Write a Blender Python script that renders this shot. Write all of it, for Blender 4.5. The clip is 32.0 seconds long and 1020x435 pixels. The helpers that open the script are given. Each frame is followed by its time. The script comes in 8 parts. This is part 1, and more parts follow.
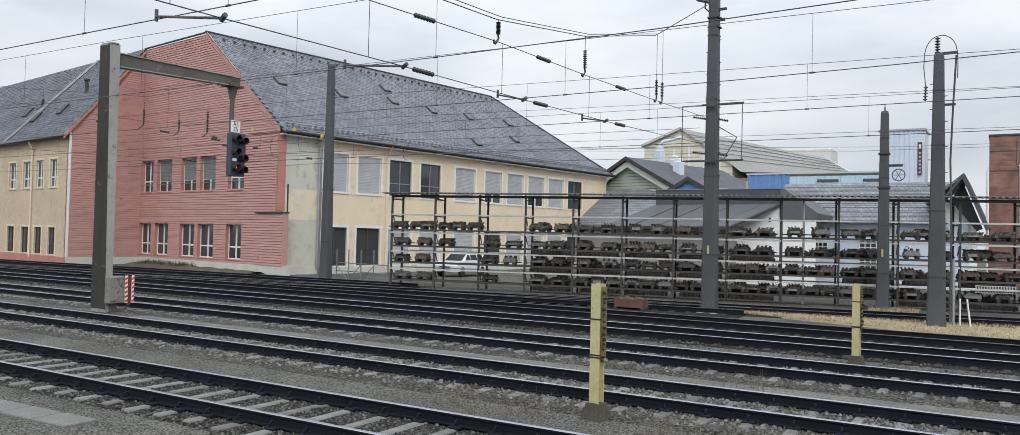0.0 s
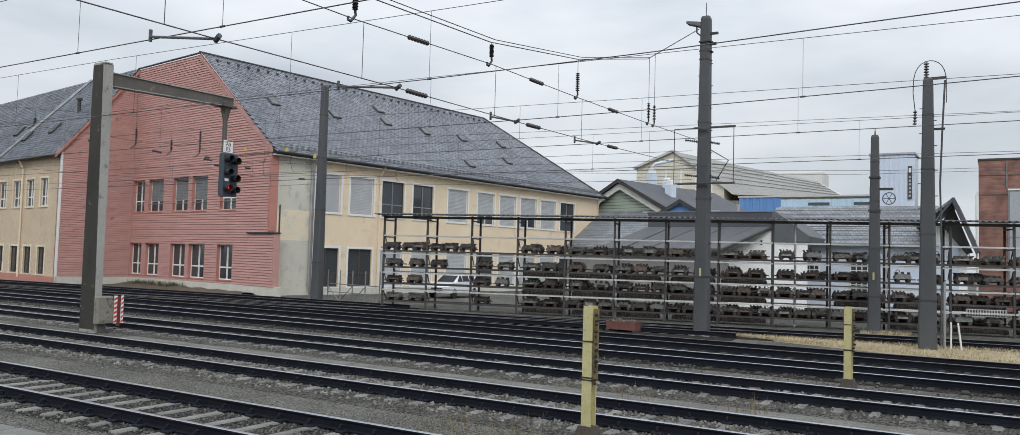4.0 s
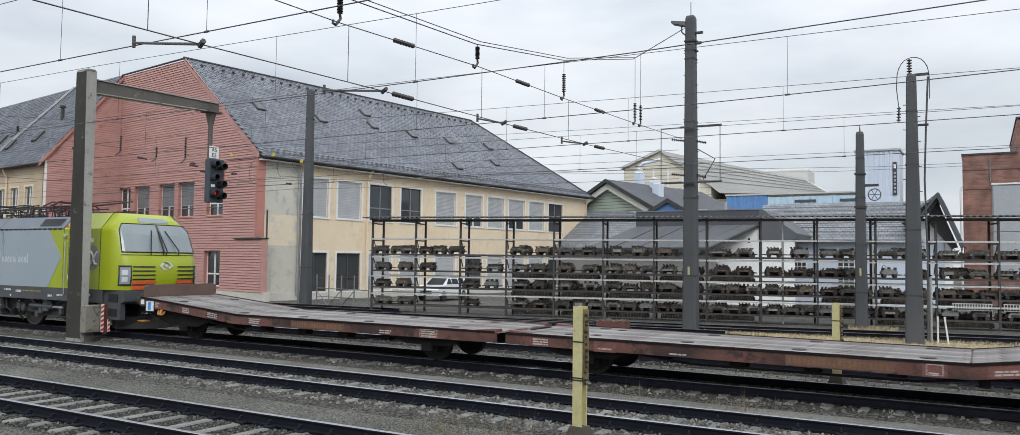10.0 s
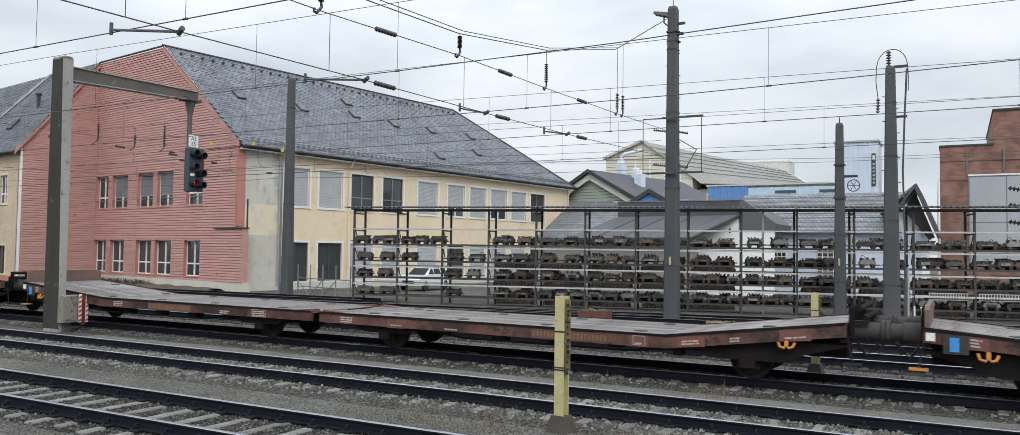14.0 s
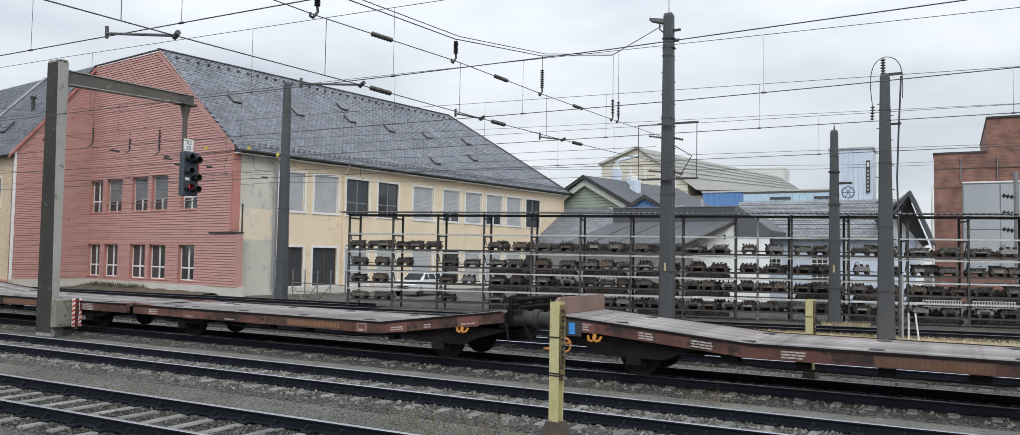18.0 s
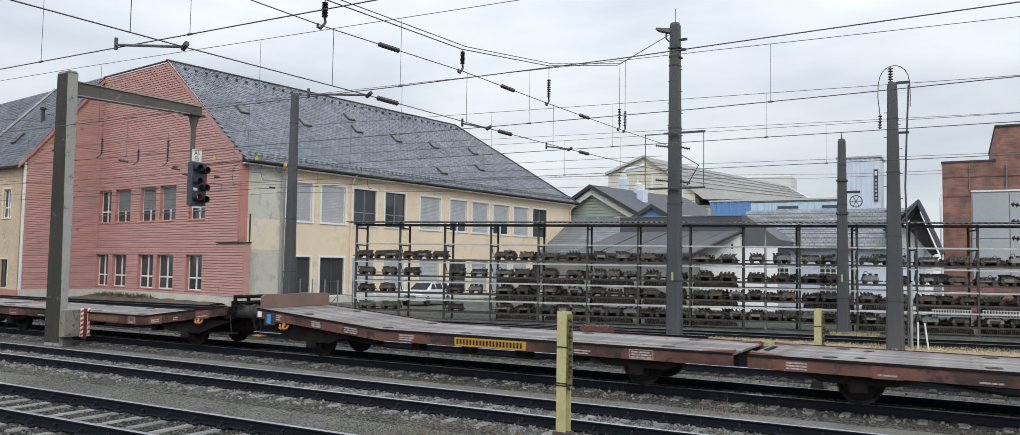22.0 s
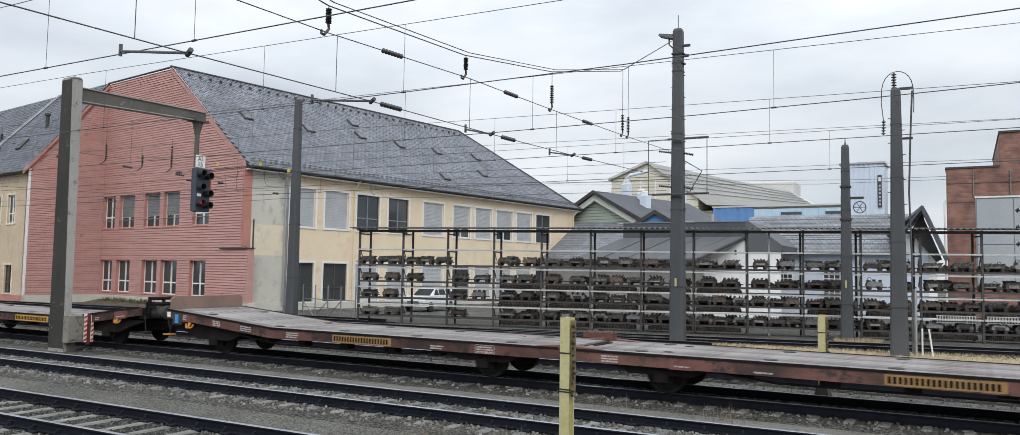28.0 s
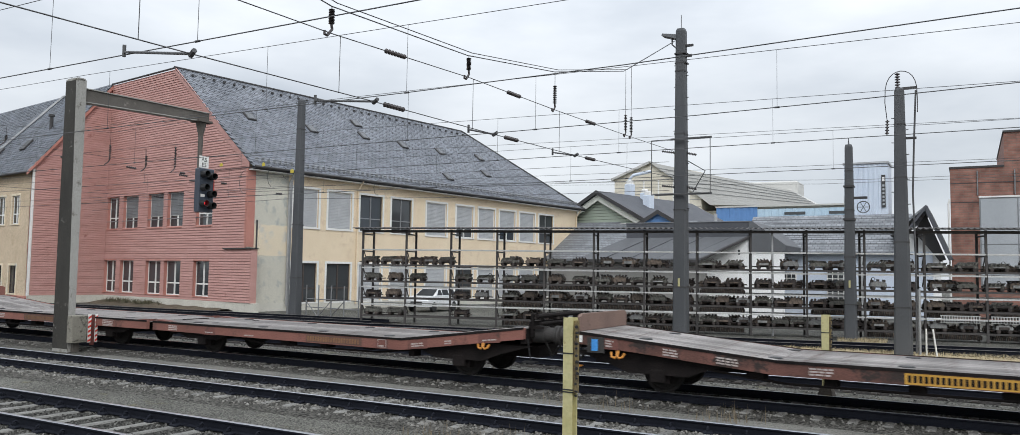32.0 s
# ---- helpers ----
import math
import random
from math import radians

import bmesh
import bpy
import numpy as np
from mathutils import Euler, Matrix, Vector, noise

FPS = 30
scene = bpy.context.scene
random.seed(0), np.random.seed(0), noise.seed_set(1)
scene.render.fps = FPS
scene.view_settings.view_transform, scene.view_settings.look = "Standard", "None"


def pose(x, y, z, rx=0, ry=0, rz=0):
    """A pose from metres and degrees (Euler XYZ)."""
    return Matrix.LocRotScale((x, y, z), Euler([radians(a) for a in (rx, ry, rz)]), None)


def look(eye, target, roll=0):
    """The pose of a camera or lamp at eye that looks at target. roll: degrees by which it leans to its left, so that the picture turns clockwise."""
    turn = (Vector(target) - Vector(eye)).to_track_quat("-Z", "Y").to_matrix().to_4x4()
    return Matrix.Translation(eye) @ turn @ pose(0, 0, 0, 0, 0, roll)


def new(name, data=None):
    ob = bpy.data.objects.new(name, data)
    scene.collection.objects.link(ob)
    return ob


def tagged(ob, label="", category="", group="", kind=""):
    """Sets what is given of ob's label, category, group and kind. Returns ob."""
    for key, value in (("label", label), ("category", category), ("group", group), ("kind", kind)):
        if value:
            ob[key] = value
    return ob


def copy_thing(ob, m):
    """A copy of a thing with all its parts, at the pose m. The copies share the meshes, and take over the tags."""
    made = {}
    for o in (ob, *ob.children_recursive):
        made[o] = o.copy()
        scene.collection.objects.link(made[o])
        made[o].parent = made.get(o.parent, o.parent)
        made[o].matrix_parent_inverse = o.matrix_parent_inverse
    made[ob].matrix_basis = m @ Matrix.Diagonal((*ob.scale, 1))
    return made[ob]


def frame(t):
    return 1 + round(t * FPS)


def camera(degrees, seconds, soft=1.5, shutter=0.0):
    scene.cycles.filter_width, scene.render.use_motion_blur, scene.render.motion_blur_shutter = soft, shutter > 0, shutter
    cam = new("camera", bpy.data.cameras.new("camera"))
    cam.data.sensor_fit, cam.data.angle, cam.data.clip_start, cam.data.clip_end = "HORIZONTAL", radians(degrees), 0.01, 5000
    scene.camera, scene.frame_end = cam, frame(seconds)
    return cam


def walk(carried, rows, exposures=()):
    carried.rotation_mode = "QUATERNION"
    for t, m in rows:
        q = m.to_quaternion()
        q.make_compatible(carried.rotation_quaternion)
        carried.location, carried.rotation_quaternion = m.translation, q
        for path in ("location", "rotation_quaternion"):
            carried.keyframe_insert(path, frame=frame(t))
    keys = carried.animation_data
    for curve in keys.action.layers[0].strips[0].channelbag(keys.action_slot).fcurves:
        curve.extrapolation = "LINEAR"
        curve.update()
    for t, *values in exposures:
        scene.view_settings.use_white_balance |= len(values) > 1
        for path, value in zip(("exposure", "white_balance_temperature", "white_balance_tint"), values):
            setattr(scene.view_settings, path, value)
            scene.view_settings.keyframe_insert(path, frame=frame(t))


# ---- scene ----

# ---------------------------------------------------------------- camera
EYE = (0.0, 0.0, 2.417)
TURNS = [
    (0, 91.40, -1.37, 31.52), (0.5, 91.63, -1.55, 31.40), (1, 91.83, -1.72, 31.07), (1.5, 92.03, -1.74, 30.92), (2, 92.28, -1.79, 30.92),
    (2.5, 92.45, -1.85, 30.93), (3, 92.67, -1.87, 30.95), (3.5, 92.90, -1.81, 30.95), (5.5, 93.02, -0.87, 31.04), (6, 93.04, -0.70, 30.99),
    (6.5, 93.06, -0.72, 30.89), (7, 93.09, -0.74, 30.82), (7.5, 93.08, -0.81, 30.66), (8, 93.06, -0.86, 30.49), (8.5, 93.02, -0.83, 30.34),
    (9, 93.05, -0.82, 30.23), (9.5, 93.07, -0.75, 30.18), (10, 93.07, -0.71, 30.19), (10.5, 93.02, -0.79, 30.11), (11, 92.98, -0.85, 29.93),
    (11.5, 92.99, -0.82, 29.81), (12, 92.91, -0.81, 29.64), (12.5, 92.91, -0.77, 29.46), (13, 92.79, -0.82, 29.20), (13.5, 92.58, -0.80, 29.11),
    (14, 92.38, -0.75, 28.93), (14.5, 92.20, -0.68, 28.85), (16.5, 92.42, -0.95, 28.77), (17, 92.56, -0.94, 28.71), (17.5, 92.69, -0.97, 28.61),
    (18, 92.77, -0.96, 28.59), (18.5, 92.88, -0.94, 28.54), (19, 92.97, -0.87, 28.62), (19.5, 93.02, -0.82, 28.75), (20, 93.08, -0.87, 28.88),
    (20.5, 93.18, -0.90, 29.00), (21, 93.30, -0.88, 29.08), (21.5, 93.39, -0.92, 29.07), (22, 93.44, -0.89, 29.08), (22.5, 93.58, -0.89, 29.12),
    (23, 93.68, -0.81, 29.15), (23.5, 93.74, -0.80, 29.18), (24, 93.75, -0.78, 29.18), (24.5, 93.79, -0.74, 29.26), (25, 93.82, -0.80, 29.32),
    (25.5, 93.84, -0.79, 29.40), (27.5, 93.83, -1.00, 29.34), (28, 93.85, -0.92, 29.30), (28.5, 93.89, -0.82, 29.20), (29, 93.95, -0.69, 29.23),
    (29.5, 93.93, -0.73, 29.31), (30, 93.78, -0.76, 29.45), (30.5, 93.78, -0.79, 29.46), (31, 93.81, -0.85, 29.46), (31.5, 93.85, -0.88, 29.49),
    (32, 93.86, -0.88, 29.52),
]

cam = camera(64.4, 32.0, soft=0.5, shutter=0.12)
walk(cam, [(t, pose(*EYE, a, b, c)) for t, a, b, c in TURNS],
     [(s, e, 6350, 9) for s, e in ((0, -0.03), (1.5, -0.06), (3, -0.14), (7, -0.16), (8, -0.15), (9, -0.09), (12, -0.04), (14, 0.0), (17, 0.0), (19, -0.05), (23, -0.04), (28, -0.02), (29, -0.08), (30, -0.07), (32, -0.04))])

# ---------------------------------------------------------------- sky and sun
SUN_EL, SUN_AZ = 40.0, 142.0     # height, and compass turn from +y towards +x


def make_world():
    w = bpy.data.worlds.new("overcast_sky")
    w.use_nodes = True
    nt = w.node_tree
    nt.nodes.clear()
    out = nt.nodes.new("ShaderNodeOutputWorld")
    bg = nt.nodes.new("ShaderNodeBackground")
    sky = nt.nodes.new("ShaderNodeTexSky")
    sky.sky_type, sky.sun_disc = "NISHITA", False
    sky.sun_elevation, sky.sun_rotation = radians(SUN_EL), radians(SUN_AZ)
    blue = nt.nodes.new("ShaderNodeMix")
    blue.data_type = "RGBA"
    blue.blend_type = "MULTIPLY"
    blue.inputs[0].default_value = 1.0
    blue.inputs[7].default_value = (0.1, 0.1, 0.1, 1)
    co = nt.nodes.new("ShaderNodeTexCoord")
    mp = nt.nodes.new("ShaderNodeMapping")
    mp.inputs["Scale"].default_value = (1.0, 1.0, 3.2)
    mp.inputs["Location"].default_value = (0.4, 0.15, 0.3)
    n1 = nt.nodes.new("ShaderNodeTexNoise")
    n1.inputs["Scale"].default_value, n1.inputs["Detail"].default_value, n1.inputs["Roughness"].default_value = 2.2, 6, 0.5
    ramp = nt.nodes.new("ShaderNodeValToRGB")
    ramp.color_ramp.elements[0].position, ramp.color_ramp.elements[0].color = 0.34, (0.57, 0.61, 0.665, 1)
    ramp.color_ramp.elements[1].position, ramp.color_ramp.elements[1].color = 0.66, (0.93, 0.95, 0.975, 1)
    sep = nt.nodes.new("ShaderNodeSeparateXYZ")
    rise = nt.nodes.new("ShaderNodeMapRange")
    rise.inputs[1].default_value, rise.inputs[2].default_value = 0.15, 1.0
    rise.inputs[3].default_value, rise.inputs[4].default_value = 1.0, ZENITH
    up = nt.nodes.new("ShaderNodeMix")
    up.data_type, up.blend_type = "RGBA", "MULTIPLY"
    up.inputs[0].default_value = 1.0
    mix = nt.nodes.new("ShaderNodeMix")
    mix.data_type = "RGBA"
    mix.inputs[0].default_value = 0.9
    L = nt.links.new
    L(sky.outputs[0], blue.inputs[6])
    L(co.outputs["Generated"], mp.inputs[0])
    L(mp.outputs[0], n1.inputs["Vector"])
    L(n1.outputs[0], ramp.inputs[0])
    L(co.outputs["Generated"], sep.inputs[0])
    L(sep.outputs[2], rise.inputs[0])
    L(ramp.outputs[0], up.inputs[6])
    L(rise.outputs[0], up.inputs[7])
    L(blue.outputs[2], mix.inputs[6])
    L(up.outputs[2], mix.inputs[7])
    L(mix.outputs[2], bg.inputs[0])
    bg.inputs[1].default_value = 1.0
    L(bg.outputs[0], out.inputs[0])
    scene.world = w


ZENITH = 2.6
make_world()
sun = new("sun", bpy.data.lights.new("sun", "SUN"))
sun.data.energy, sun.data.angle, sun.data.color = 1.35, radians(30), (1.0, 0.98, 0.95)
az = radians(SUN_AZ)
sun.matrix_world = look((0, 0, 60), (-60 * math.sin(az), -60 * math.cos(az), 60 - 60 * math.tan(radians(SUN_EL))))
scene.view_settings.exposure = 0.0


# ---------------------------------------------------------------- materials
def mat(name, c1, c2, scale=2.0, rough=0.8, metal=0.0, bump=0.3, grain=40.0, vary=0.0, spec=0.4, streak=0.0, stain=None, contrast=0.25, stain_at=0.62, speck=0.18, island=0.0):
    m = bpy.data.materials.new(name)
    m.use_nodes = True
    nt = m.node_tree
    b = nt.nodes["Principled BSDF"]
    N, L = nt.nodes.new, nt.links.new
    co = N("ShaderNodeTexCoord")
    big = N("ShaderNodeTexNoise")
    big.inputs["Scale"].default_value, big.inputs["Detail"].default_value, big.inputs["Roughness"].default_value = scale, 5, 0.6
    vec = co.outputs["Object"]
    if streak:
        mp = N("ShaderNodeMapping")
        mp.inputs["Scale"].default_value = (1, 1, streak)
        L(vec, mp.inputs[0])
        L(mp.outputs[0], big.inputs["Vector"])
    else:
        L(vec, big.inputs["Vector"])
    r = N("ShaderNodeMapRange")
    r.inputs[1].default_value, r.inputs[2].default_value = 0.5 - contrast, 0.5 + contrast
    L(big.outputs[0], r.inputs[0])
    mix = N("ShaderNodeMix")
    mix.data_type = "RGBA"
    mix.inputs[6].default_value, mix.inputs[7].default_value = (*c1, 1), (*c2, 1)
    L(r.outputs[0], mix.inputs[0])
    col = mix.outputs[2]
    fine = N("ShaderNodeTexNoise")
    fine.inputs["Scale"].default_value, fine.inputs["Detail"].default_value = grain, 3
    L(vec, fine.inputs["Vector"])
    if stain:
        sn = N("ShaderNodeTexNoise")
        sn.inputs["Scale"].default_value, sn.inputs["Detail"].default_value, sn.inputs["Roughness"].default_value = scale * 3.3, 6, 0.7
        L(vec, sn.inputs["Vector"])
        sr = N("ShaderNodeMapRange")
        sr.inputs[1].default_value, sr.inputs[2].default_value = stain_at, stain_at + 0.08
        L(sn.outputs[0], sr.inputs[0])
        sm = N("ShaderNodeMix")
        sm.data_type = "RGBA"
        sm.inputs[7].default_value = (*stain, 1)
        L(sr.outputs[0], sm.inputs[0])
        L(col, sm.inputs[6])
        col = sm.outputs[2]
    hv = N("ShaderNodeHueSaturation")
    fr = N("ShaderNodeMapRange")
    fr.inputs[1].default_value, fr.inputs[2].default_value, fr.inputs[3].default_value, fr.inputs[4].default_value = 0.3 + 0.25 * min(speck, 0.4), 0.7 - 0.25 * min(speck, 0.4), 1 - speck, 1 + speck
    L(fine.outputs[0], fr.inputs[0])
    val = fr.outputs[0]
    if vary:
        oi = N("ShaderNodeObjectInfo")
        vr = N("ShaderNodeMapRange")
        vr.inputs[3].default_value, vr.inputs[4].default_value = 1 - vary, 1 + vary
        L(oi.outputs["Random"], vr.inputs[0])
        mm = N("ShaderNodeMath")
        mm.operation = "MULTIPLY"
        L(vr.outputs[0], mm.inputs[0])
        L(val, mm.inputs[1])
        val = mm.outputs[0]
    if island:
        ge = N("ShaderNodeNewGeometry")
        ir = N("ShaderNodeMapRange")
        ir.inputs[3].default_value, ir.inputs[4].default_value = 1 - island, 1 + island
        L(ge.outputs["Random Per Island"], ir.inputs[0])
        im = N("ShaderNodeMath")
        im.operation = "MULTIPLY"
        L(ir.outputs[0], im.inputs[0])
        L(val, im.inputs[1])
        val = im.outputs[0]
    L(val, hv.inputs["Value"])
    L(col, hv.inputs["Color"])
    L(hv.outputs[0], b.inputs["Base Color"])
    b.inputs["Roughness"].default_value, b.inputs["Metallic"].default_value, b.inputs["Specular IOR Level"].default_value = rough, metal, spec
    if bump:
        bp = N("ShaderNodeBump")
        bp.inputs["Strength"].default_value, bp.inputs["Distance"].default_value = bump, 0.02
        L(fine.outputs[0], bp.inputs["Height"])
        L(bp.outputs[0], b.inputs["Normal"])
    return m


def tiled(name, c1, c2, mortar, w, h, plane="xz", rough=0.6, gap=0.02, bump=0.5, noise_amt=0.25, shift=(0.0, 0.0)):
    """Courses of slates, bricks or blocks: each tile its own tone, joints sunk."""
    m = bpy.data.materials.new(name)
    m.use_nodes = True
    nt = m.node_tree
    b = nt.nodes["Principled BSDF"]
    N, L = nt.nodes.new, nt.links.new
    co = N("ShaderNodeTexCoord")
    sp = N("ShaderNodeSeparateXYZ")
    cb = N("ShaderNodeCombineXYZ")
    L(co.outputs["Object"], sp.inputs[0])
    L(sp.outputs["xyz".index(plane[0])], cb.inputs[0])
    L(sp.outputs["xyz".index(plane[1])], cb.inputs[1])
    br = N("ShaderNodeTexBrick")
    br.inputs["Color1"].default_value, br.inputs["Color2"].default_value, br.inputs["Mortar"].default_value = (*c1, 1), (*c2, 1), (*mortar, 1)
    br.inputs["Scale"].default_value, br.inputs["Brick Width"].default_value, br.inputs["Row Height"].default_value = 1.0, w, h
    br.inputs["Mortar Size"].default_value, br.inputs["Mortar Smooth"].default_value = gap, 0.1
    sh = N("ShaderNodeVectorMath")
    sh.operation = "ADD"
    sh.inputs[1].default_value = (*shift, 0.0)
    L(cb.outputs[0], sh.inputs[0])
    L(sh.outputs[0], br.inputs["Vector"])
    ns = N("ShaderNodeTexNoise")
    ns.inputs["Scale"].default_value, ns.inputs["Detail"].default_value = 1.3, 7
    L(co.outputs["Object"], ns.inputs["Vector"])
    fr = N("ShaderNodeMapRange")
    fr.inputs[1].default_value, fr.inputs[2].default_value, fr.inputs[3].default_value, fr.inputs[4].default_value = 0.3, 0.7, 1 - noise_amt, 1 + noise_amt
    L(ns.outputs[0], fr.inputs[0])
    hv = N("ShaderNodeHueSaturation")
    L(fr.outputs[0], hv.inputs["Value"])
    L(br.outputs["Color"], hv.inputs["Color"])
    L(hv.outputs[0], b.inputs["Base Color"])
    b.inputs["Roughness"].default_value = rough
    bp = N("ShaderNodeBump")
    bp.invert = True
    bp.inputs["Strength"].default_value, bp.inputs["Distance"].default_value = bump, 0.03
    L(br.outputs["Fac"], bp.inputs["Height"])
    L(bp.outputs[0], b.inputs["Normal"])
    return m


def glow(name, color, strength):
    m = bpy.data.materials.new(name)
    m.use_nodes = True
    b = m.node_tree.nodes["Principled BSDF"]
    b.inputs["Base Color"].default_value = (*color, 1)
    b.inputs["Emission Color"].default_value, b.inputs["Emission Strength"].default_value = (*color, 1), strength
    return m


def glass(name, tint=(0.03, 0.035, 0.04), rough=0.05):
    m = bpy.data.materials.new(name)
    m.use_nodes = True
    b = m.node_tree.nodes["Principled BSDF"]
    b.inputs["Base Color"].default_value = (*tint, 1)
    b.inputs["Roughness"].default_value, b.inputs["Specular IOR Level"].default_value = rough, 0.8
    return m


GROUND = mat("packed_gravel", (0.067, 0.0655, 0.058), (0.130, 0.127, 0.112), 0.45, 0.95, bump=1.0, grain=34, stain=(0.098, 0.092, 0.058), stain_at=0.60, contrast=0.2, speck=0.7, spec=0.15)
DARKBALLAST = mat("oily_ballast", (0.014, 0.013, 0.0125), (0.040, 0.036, 0.033), 0.8, 0.95, bump=1.0, grain=16, speck=0.6, spec=0.1)
BALLAST = mat("ballast", (0.040, 0.038, 0.034), (0.094, 0.090, 0.081), 1.2, 0.95, bump=1.0, grain=22, stain=(0.018, 0.016, 0.014), speck=0.7, spec=0.1)
NEARBED = mat("dark_ballast_bed", (0.022, 0.021, 0.019), (0.054, 0.052, 0.047), 1.2, 0.95, bump=1.0, grain=22, speck=0.7, spec=0.1)
STONE = mat("ballast_stone", (0.085, 0.081, 0.073), (0.20, 0.193, 0.177), 6.0, 0.9, bump=0.2, grain=30, contrast=0.14, island=0.6, spec=0.2)
GRIT = mat("dark_ballast_stone", (0.042, 0.042, 0.039), (0.120, 0.117, 0.107), 6.0, 0.9, bump=0.2, grain=30, contrast=0.14, island=0.8, spec=0.2)
RAIL = mat("rusty_rail", (0.007, 0.0082, 0.013), (0.014, 0.0155, 0.022), 1.5, 0.75, bump=0.3, grain=60, spec=0.12)
RAILTOP = mat("polished_railhead", (0.34, 0.35, 0.38), (0.46, 0.47, 0.50), 2.0, 0.30, metal=0.9, bump=0.05)
RAILDULL = mat("dull_railhead", (0.085, 0.08, 0.077), (0.15, 0.142, 0.135), 2.0, 0.5, metal=0.3, bump=0.05)
SLEEPER = mat("concrete_sleeper", (0.135, 0.132, 0.122), (0.215, 0.209, 0.194), 3.0, 0.9, bump=0.4, vary=0.25, stain=(0.07, 0.06, 0.052))
SLEEPERDULL = mat("dull_concrete_sleeper", (0.13, 0.127, 0.118), (0.22, 0.214, 0.20), 3.0, 0.9, bump=0.4, vary=0.3, stain=(0.06, 0.053, 0.047), stain_at=0.55)
DARKSLEEPER = mat("timber_sleeper", (0.022, 0.019, 0.017), (0.05, 0.043, 0.037), 3.0, 0.9, bump=0.5)
GRASS = mat("dry_grass", (0.25, 0.20, 0.12), (0.38, 0.315, 0.20), 1.5, 0.9, bump=0.6, stain=(0.14, 0.14, 0.07), stain_at=0.6)
BLADE = mat("straw_blade", (0.33, 0.26, 0.15), (0.50, 0.42, 0.27), 1.2, 0.8, bump=0.0, stain=(0.13, 0.14, 0.06), stain_at=0.55, island=0.35)
WEED = mat("dry_weed", (0.06, 0.058, 0.032), (0.13, 0.12, 0.075), 2.0, 0.8, bump=0.0)
REDWOOD = mat("red_painted_boards", (0.415, 0.222, 0.194), (0.525, 0.302, 0.268), 0.6, 0.7, bump=0.25, grain=30, stain=(0.30, 0.135, 0.11), streak=4)
REDTRIM = mat("orange_red_trim", (0.43, 0.185, 0.145), (0.51, 0.235, 0.19), 1.0, 0.6)
CREAM = mat("cream_roughcast", (0.70, 0.57, 0.405), (0.80, 0.67, 0.495), 0.4, 0.95, bump=0.8, grain=15, stain=(0.67, 0.535, 0.385), stain_at=0.56, speck=0.12, spec=0.1)
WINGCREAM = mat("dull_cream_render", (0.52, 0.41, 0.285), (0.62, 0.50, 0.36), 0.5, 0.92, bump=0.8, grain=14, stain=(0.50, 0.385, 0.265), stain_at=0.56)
PALEPLASTER = mat("bare_pale_plaster", (0.68, 0.58, 0.43), (0.77, 0.68, 0.52), 0.35, 0.95, bump=0.6, grain=18, stain=(0.58, 0.55, 0.48), stain_at=0.52)
GREYPLASTER = mat("bare_grey_plaster", (0.50, 0.48, 0.41), (0.62, 0.595, 0.51), 0.5, 0.95, bump=0.6, grain=18, stain=(0.42, 0.425, 0.39), stain_at=0.54)
PLINTH = mat("pale_concrete_plinth", (0.50, 0.48, 0.42), (0.62, 0.60, 0.53), 1.0, 0.9, stain=(0.30, 0.28, 0.24))
WHITE = mat("white_paint", (0.70, 0.69, 0.66), (0.80, 0.79, 0.76), 2.0, 0.55, bump=0.05)
BLIND = mat("closed_white_blind", (0.36, 0.37, 0.38), (0.46, 0.47, 0.48), 1.0, 0.6, bump=0.05)
GREYBLIND = mat("grey_blind", (0.13, 0.14, 0.145), (0.20, 0.21, 0.215), 1.0, 0.5, bump=0.05)
PANE = glass("dark_window_glass", (0.045, 0.05, 0.054), 0.06)
LAMPPANE = glass("roof_window_glass", (0.03, 0.034, 0.04), 0.25)
CURTAIN = mat("net_curtain", (0.30, 0.29, 0.27), (0.42, 0.41, 0.38), 3.0, 0.9, streak=0.2)
SLATE = mat("roof_slate", (0.104, 0.114, 0.135), (0.185, 0.198, 0.223), 0.5, 0.5, bump=0.15, vary=0.26, spec=0.35, stain=(0.125, 0.13, 0.125), stain_at=0.64)
SLATEREST = mat("roof_slates", (0.104, 0.114, 0.135), (0.185, 0.198, 0.223), 0.5, 0.5, bump=0.15, island=0.28, spec=0.35, stain=(0.125, 0.13, 0.125), stain_at=0.64)
# Shaded copy of the roof slate: the wing slope's dimmer light is in its colour.
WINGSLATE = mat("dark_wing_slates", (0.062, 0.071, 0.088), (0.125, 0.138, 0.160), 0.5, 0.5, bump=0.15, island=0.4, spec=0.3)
SLATEBED = mat("dark_roof_bed", (0.010, 0.011, 0.013), (0.018, 0.019, 0.022), 1.0, 0.9, bump=0.2)
ZINC = mat("dull_zinc", (0.20, 0.205, 0.21), (0.30, 0.305, 0.31), 1.5, 0.45, metal=0.5, bump=0.1)
DARKMETAL = mat("dark_sheet_metal", (0.035, 0.033, 0.034), (0.06, 0.058, 0.058), 1.0, 0.55, bump=0.15)
BROWNMETAL = mat("brown_painted_steel", (0.05, 0.04, 0.035), (0.085, 0.065, 0.055), 2.0, 0.6, bump=0.2, stain=(0.12, 0.055, 0.03))
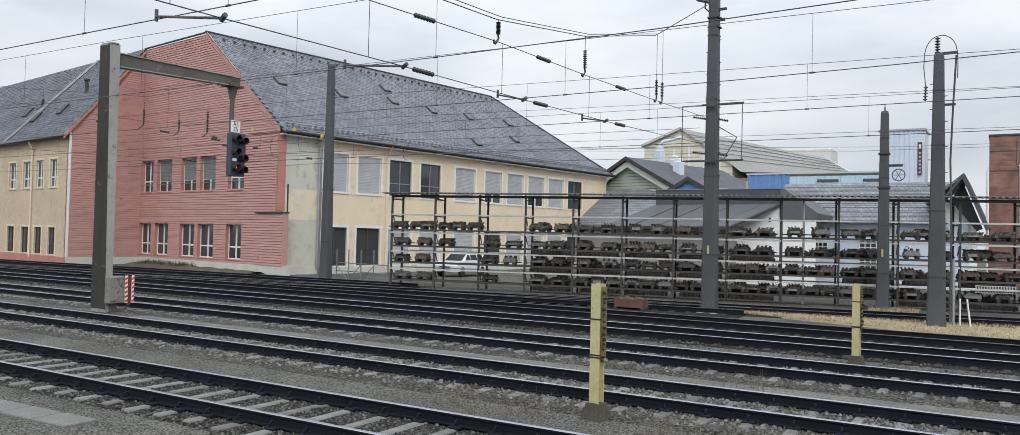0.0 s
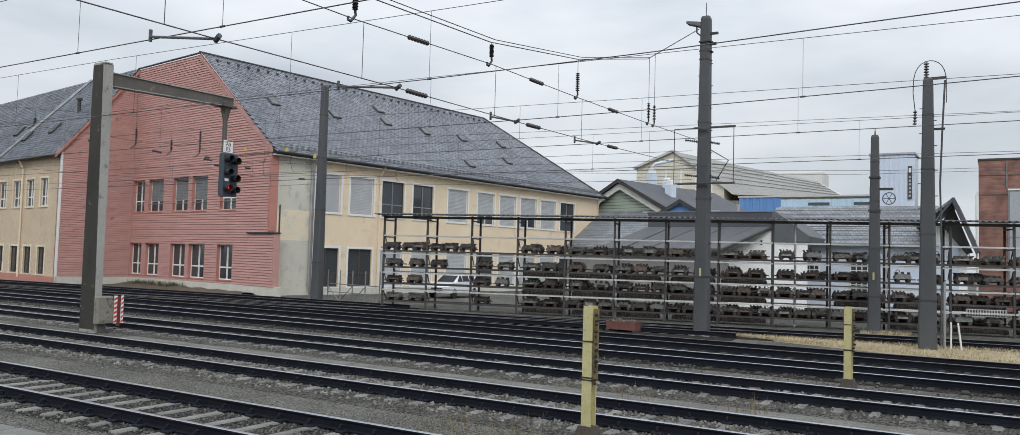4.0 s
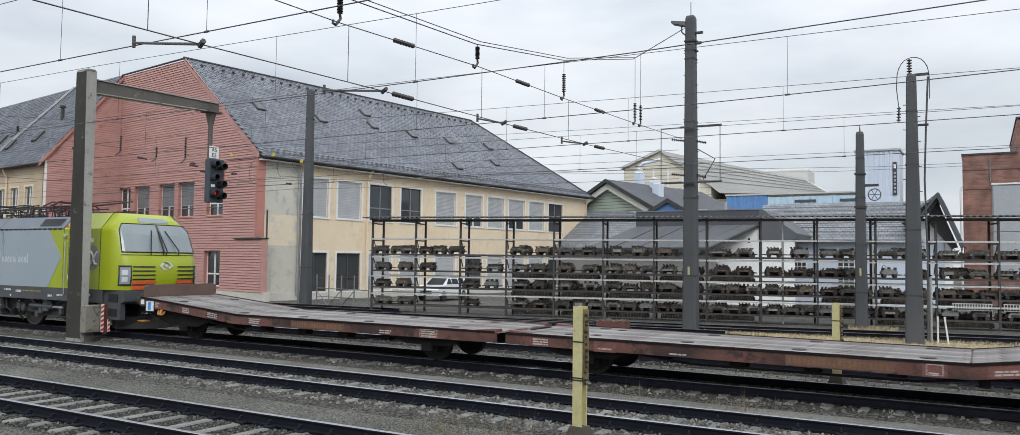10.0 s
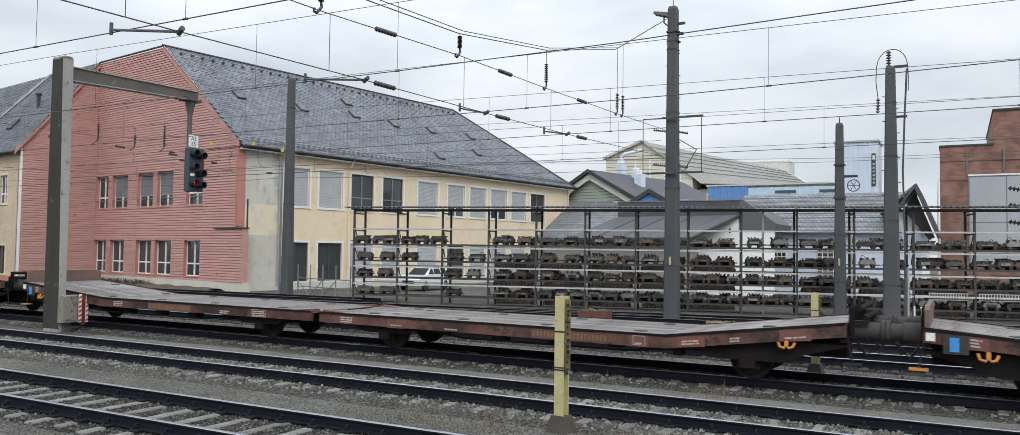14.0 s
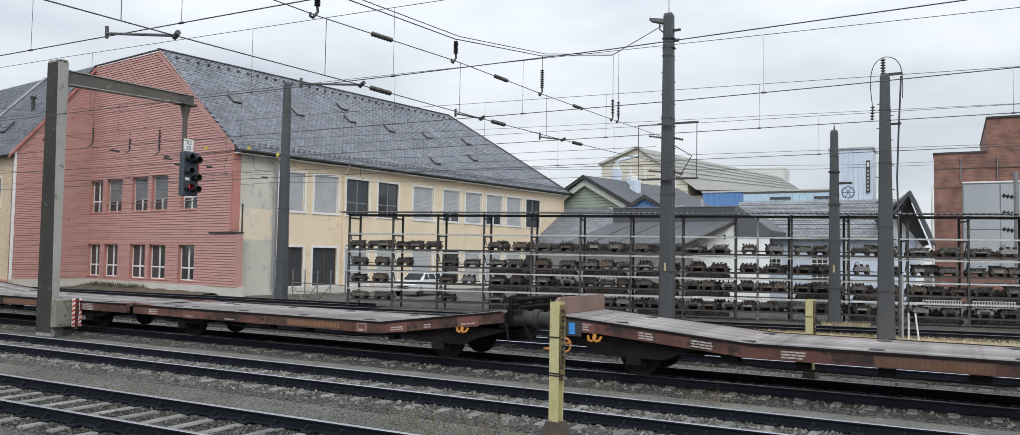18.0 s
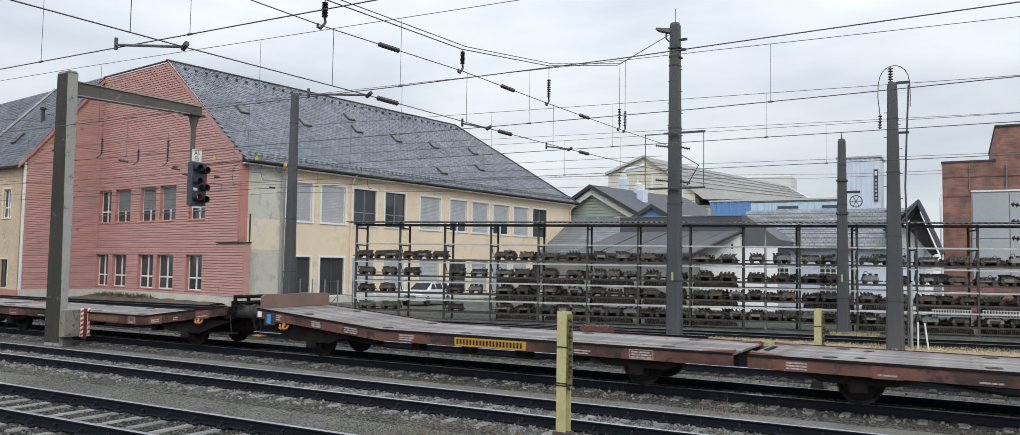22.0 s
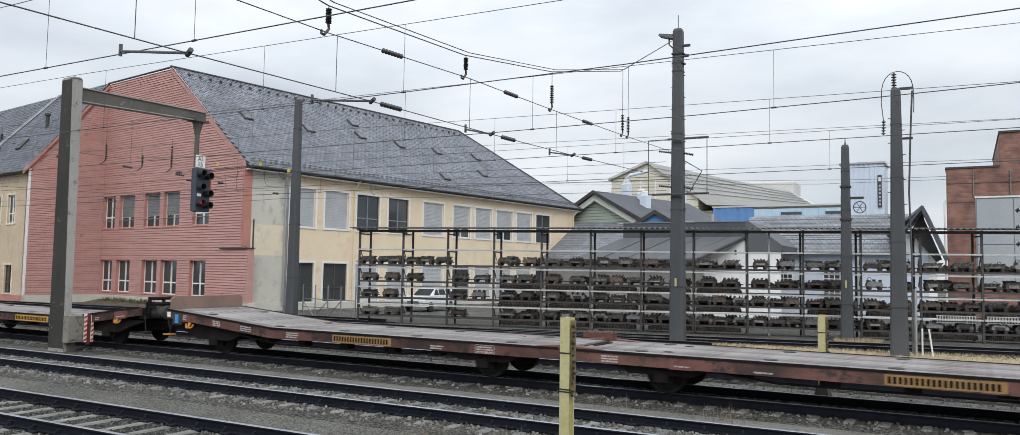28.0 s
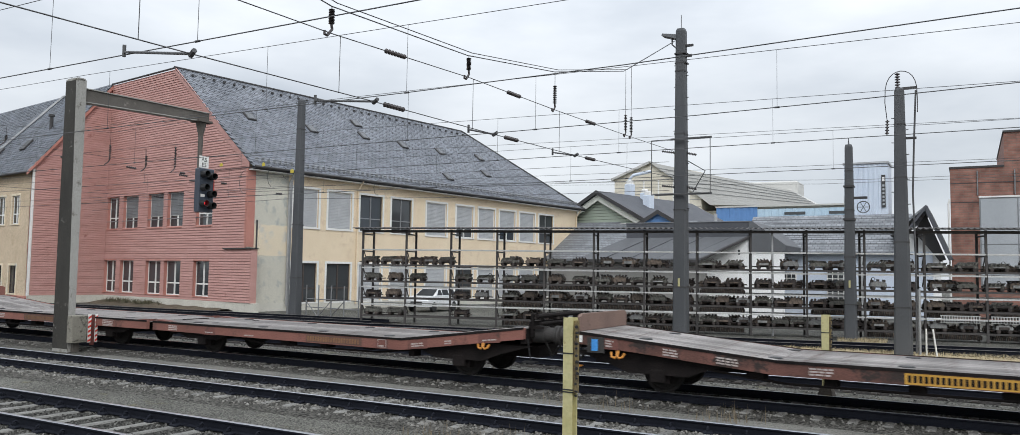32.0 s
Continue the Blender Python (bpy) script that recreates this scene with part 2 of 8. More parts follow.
MASTPAINT = mat("grey_mast_paint", (0.052, 0.055, 0.059), (0.09, 0.093, 0.098), 0.8, 0.65, bump=0.3, streak=0.3, stain=(0.14, 0.135, 0.13), stain_at=0.67)
SIGNALMAST = mat("weathered_steel_mast", (0.25, 0.245, 0.225), (0.40, 0.39, 0.36), 0.9, 0.65, bump=0.3, streak=0.25, stain=(0.11, 0.098, 0.08), stain_at=0.57)
SIGNALARM = mat("brown_grey_steel_arm", (0.07, 0.062, 0.053), (0.135, 0.122, 0.107), 0.9, 0.6, bump=0.3, stain=(0.22, 0.20, 0.18), stain_at=0.64)
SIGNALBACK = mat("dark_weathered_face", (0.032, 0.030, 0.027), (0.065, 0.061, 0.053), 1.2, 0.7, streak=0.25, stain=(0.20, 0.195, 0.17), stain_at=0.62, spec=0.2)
CABINET = mat("stained_grey_cabinet", (0.17, 0.16, 0.13), (0.25, 0.235, 0.195), 1.5, 0.8, bump=0.3, streak=0.4, stain=(0.065, 0.06, 0.05), stain_at=0.55)
GALV = mat("galvanised_steel", (0.38, 0.385, 0.39), (0.52, 0.525, 0.53), 3.0, 0.4, metal=0.6, bump=0.1)
YELLOW = mat("faded_yellow_paint", (0.40, 0.36, 0.16), (0.53, 0.49, 0.27), 3.0, 0.7, bump=0.2, grain=20, stain=(0.22, 0.15, 0.06), stain_at=0.62, speck=0.08)
BLACK = mat("black_rubber", (0.012, 0.012, 0.013), (0.025, 0.025, 0.026), 4.0, 0.6)
CONCRETE = mat("concrete_block", (0.30, 0.29, 0.27), (0.42, 0.41, 0.38), 2.0, 0.9, bump=0.5, stain=(0.20, 0.18, 0.16))
DARKFOOT = mat("dark_stained_footing", (0.05, 0.042, 0.035), (0.09, 0.075, 0.06), 4.0, 0.9, bump=0.6)


# ---------------------------------------------------------------- mesh tools
class Mesh:
    """Points and faces that become one mesh."""

    def __init__(self):
        self.v, self.f, self.s = [], [], []

    def add(self, pts, faces, slot=0):
        n = len(self.v)
        self.v += [tuple(p) for p in pts]
        self.f += [tuple(i + n for i in f) for f in faces]
        self.s += [slot] * len(faces)
        return self

    def box(self, x0, x1, y0, y1, z0, z1, slot=0):
        return self.add([(x0, y0, z0), (x1, y0, z0), (x1, y1, z0), (x0, y1, z0), (x0, y0, z1), (x1, y0, z1), (x1, y1, z1), (x0, y1, z1)],
                        [(0, 3, 2, 1), (4, 5, 6, 7), (0, 1, 5, 4), (1, 2, 6, 5), (2, 3, 7, 6), (3, 0, 4, 7)], slot)

    def bevel_box(self, x0, x1, y0, y1, z0, z1, b=0.02, slot=0):
        """A box whose upright and top edges are chamfered."""
        def ring(i, z):
            return [(x0 + i + b, y0 + i, z), (x1 - i - b, y0 + i, z), (x1 - i, y0 + i + b, z), (x1 - i, y1 - i - b, z),
                    (x1 - i - b, y1 - i, z), (x0 + i + b, y1 - i, z), (x0 + i, y1 - i - b, z), (x0 + i, y0 + i + b, z)]
        return self.loft([ring(0, z0), ring(0, z1 - b), ring(b, z1)], True, slot)

    def loft(self, rings, closed=True, slot=0, caps=True):
        n = len(rings[0])
        pts = [p for r in rings for p in r]
        faces = []
        for k in range(len(rings) - 1):
            for i in range(n if closed else n - 1):
                j = (i + 1) % n
                faces.append((k * n + i, k * n + j, (k + 1) * n + j, (k + 1) * n + i))
        if closed and caps:
            faces.append(tuple(reversed(range(n))))
            faces.append(tuple((len(rings) - 1) * n + i for i in range(n)))
        return self.add(pts, faces, slot)

    def tube(self, p, q, r0, r1=None, n=8, slot=0):
        p, q = Vector(p), Vector(q)
        r1 = r0 if r1 is None else r1
        d = (q - p).normalized()
        a = d.orthogonal().normalized()
        b = d.cross(a)
        c = [(math.cos(2 * math.pi * i / n), math.sin(2 * math.pi * i / n)) for i in range(n)]
        return self.loft([[p + (a * x + b * y) * r0 for x, y in c], [q + (a * x + b * y) * r1 for x, y in c]], True, slot)

    def path(self, pts, r, n=6, slot=0):
        """One round tube along all the points."""
        pts = [Vector(p) for p in pts]
        rings = []
        for i, p in enumerate(pts):
            d = (pts[min(i + 1, len(pts) - 1)] - pts[max(i - 1, 0)])
            if d.length < 1e-9:
                d = pts[i] - pts[i - 1]
            d.normalize()
            u = d.cross(Vector((0, 0, 1)) if abs(d.z) < 0.85 else Vector((0, 1, 0))).normalized()
            w = d.cross(u)
            if rings:
                u2 = (pu - d * pu.dot(d)).normalized()
                u, w = u2, d.cross(u2)
            pu = u
            rings.append([tuple(p + r * (math.cos(2 * math.pi * k / n) * u + math.sin(2 * math.pi * k / n) * w)) for k in range(n)])
        return self.loft(rings, True, slot)

    def lathe(self, prof, axis="z", at=(0, 0, 0), n=16, slot=0):
        """Turn (radius, height) pairs round an axis through at."""
        rings = []
        for r, h in prof:
            ring = []
            for i in range(n):
                a = 2 * math.pi * i / n
                c, s = r * math.cos(a), r * math.sin(a)
                p = {"z": (c, s, h), "y": (c, h, s), "x": (h, c, s)}[axis]
                ring.append((p[0] + at[0], p[1] + at[1], p[2] + at[2]))
            rings.append(ring)
        return self.loft(rings, True, slot)

    def hoop(self, at, R, r, axis="y", n=20, k=6, slot=0):
        """A ring of round section."""
        rings = []
        for i in range(n + 1):
            a = 2 * math.pi * i / n
            ring = []
            for j in range(k):
                b = 2 * math.pi * j / k
                d = R + r * math.cos(b)
                c, s, h = d * math.cos(a), d * math.sin(a), r * math.sin(b)
                p = {"z": (c, s, h), "y": (c, h, s), "x": (h, c, s)}[axis]
                ring.append((p[0] + at[0], p[1] + at[1], p[2] + at[2]))
            rings.append(ring)
        return self.loft(rings, True, slot, False)

    def prism(self, poly, axis, a, b, slot=0):
        """A flat outline pushed along an axis from a to b. The outline's pairs are the two other axes in order."""
        def put(u, v, w):
            return {"x": (w, u, v), "y": (u, w, v), "z": (u, v, w)}[axis]
        return self.loft([[put(u, v, a) for u, v in poly], [put(u, v, b) for u, v in poly]], True, slot)


def part(name, m, material, parent=None, label="", at=None, smooth=False):
    """Link a Mesh as one object under a thing or a part."""
    me = bpy.data.meshes.new(name)
    me.from_pydata(m.v, [], m.f)
    for k in (material if isinstance(material, (list, tuple)) else [material]):
        me.materials.append(k)
    if any(m.s):
        me.polygons.foreach_set("material_index", m.s)
    bm = bmesh.new()
    bm.from_mesh(me)
    bmesh.ops.recalc_face_normals(bm, faces=bm.faces)
    bm.to_mesh(me)
    bm.free()
    if smooth:
        me.polygons.foreach_set("use_smooth", [True] * len(me.polygons))
        me.set_sharp_from_angle(angle=radians(35))
    ob = new(name, me)
    if parent is not None:
        ob.parent = parent
    if at is not None:
        ob.matrix_basis = at
    if label:
        ob["label"] = label
    return ob


def again(ob, parent, m):
    """One more object on the mesh of ob."""
    o = new(ob.name.split(".")[0], ob.data)
    o.parent = parent
    o.matrix_basis = m
    return o


def thing(name, m, label, category, group="", kind=""):
    e = new(name)
    e.empty_display_size = 0.2
    e.matrix_basis = m
    return tagged(e, label, category, group, kind)


def wire(m, p, q, r=0.012, sag=0.0, n=8):
    p, q = Vector(p), Vector(q)
    pts = [p.lerp(q, i / n) - Vector((0, 0, 4 * sag * (i / n) * (1 - i / n))) for i in range(n + 1)]
    return m.path(pts, r, 5)


def holed(m, axis, at, thick, u0, u1, z0, z1, holes, slot=0):
    """A wall slab with rectangular openings. axis y: it stands on y = at and is thick towards +y; axis x: on x = at, thick towards -x."""
    us = sorted({u0, u1, *[min(max(h[0], u0), u1) for h in holes], *[min(max(h[1], u0), u1) for h in holes]})
    zs = sorted({z0, z1, *[h[2] for h in holes], *[h[3] for h in holes]})
    for a, b in zip(us[:-1], us[1:]):
        run = None
        for c, d in zip(zs[:-1], zs[1:]):
            um, zm = (a + b) / 2, (c + d) / 2
            free = not any(h[0] < um < h[1] and h[2] < zm < h[3] for h in holes)
            if free:
                run = (run[0], d) if run else (c, d)
            if run and (not free or d == zs[-1]):
                if axis == "y":
                    m.box(a, b, at, at + thick, run[0], run[1], slot)
                else:
                    m.box(at - thick, at, a, b, run[0], run[1], slot)
                run = None
    return m


def boards(m, axis, at, u0, u1, z0, z1, holes, pitch=0.165, lo=None, hi=None):
    """Lapped weatherboards, course by course, cut round the openings and under a slope."""
    z = z0
    while z < z1 - 0.02:
        t = min(z + pitch, z1)
        a, b = (lo(t) if lo else u0), (hi(t) if hi else u1)
        e = t - 0.012
        cuts = sorted((h[0], h[1]) for h in holes if h[2] < (z + t) / 2 < h[3])
        x = a
        for c, d in cuts + [(b, b)]:
            c2 = min(c, b)
            if c2 - x > 0.02:
                if axis == "y":
                    m.add([(x, at - 0.05, z), (c2, at - 0.05, z), (c2, at, z), (x, at, z), (x, at - 0.008, e), (c2, at - 0.008, e), (c2, at, e), (x, at, e)],
                          [(0, 1, 5, 4), (0, 3, 2, 1), (0, 4, 7, 3), (1, 2, 6, 5), (4, 5, 6, 7)])
                else:
                    m.add([(at + 0.05, x, z), (at + 0.05, c2, z), (at, c2, z), (at, x, z), (at + 0.008, x, e), (at + 0.008, c2, e), (at, c2, e), (at, x, e)],
                          [(0, 1, 5, 4), (0, 3, 2, 1), (0, 4, 7, 3), (1, 2, 6, 5), (4, 5, 6, 7)])
            x = max(x, d)
        z = t
    return m


# ---------------------------------------------------------------- ground and tracks
def make_ground():
    m = Mesh()
    xs, ys = [-2500, -400, -120, -60, -30, 0, 30, 120, 400, 2500], [-2500, -300, -60, 0, 10, 20, 40, 80, 300, 2500]
    pts = [(x, y, -0.215) for y in ys for x in xs]
    n = len(xs)
    m.add(pts, [(j * n + i, j * n + i + 1, (j + 1) * n + i + 1, (j + 1) * n + i) for j in range(len(ys) - 1) for i in range(n - 1)])
    tagged(part("ground", m, GROUND), "grey-brown packed gravel ground of the railway yard", "ground", kind="structure")


make_ground()
TRACKS = [8.37, 12.70, 17.02, 21.35, 25.05]


def rail_mesh(x0, x1):
    """Flat-bottomed rail: foot, web and head; the running face is another material."""
    prof = [(-0.07, -0.165), (0.07, -0.165), (0.07, -0.152), (0.012, -0.135), (0.012, -0.045), (0.036, -0.032), (0.036, -0.008), (-0.036, -0.008), (-0.036, -0.032), (-0.012, -0.045), (-0.012, -0.135), (-0.07, -0.152)]
    m = Mesh()
    m.prism(prof, "x", x0, x1)
    m.prism([(-0.035, -0.0078), (0.035, -0.0078), (0.027, 0.0), (-0.027, 0.0)], "x", x0, x1, 1)
    return m


def sleeper_mesh(length=2.5, w=0.17):
    m = Mesh()
    a, b = w / 2, w / 2 - 0.025
    h = length / 2
    m.loft([[(-a, -h, -0.26), (a, -h, -0.26), (a, h, -0.26), (-a, h, -0.26)], [(-a, -h, -0.19), (a, -h, -0.19), (a, h, -0.19), (-a, h, -0.19)],
            [(-b, -h + 0.02, -0.167), (b, -h + 0.02, -0.167), (b, h - 0.02, -0.167), (-b, h - 0.02, -0.167)]])
    return m


def make_track(y, head, sleeper_mat, near, turn=0.0, x=0.0, x0=-260, x1=160, label="", bed_mat=None, wide=2.0):
    t = thing("railway_track", pose(x, y, 0, 0, 0, turn), label, "railway track", "parallel tracks of the yard", "structure")
    r = part("rail", rail_mesh(x0, x1), [RAIL, head], t, at=pose(0, -0.7525, 0))
    again(r, t, pose(0, 0.7525, 0))
    bed = Mesh()
    bed.prism([(-wide, -0.23), (wide, -0.23), (wide - .5, -0.19), (.5 - wide, -0.19)], "x", x0, x1)
    part("ballast_bed", bed, bed_mat or BALLAST, t)
    rng = random.Random(int(y * 100))
    first = None
    lo, hi = near
    k = int(lo / 0.63)
    while k * 0.63 < hi:
        m4 = pose(k * 0.63 + rng.uniform(-0.03, 0.03), rng.uniform(-0.05, 0.05), rng.uniform(-0.006, 0.004), 0, 0, rng.uniform(-1.2, 1.2))
        if first is None:
            first = part("sleeper", sleeper_mesh(), sleeper_mat, t, at=m4)
            clip = Mesh()
            clip.bevel_box(-0.09, 0.09, -0.19, -0.05, -0.17, -0.13, 0.02)
            clip.bevel_box(-0.09, 0.09, 0.05, 0.19, -0.17, -0.13, 0.02)
            clip.tube((0, -0.12, -0.14), (0, -0.12, -0.09), 0.025, n=6)
            clip.tube((0, 0.12, -0.14), (0, 0.12, -0.09), 0.025, n=6)
            for q in (-.12, .12):
                clip.hoop((0, q, -.105), .045, .016, "x", 8, 4)
            cl = part("rail_clip", clip, RAIL, t, at=pose(k * 0.63, -0.7525, 0))
            again(cl, t, pose(k * 0.63, 0.7525, 0))
        else:
            again(first, t, m4)
            if y < 14:
                again(cl, t, pose(k * 0.63, -0.7525, 0))
                again(cl, t, pose(k * 0.63, 0.7525, 0))
        k += 1
    far = Mesh()
    for k in list(range(int(x0 / 0.63), int(lo / 0.63))) + list(range(int(hi / 0.63) + 1, int(min(x1, 60) / 0.63))):
        if -110 < k * 0.63 < 60:
            far.box(k * 0.63 - 0.12, k * 0.63 + 0.12, -1.25, 1.25, -0.26, -0.17)
    if far.v:
        tagged(part("sleeper_row", far, sleeper_mat, t), kind="stuff")
    return t


make_track(TRACKS[0], RAILTOP, SLEEPER, (-30, 6), label="near railway track with pale concrete sleepers and bright rails", bed_mat=NEARBED, wide=1.5)
make_track(TRACKS[1], RAILTOP, SLEEPERDULL, (-45, 5), label="railway track with dark rails and polished heads in ballast")
make_track(TRACKS[2], RAILTOP, SLEEPERDULL, (-45, 5), label="railway track on which the freight train runs")
make_track(TRACKS[3], RAILTOP, DARKSLEEPER, (-45, 5), label="railway track with dark sleepers beyond the train", bed_mat=DARKBALLAST, wide=1.5)
make_track(TRACKS[4], RAILDULL, DARKSLEEPER, (-40, 2), label="little-used siding with dull rusty rails", bed_mat=DARKBALLAST, wide=1.9)
make_track(31.2, RAILDULL, DARKSLEEPER, (-20, 12), turn=11, x=-9.3, x0=-34, x1=90, label="rusty siding leading along the parts rack", bed_mat=DARKBALLAST, wide=2.4)
make_track(27.6, RAILDULL, DARKSLEEPER, (-30, 0), turn=6, x=-32, x0=-90, x1=24, label="rusty siding towards the clad building", bed_mat=DARKBALLAST, wide=2.4)
make_track(30.4, RAILDULL, DARKSLEEPER, (-20, 10), turn=3, x=-45, x0=-60, x1=20, label="rusty siding close to the red boarded wall", bed_mat=DARKBALLAST, wide=2.0)


def scatter(name, material, n, xr, yr, size, seed, z, label, category, keep=None, parent=None):
    """Loose angular stones, joined."""
    rng = random.Random(seed)
    m = Mesh()
    done = 0
    while done < n:
        x, y = rng.uniform(*xr), rng.uniform(*yr)
        if keep and not keep(x, y, rng):
            continue
        s = rng.uniform(*size)
        a = rng.uniform(0, 6.3)
        c, d = math.cos(a), math.sin(a)
        q = [(s * rng.uniform(.7, 1.3), 0), (0, s * rng.uniform(.6, 1.1)), (-s * rng.uniform(.7, 1.3), 0), (0, -s * rng.uniform(.6, 1.1))]
        zz = z + rng.uniform(-0.01, 0.005)
        pts = [(x + c * u - d * v, y + d * u + c * v, zz) for u, v in q] + [(x + c * u * .55 - d * v * .55, y + d * u * .55 + c * v * .55, zz + s * rng.uniform(.5, 1.0)) for u, v in q]
        m.add(pts, [(4, 5, 6, 7), (0, 1, 5, 4), (1, 2, 6, 5), (2, 3, 7, 6), (3, 0, 4, 7)])
        done += 1
    return tagged(part(name, m, material, parent), label, category, kind="stuff")


def near_track(y0, wide=1.6):
    return lambda x, y, rng: abs(y - y0) < wide and rng.random() < 1.15 - abs(y - y0) / wide * 0.6


def between_sleepers(y0, wide):
    def keep(x, y, rng):
        d = abs(y - y0)
        if d > wide or (d < 1.27 and abs((x / 0.63 + .5) % 1 - .5) * 0.63 < .13 and rng.random() < .9):
            return False
        return rng.random() < 1.2 - d / wide * .5
    return keep


for i, (ty, cnt, wide, stone) in enumerate(((8.37, 13000, 1.4, GRIT), (12.70, 15000, 1.55, STONE), (17.02, 9000, 1.6, STONE), (21.35, 5000, 1.9, GRIT))):
    scatter("ballast_stones", stone, cnt, (-26 - 9 * i, 4), (ty - 2, ty + 2), (0.014, 0.030) if i == 0 else (0.020, 0.044), 11 + i, -0.188, "loose grey ballast stones between and beside the sleepers", "ballast", between_sleepers(ty, wide) if i == 0 else near_track(ty, wide))
scatter("gravel", STONE, 20000, (-30, 3), (4.0, 15.5), (0.006, 0.018), 31, -0.213, "fine loose gravel strewn on the packed ground", "gravel")
scatter("gravel", STONE, 5000, (-40, 4), (15.3, 24.0), (0.012, 0.030), 32, -0.213, "coarse loose gravel between the further tracks", "gravel", lambda x, y, rng: min(abs(y - q) for q in TRACKS) > 1.5)


FINEGRAVEL = mat("pale_fine_gravel", (0.115, 0.112, 0.10), (0.185, 0.18, 0.162), 1.2, 0.95, bump=0.6, grain=45, stain=(0.085, 0.08, 0.066), stain_at=0.58, speck=0.4, spec=0.1)


def make_gravel_strip():
    """Low ridge of pale fine gravel beside the second track."""
    rng = random.Random(17)
    rows = []
    for k in range(90):
        x = -22 + k * .5
        a, b = 14.35 + rng.uniform(-.05, .05), 15.25 + rng.uniform(-.08, .08)
        rows.append([(x, a, -.217), (x, a + .18, -.195 + rng.uniform(-.006, .006)), (x, b - .25, -.197 + rng.uniform(-.006, .006)), (x, b, -.217)])
    tagged(part("gravel_strip", Mesh().loft(rows, False), FINEGRAVEL), "low strip of pale fine gravel beside the track", "gravel", kind="stuff")


make_gravel_strip()


SLABGREY = mat("grey_slab", (0.13, 0.13, 0.12), (0.19, 0.19, 0.18), 2.0, 0.9, bump=0.5, stain=(0.09, 0.085, 0.075))


def make_slab_path():
    t = thing("slab_path", pose(-11.4, 6.24, -0.205, 0, 0, 2), "pale concrete slab path beside the near track", "path", kind="structure")
    m = Mesh()
    m.bevel_box(-0.36, 0.36, -0.24, 0.24, -0.05, 0.025, 0.015)
    first = part("slab", m, SLABGREY, t, at=pose(-3.2, 0, 0))
    for i in range(1, 6):
        again(first, t, pose(-3.2 + i * .75, 0.01 * (i % 3), 0, 0, 0, 0.8 * (i % 2)))


make_slab_path()


def make_grass():
    """Strip of dry grass between the sidings: a low mound and many blades."""
    def edge(x):
        return max(26.3, 30.3 - 0.37 * (x + 9.1)), 30.75 + 0.17 * (x + 9.3)
    m = Mesh()
    rows = []
    for i in range(40):
        x = -9.6 + i * 0.8
        a, b = edge(x)
        rows.append([(x, a, -0.22), (x, a + (b - a) * .3, -0.15), (x, a + (b - a) * .7, -0.14), (x, b, -0.22)])
    m.loft(rows, False)
    tagged(part("grass_strip", m, GRASS), "wedge of dry straw-coloured grass between two sidings", "grass", kind="stuff")
    rng = random.Random(5)
    g = Mesh()
    for _ in range(22000):
        x = rng.uniform(-9.6, 10)
        a, b = edge(x)
        y = rng.uniform(a, b)
        h, t = rng.uniform(0.03, 0.12), rng.uniform(0, 6.3)
        dx, dy = math.cos(t), math.sin(t)
        z = -0.17
        lean = rng.uniform(0.02, 0.22)
        g.add([(x - dy * .008, y + dx * .008, z), (x + dy * .008, y - dx * .008, z), (x + dx * lean, y + dy * lean, z + h)], [(0, 1, 2)])
    for _ in range(1500):
        x = rng.uniform(-4.8, -3.0)
        y = 36.3 + rng.gauss(0, .35)
        h, t = rng.uniform(0.05, 0.2), rng.uniform(0, 6.3)
        dx, dy = math.cos(t), math.sin(t)
        g.add([(x - dy * .012, y + dx * .012, -.22), (x + dy * .012, y - dx * .012, -.22), (x + dx * .1, y + dy * .1, -.22 + h)], [(0, 1, 2)])
    tagged(part("grass_blades", g, BLADE), "dry straw-yellow grass blades with a little green", "grass", kind="stuff")


make_grass()


# ---------------------------------------------------------------- the long yellow and red building
BX = Matrix.Translation((-36.83, 34.38, 0)) @ Matrix.Rotation(radians(-8), 4, "Z")
FX, EAVE, RIDGE, RX, WINGX, WINGY = -1.0, 8.85, 15.75, -9.74, -18.37, -5.11
RED_UP = [(-18.2, -16.5), (-15.9, -13.8), (-12.5, -10.5), (-10.0, -8.05), (-6.5, -4.65)]
RED_LOW = [(-18.3, -16.6), (-16.0, -14.1), (-12.5, -10.55), (-10.1, -8.1), (-6.6, -4.8)]
FAC_UP = [(3.4, 5.4), (6.2, 8.25), (9.0, 11.1), (12.0, 14.05), (15.65, 17.9), (19.05, 21.1), (21.8, 23.9), (24.55, 26.75), (27.4, 29.6), (30.3, 32.5)]
WING_W = [(-21.5, -20.3), (-24.0, -22.7), (-26.5, -25.1), (-29.3, -27.9), (-33.0, -31.6), (-36.0, -34.6), (-40.0, -38.6)]


